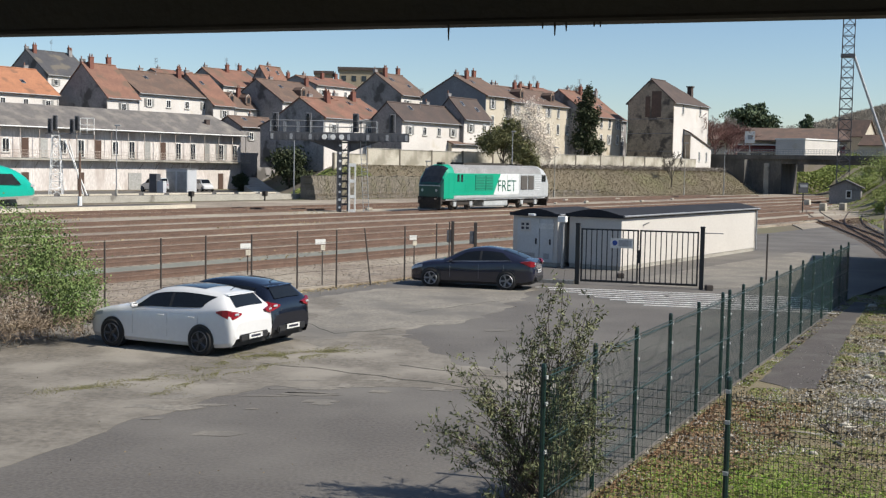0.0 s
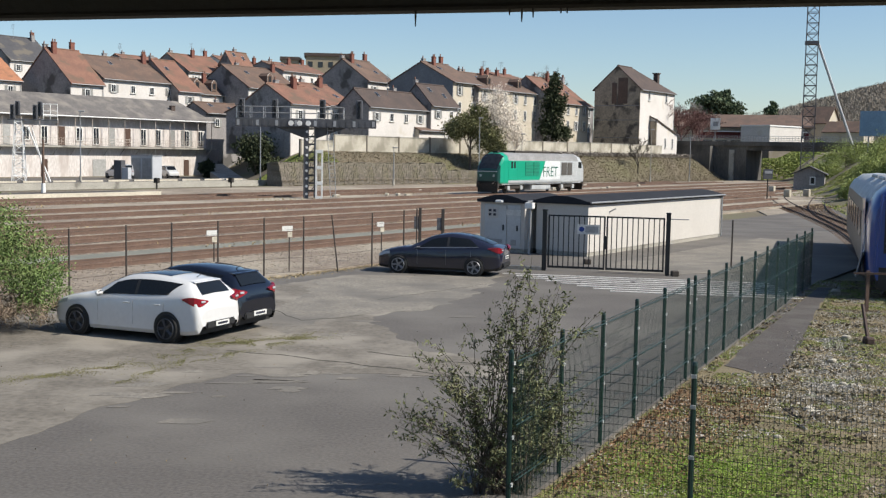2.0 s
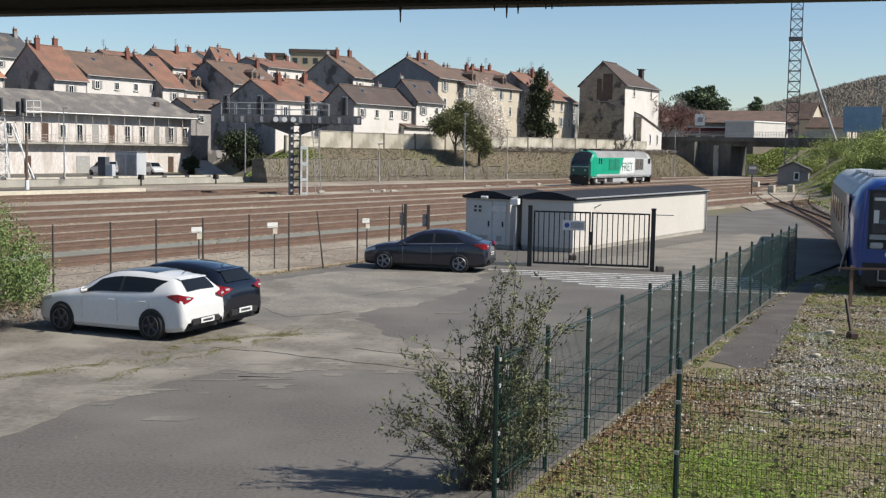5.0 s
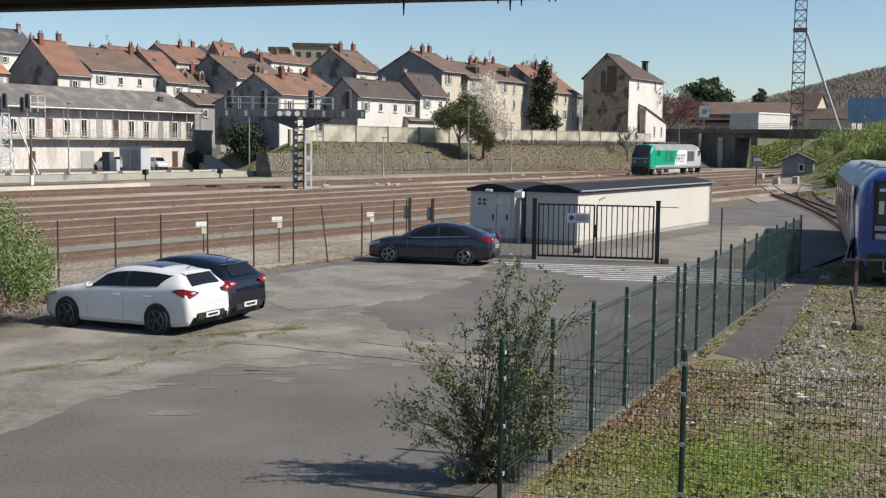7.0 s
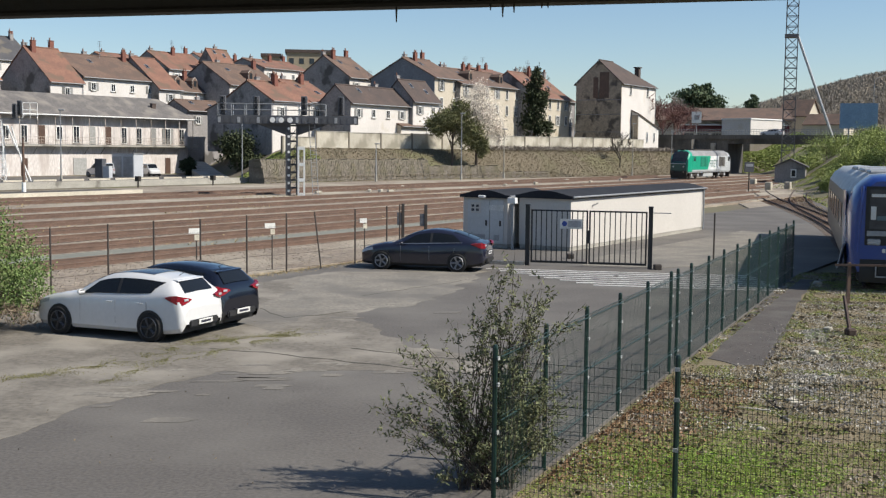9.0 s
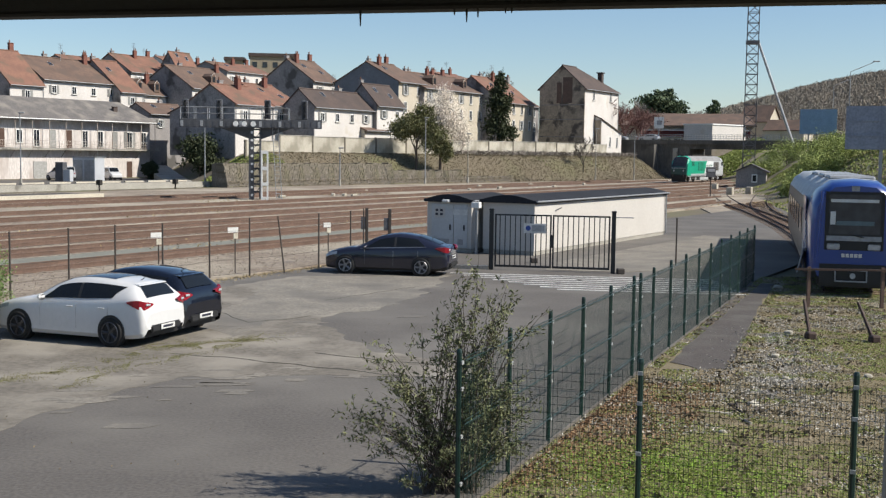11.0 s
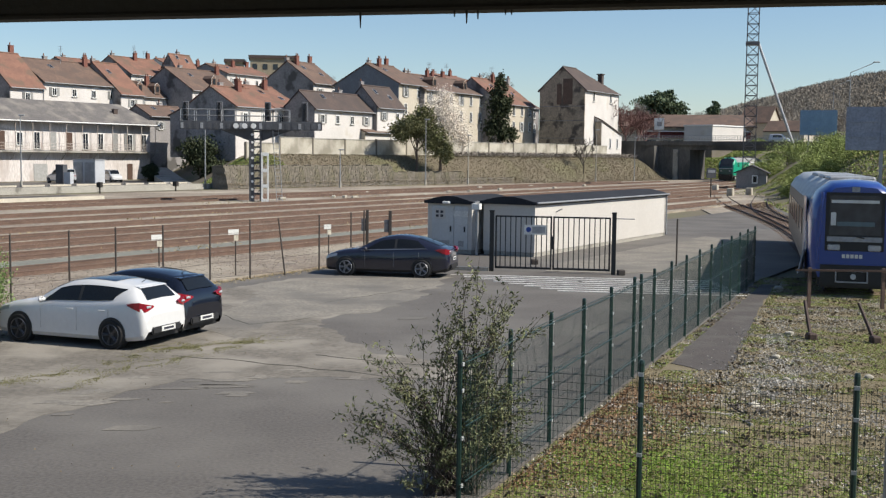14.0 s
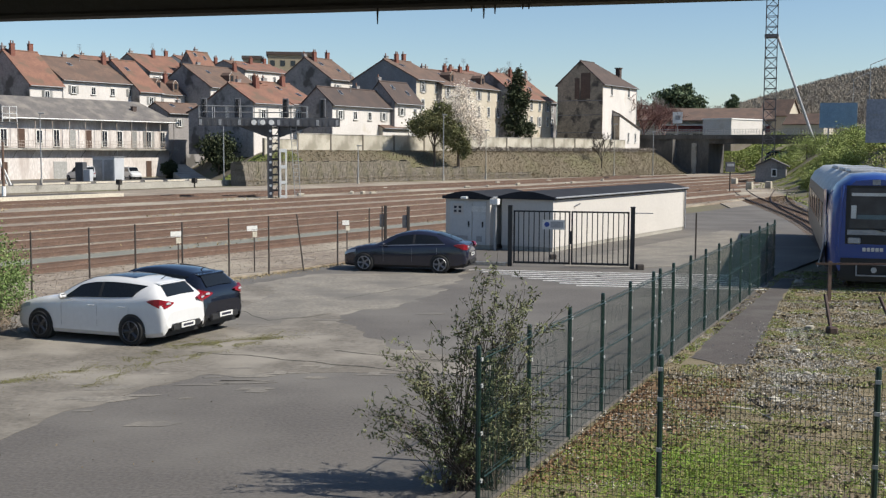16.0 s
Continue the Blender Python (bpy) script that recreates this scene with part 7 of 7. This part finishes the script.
# ---- grass, scrub and stones ----
def scatter(name, label, category, region, n, size, material, seed, narrow=0.2, lift=0.5, level_z=None, upright=1.0):
    """Blades or scraps strewn over a patch; region(rng, n) gives x and y."""
    rng = np.random.default_rng(seed)
    x, y = region(rng, n)
    s = size * (0.5 + rng.random(len(x)))
    z = np.array([(level_z if level_z is not None else level(a, b)) for a, b in zip(x, y)]) + s * lift
    me = leaves_mesh(np.stack([x, y, z], 1), s, seed, narrow, upright)
    me.materials.append(material)
    ob = new(name, me)
    tagged(ob, label, category, kind="stuff")


BANK_GREEN = leaf_mat("bank grass", (0.23, 0.3, 0.075), (0.25, 0.27, 0.09))
GRASS_BLADE = leaf_mat("grass blades", (0.2, 0.29, 0.05), (0.26, 0.29, 0.085))
LUSH_BLADE = leaf_mat("fresh grass blades", (0.2, 0.36, 0.04), (0.24, 0.33, 0.06))
MOSS = leaf_mat("dry moss", (0.2, 0.2, 0.085), (0.19, 0.175, 0.09))
DRY_BLADE = leaf_mat("dry grass", (0.38, 0.31, 0.18), (0.3, 0.235, 0.13))
RUSTY_LEAF = leaf_mat("fallen leaves", (0.3, 0.175, 0.1), (0.24, 0.15, 0.085))
PEBBLE = leaf_mat("pale stones", (0.52, 0.495, 0.44), (0.36, 0.34, 0.3))
TRACK_STONE = leaf_mat("brown ballast stones", (0.4, 0.34, 0.27), (0.28, 0.24, 0.19))
SOIL = leaf_mat("brown soil crumbs", (0.22, 0.18, 0.12), (0.15, 0.12, 0.08))
BANK_DRY = leaf_mat("olive dry scrub", (0.27, 0.22, 0.155), (0.195, 0.165, 0.11))


def lawn(rng, n):
    y = rng.uniform(12, 42, n * 3)
    x = rng.uniform(0.8, 22, n * 3)
    edge = 1.25 + (y - 14.03) * 0.489
    ok = (x > np.where(y > 14, edge, 0.9) + 0.1) & (x < edge + 9) & ~((x < edge + 1.8 - 0.055 * (y - 23.5)) & (x > edge + 0.42) & (y > 23.5) & (y < 40))
    x, y = x[ok][:n], y[ok][:n]
    return x, y


def lush(x, y):
    """Where the grass grows thick, and where gravel shows."""
    def spot(cx, cy, r2):
        return np.exp(-((x - cx) ** 2 + (y - cy) ** 2) / r2)

    return 0.8 * spot(4.4, 15.6, 3) + 0.4 * spot(5.8, 17.5, 4) + 0.4 * spot(11.8, 26, 8) + 0.6 * spot(13.2, 24, 5) + 0.3 * spot(9.2, 26.5, 1.2) - 0.45 * spot(7.6, 19.5, 5) - 0.6 * spot(9.6, 24.5, 5) - 0.4 * spot(5.6, 14.6, 0.8) - 0.5 * spot(3.9, 18.4, 2.5) - 0.4 * spot(12, 31, 9)


def patchy(fn, scale, low, seed, bias=0.0):
    def go(rng, n):
        x, y = fn(rng, n * 2)
        v = np.array([noise.noise((a * scale, b * scale, seed)) for a, b in zip(x, y)])
        k = v + bias * lush(x, y) > low
        return x[k][:n], y[k][:n]
    return go


def along(line, wide):
    """Places strewn along a broken line, thick and thin by turns."""
    def go(rng, n):
        p = np.array(line)
        seg = rng.integers(0, len(line) - 1, n)
        f = rng.random(n)[:, None]
        q = p[seg] + (p[seg + 1] - p[seg]) * f
        q = q + rng.normal(size=(n, 2)) * wide * (0.25 + np.abs(np.sin(q[:, 1] * 2.3 + q[:, 0])))[:, None]
        k = np.array([noise.noise((a * 1.9, b * 1.9, 5.0)) for a, b in q]) > -0.12
        return q[k, 0], q[k, 1]
    return go


scatter("grass_tufts", "green grass tufts on the rough ground", "grass", patchy(lawn, 1.3, -0.06, 1.0, 0.9), 150000, 0.027, GRASS_BLADE, 201, 0.16, 0.4, 0.05, 0.6)
scatter("dry_grass", "dry straw-coloured grass on the rough ground", "grass", lawn, 120000, 0.026, DRY_BLADE, 203, 0.16, 0.4, 0.05, 0.5)
scatter("soil_clods", "dark clods and tussocks on the rough ground", "soil", patchy(lawn, 1.1, 0.1, 31.0), 9000, 0.045, SOIL, 206, 0.6, 0.3, 0.05)
scatter("soil_crumbs", "brown crumbs of soil and rotten leaves", "soil", lawn, 26000, 0.02, SOIL, 204, 0.7, 0.3, 0.05)
scatter("stones", "pale stones strewn over the rough ground", "gravel", patchy(lawn, 0.9, 0.05, 13.0, -0.9), 42000, 0.021, PEBBLE, 205, 0.8, 0.3, 0.05)
scatter("pale_gravel", "patch of pale gravel showing through the grass", "gravel", along([(10.6, 28.6), (10.2, 27.0), (9.2, 24.6), (8.4, 22.6), (7.4, 20.4)], 0.5), 16000, 0.02, PEBBLE, 208, 0.8, 0.3, 0.05)
scatter("lush_grass", "fresh bright green grass at the fence corner", "grass", lambda r, n: (lambda x, y: (lambda k: (x[k], y[k]))(x > 1.5 + (y - 14.03) * 0.489))(4.3 + r.normal(size=n) * 1.0, 15.4 + r.normal(size=n) * 1.1), 16000, 0.03, LUSH_BLADE, 209, 0.16, 0.4, 0.05, 0.6)
scatter("fallen_leaves", "rust-brown fallen leaves along the fence", "leaves", lambda r, n: (lambda y: (1.45 + (y - 14.03) * 0.489 + r.random(n) ** 1.8 * 1.9, y))(15.0 + r.random(n) ** 0.9 * 7.0), 7000, 0.022, RUSTY_LEAF, 207, 0.6, 0.6, 0.05)


def slope(rng, n):
    u = rng.uniform(108, 225, n)
    f = np.array([foot(a) for a in u])
    nn = f + rng.uniform(0.3, 9, n)
    return UX * u - UY * nn, UY * u + UX * nn


scatter("bank_scrub", "dry grass and scrub on the embankment", "scrub", slope, 46000, 0.12, BANK_DRY, 211, 0.3, 0.5)
scatter("wall_growth", "dry brown growth hanging over the rubble wall", "scrub", lambda r, n: (lambda u, k: (UX * u - UY * k, UY * u + UX * k))(*(lambda u: (u, np.array([foot(a) for a in u]) + 0.4 + r.uniform(0, 1.1, n)))(r.uniform(108, 170, n))), 16000, 0.12, BANK_DRY, 212, 0.12, 4.0 + 0.0)
scatter("lane_grass", "fresh grass on the bank beside the lane", "grass", lambda r, n: (lambda u, k: (UX * u - UY * k, UY * u + UX * k))(r.uniform(108, 124, n), r.uniform(95.5, 106, n)), 16000, 0.13, BANK_GREEN, 214, 0.3, 0.4)
scatter("bank_grass", "green grass on the embankment", "grass", patchy(slope, 0.08, 0.2, 3.0), 8000, 0.1, BANK_GREEN, 213, 0.3, 0.5)
scatter("bank_brambles", "brown bramble tangle along the panel wall", "scrub", lambda r, n: (lambda u, k: (UX * u - UY * k, UY * u + UX * k))(*(lambda u: (u, np.array([foot(a) for a in u]) + r.uniform(7.2, 8.9, n)))(r.uniform(160, 224, n))), 6000, 0.35, TWIG_GREY, 215, 0.12, 1.2)
scatter("far_bank_grass", "bright green grass slope beyond the bridge", "grass", lambda r, n: (lambda u, k: (UX * u - UY * k, UY * u + UX * k))(r.uniform(238, 280, n), r.uniform(68, 84, n)), 40000, 0.25, BANK_GREEN, 217, 0.4, 0.4, None, 0.4)
scatter("right_bank_grass", "green grass on the bank beside the hut", "grass", lambda r, n: (lambda u, k: (UX * u - UY * k, UY * u + UX * k))(r.uniform(138, 172, n), r.uniform(30, 43.5, n)), 14000, 0.12, BANK_GREEN, 219, 0.4, 0.4)
scatter("verge_weeds", "weeds and dry stalks along the wire fence", "weeds", lambda r, n: (lambda a: (-11.5 + a * 12 + r.normal(size=n) * 0.35, 30.3 + a * 18.5 - 0.6 + r.normal(size=n) * 0.4))(r.random(n)), 5000, 0.05, DRY_BLADE, 221, 0.2, 0.6, 0.04)
scatter("asphalt_moss", "yellow-green moss in a long seam of the asphalt", "moss", along([(-3.9, 27.1), (-4.74, 25.43), (-5.72, 23.42), (-6.63, 22.43), (-7.6, 21.6)], 0.2), 6500, 0.011, MOSS, 223, 0.5, 0.1, 0.072)
scatter("asphalt_moss", "yellow-green moss in a cracked seam of the asphalt", "moss", along([(-2.7, 27.0), (-3.97, 24.74), (-4.75, 23.85), (-5.48, 21.55)], 0.16), 4000, 0.011, MOSS, 225, 0.5, 0.1, 0.072)
scatter("asphalt_moss", "thin moss and dry weeds behind the parked cars", "moss", along([(-4.6, 26.3), (-3.3, 26.4), (-2.2, 27.6)], 0.3), 6000, 0.012, MOSS, 227, 0.5, 0.1, 0.072)

scatter("side_bank_grass", "mixed grass on the bank above the siding", "grass", lambda r, n: (lambda u, k: (UX * u - UY * k, UY * u + UX * k))(*(lambda u: (u, 9 + (u - 57.8) * 0.35 - r.uniform(-1, 18, n)))(r.uniform(70, 170, n))), 26000, 0.14, BANK_GREEN, 231, 0.35, 0.4)
scatter("side_bank_scrub", "dry scrub on the bank above the siding", "scrub", lambda r, n: (lambda u, k: (UX * u - UY * k, UY * u + UX * k))(*(lambda u: (u, 9 + (u - 57.8) * 0.35 - r.uniform(-3, 18, n)))(r.uniform(70, 170, n))), 12000, 0.12, DRY_BLADE, 233, 0.3, 0.4)
scatter("track_stones", "pale ballast stones between the fence and the tracks", "gravel", lambda r, n: (lambda u, k: (UX * u - UY * k, UY * u + UX * k))(r.uniform(5, 60, n), r.uniform(27, 42, n)), 42000, 0.02, TRACK_STONE, 235, 0.8, 0.3, 0.13)
scatter("track_weeds", "dry weeds between the yard tracks", "weeds", patchy(lambda r, n: (lambda u, k: (UX * u - UY * k, UY * u + UX * k))(r.uniform(8, 110, n), r.uniform(31.5, 80, n)), 0.12, 0.15, 9.0), 9000, 0.08, DRY_BLADE, 237, 0.3, 0.4, 0.13)

scatter("asphalt_litter", "small stones and leaf litter on the asphalt", "litter", lambda r, n: (r.uniform(-11, 3, n), r.uniform(15, 42, n)), 420, 0.014, SOIL, 241, 0.6, 0.3, 0.066)


def woods():
    rng = np.random.default_rng(301)
    trees = 13000
    r = 430 + 330 * rng.random(trees) ** 0.7
    a = np.radians(rng.uniform(11, 28, trees))
    cx, cy = r * np.sin(a), r * np.cos(a)
    cz = np.array([level(p, q) for p, q in zip(cx, cy)]) + rng.uniform(0.2, 2.2, trees)
    w = rng.uniform(1.5, 2.7, trees)
    n = trees * 38
    k = np.arange(n) % trees
    d = rng.normal(size=(n, 3))
    d /= np.linalg.norm(d, axis=1)[:, None]
    d *= (0.55 + 0.45 * rng.random(n))[:, None]
    x, y, z = cx[k] + d[:, 0] * w[k], cy[k] + d[:, 1] * w[k], cz[k] + d[:, 2] * w[k] * 1.2
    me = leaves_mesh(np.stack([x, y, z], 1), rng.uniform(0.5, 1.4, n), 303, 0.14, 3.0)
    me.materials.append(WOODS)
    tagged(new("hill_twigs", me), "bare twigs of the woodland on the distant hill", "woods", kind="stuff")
    ico = bmesh.new()
    bmesh.ops.create_icosphere(ico, subdivisions=1, radius=1)
    ball = np.array([v.co for v in ico.verts])
    tri = np.array([[v.index for v in f.verts] for f in ico.faces])
    ico.free()
    m = len(ball)
    lump = 1 + 0.18 * rng.normal(size=(trees, m))
    v = ball[None] * (lump * w[:, None] * 0.4)[:, :, None] * np.array((0.92, 0.92, 0.85)) + np.stack([cx, cy, cz], 1)[:, None]
    f = (tri[None] + (np.arange(trees) * m)[:, None, None]).reshape(-1, 3)
    me = bpy.data.meshes.new("crowns")
    me.vertices.add(trees * m)
    me.vertices.foreach_set("co", v.ravel())
    me.loops.add(f.size)
    me.loops.foreach_set("vertex_index", f.ravel())
    me.polygons.add(len(f))
    me.polygons.foreach_set("loop_start", np.arange(0, f.size, 3))
    me.polygons.foreach_set("use_smooth", np.ones(len(f), bool))
    me.update(calc_edges=True)
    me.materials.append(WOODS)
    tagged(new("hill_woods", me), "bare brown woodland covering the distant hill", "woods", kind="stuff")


woods()


# ---- what moves ----
def motions():
    rows = []
    for t, s in ((0, 0), (0.5, 3.4), (1, 7.7), (2, 16.5), (3, 25.2), (4, 33.7), (6.5, 55.8), (8, 69.0), (10, 86.2), (12.5, 107.8), (14, 120.7), (16, 138.0)):
        rows.append((t, pose(*un(98.4 + s, 62.5), 0.31, 0, 0, -34.5)))
    walk(loco, rows)
    walk(bridge_car, [(t, pose(*un(229.0, n), ROAD_Z, 0, 0, 55.5)) for t, n in ((0, 14), (5, 22), (6.5, 41), (7.5, 53), (8.5, 62.6), (10.2, 77.6), (12, 94), (13, 103), (16, 110))])
    walk(bridge_van, [(t, pose(*un(233.0, n), ROAD_Z, 0, 0, -124.5)) for t, n in ((0, 122), (8, 119), (10.5, 98), (12.3, 79), (13.1, 68.4), (14.0, 58.9), (15, 47), (16, 35))])


motions()
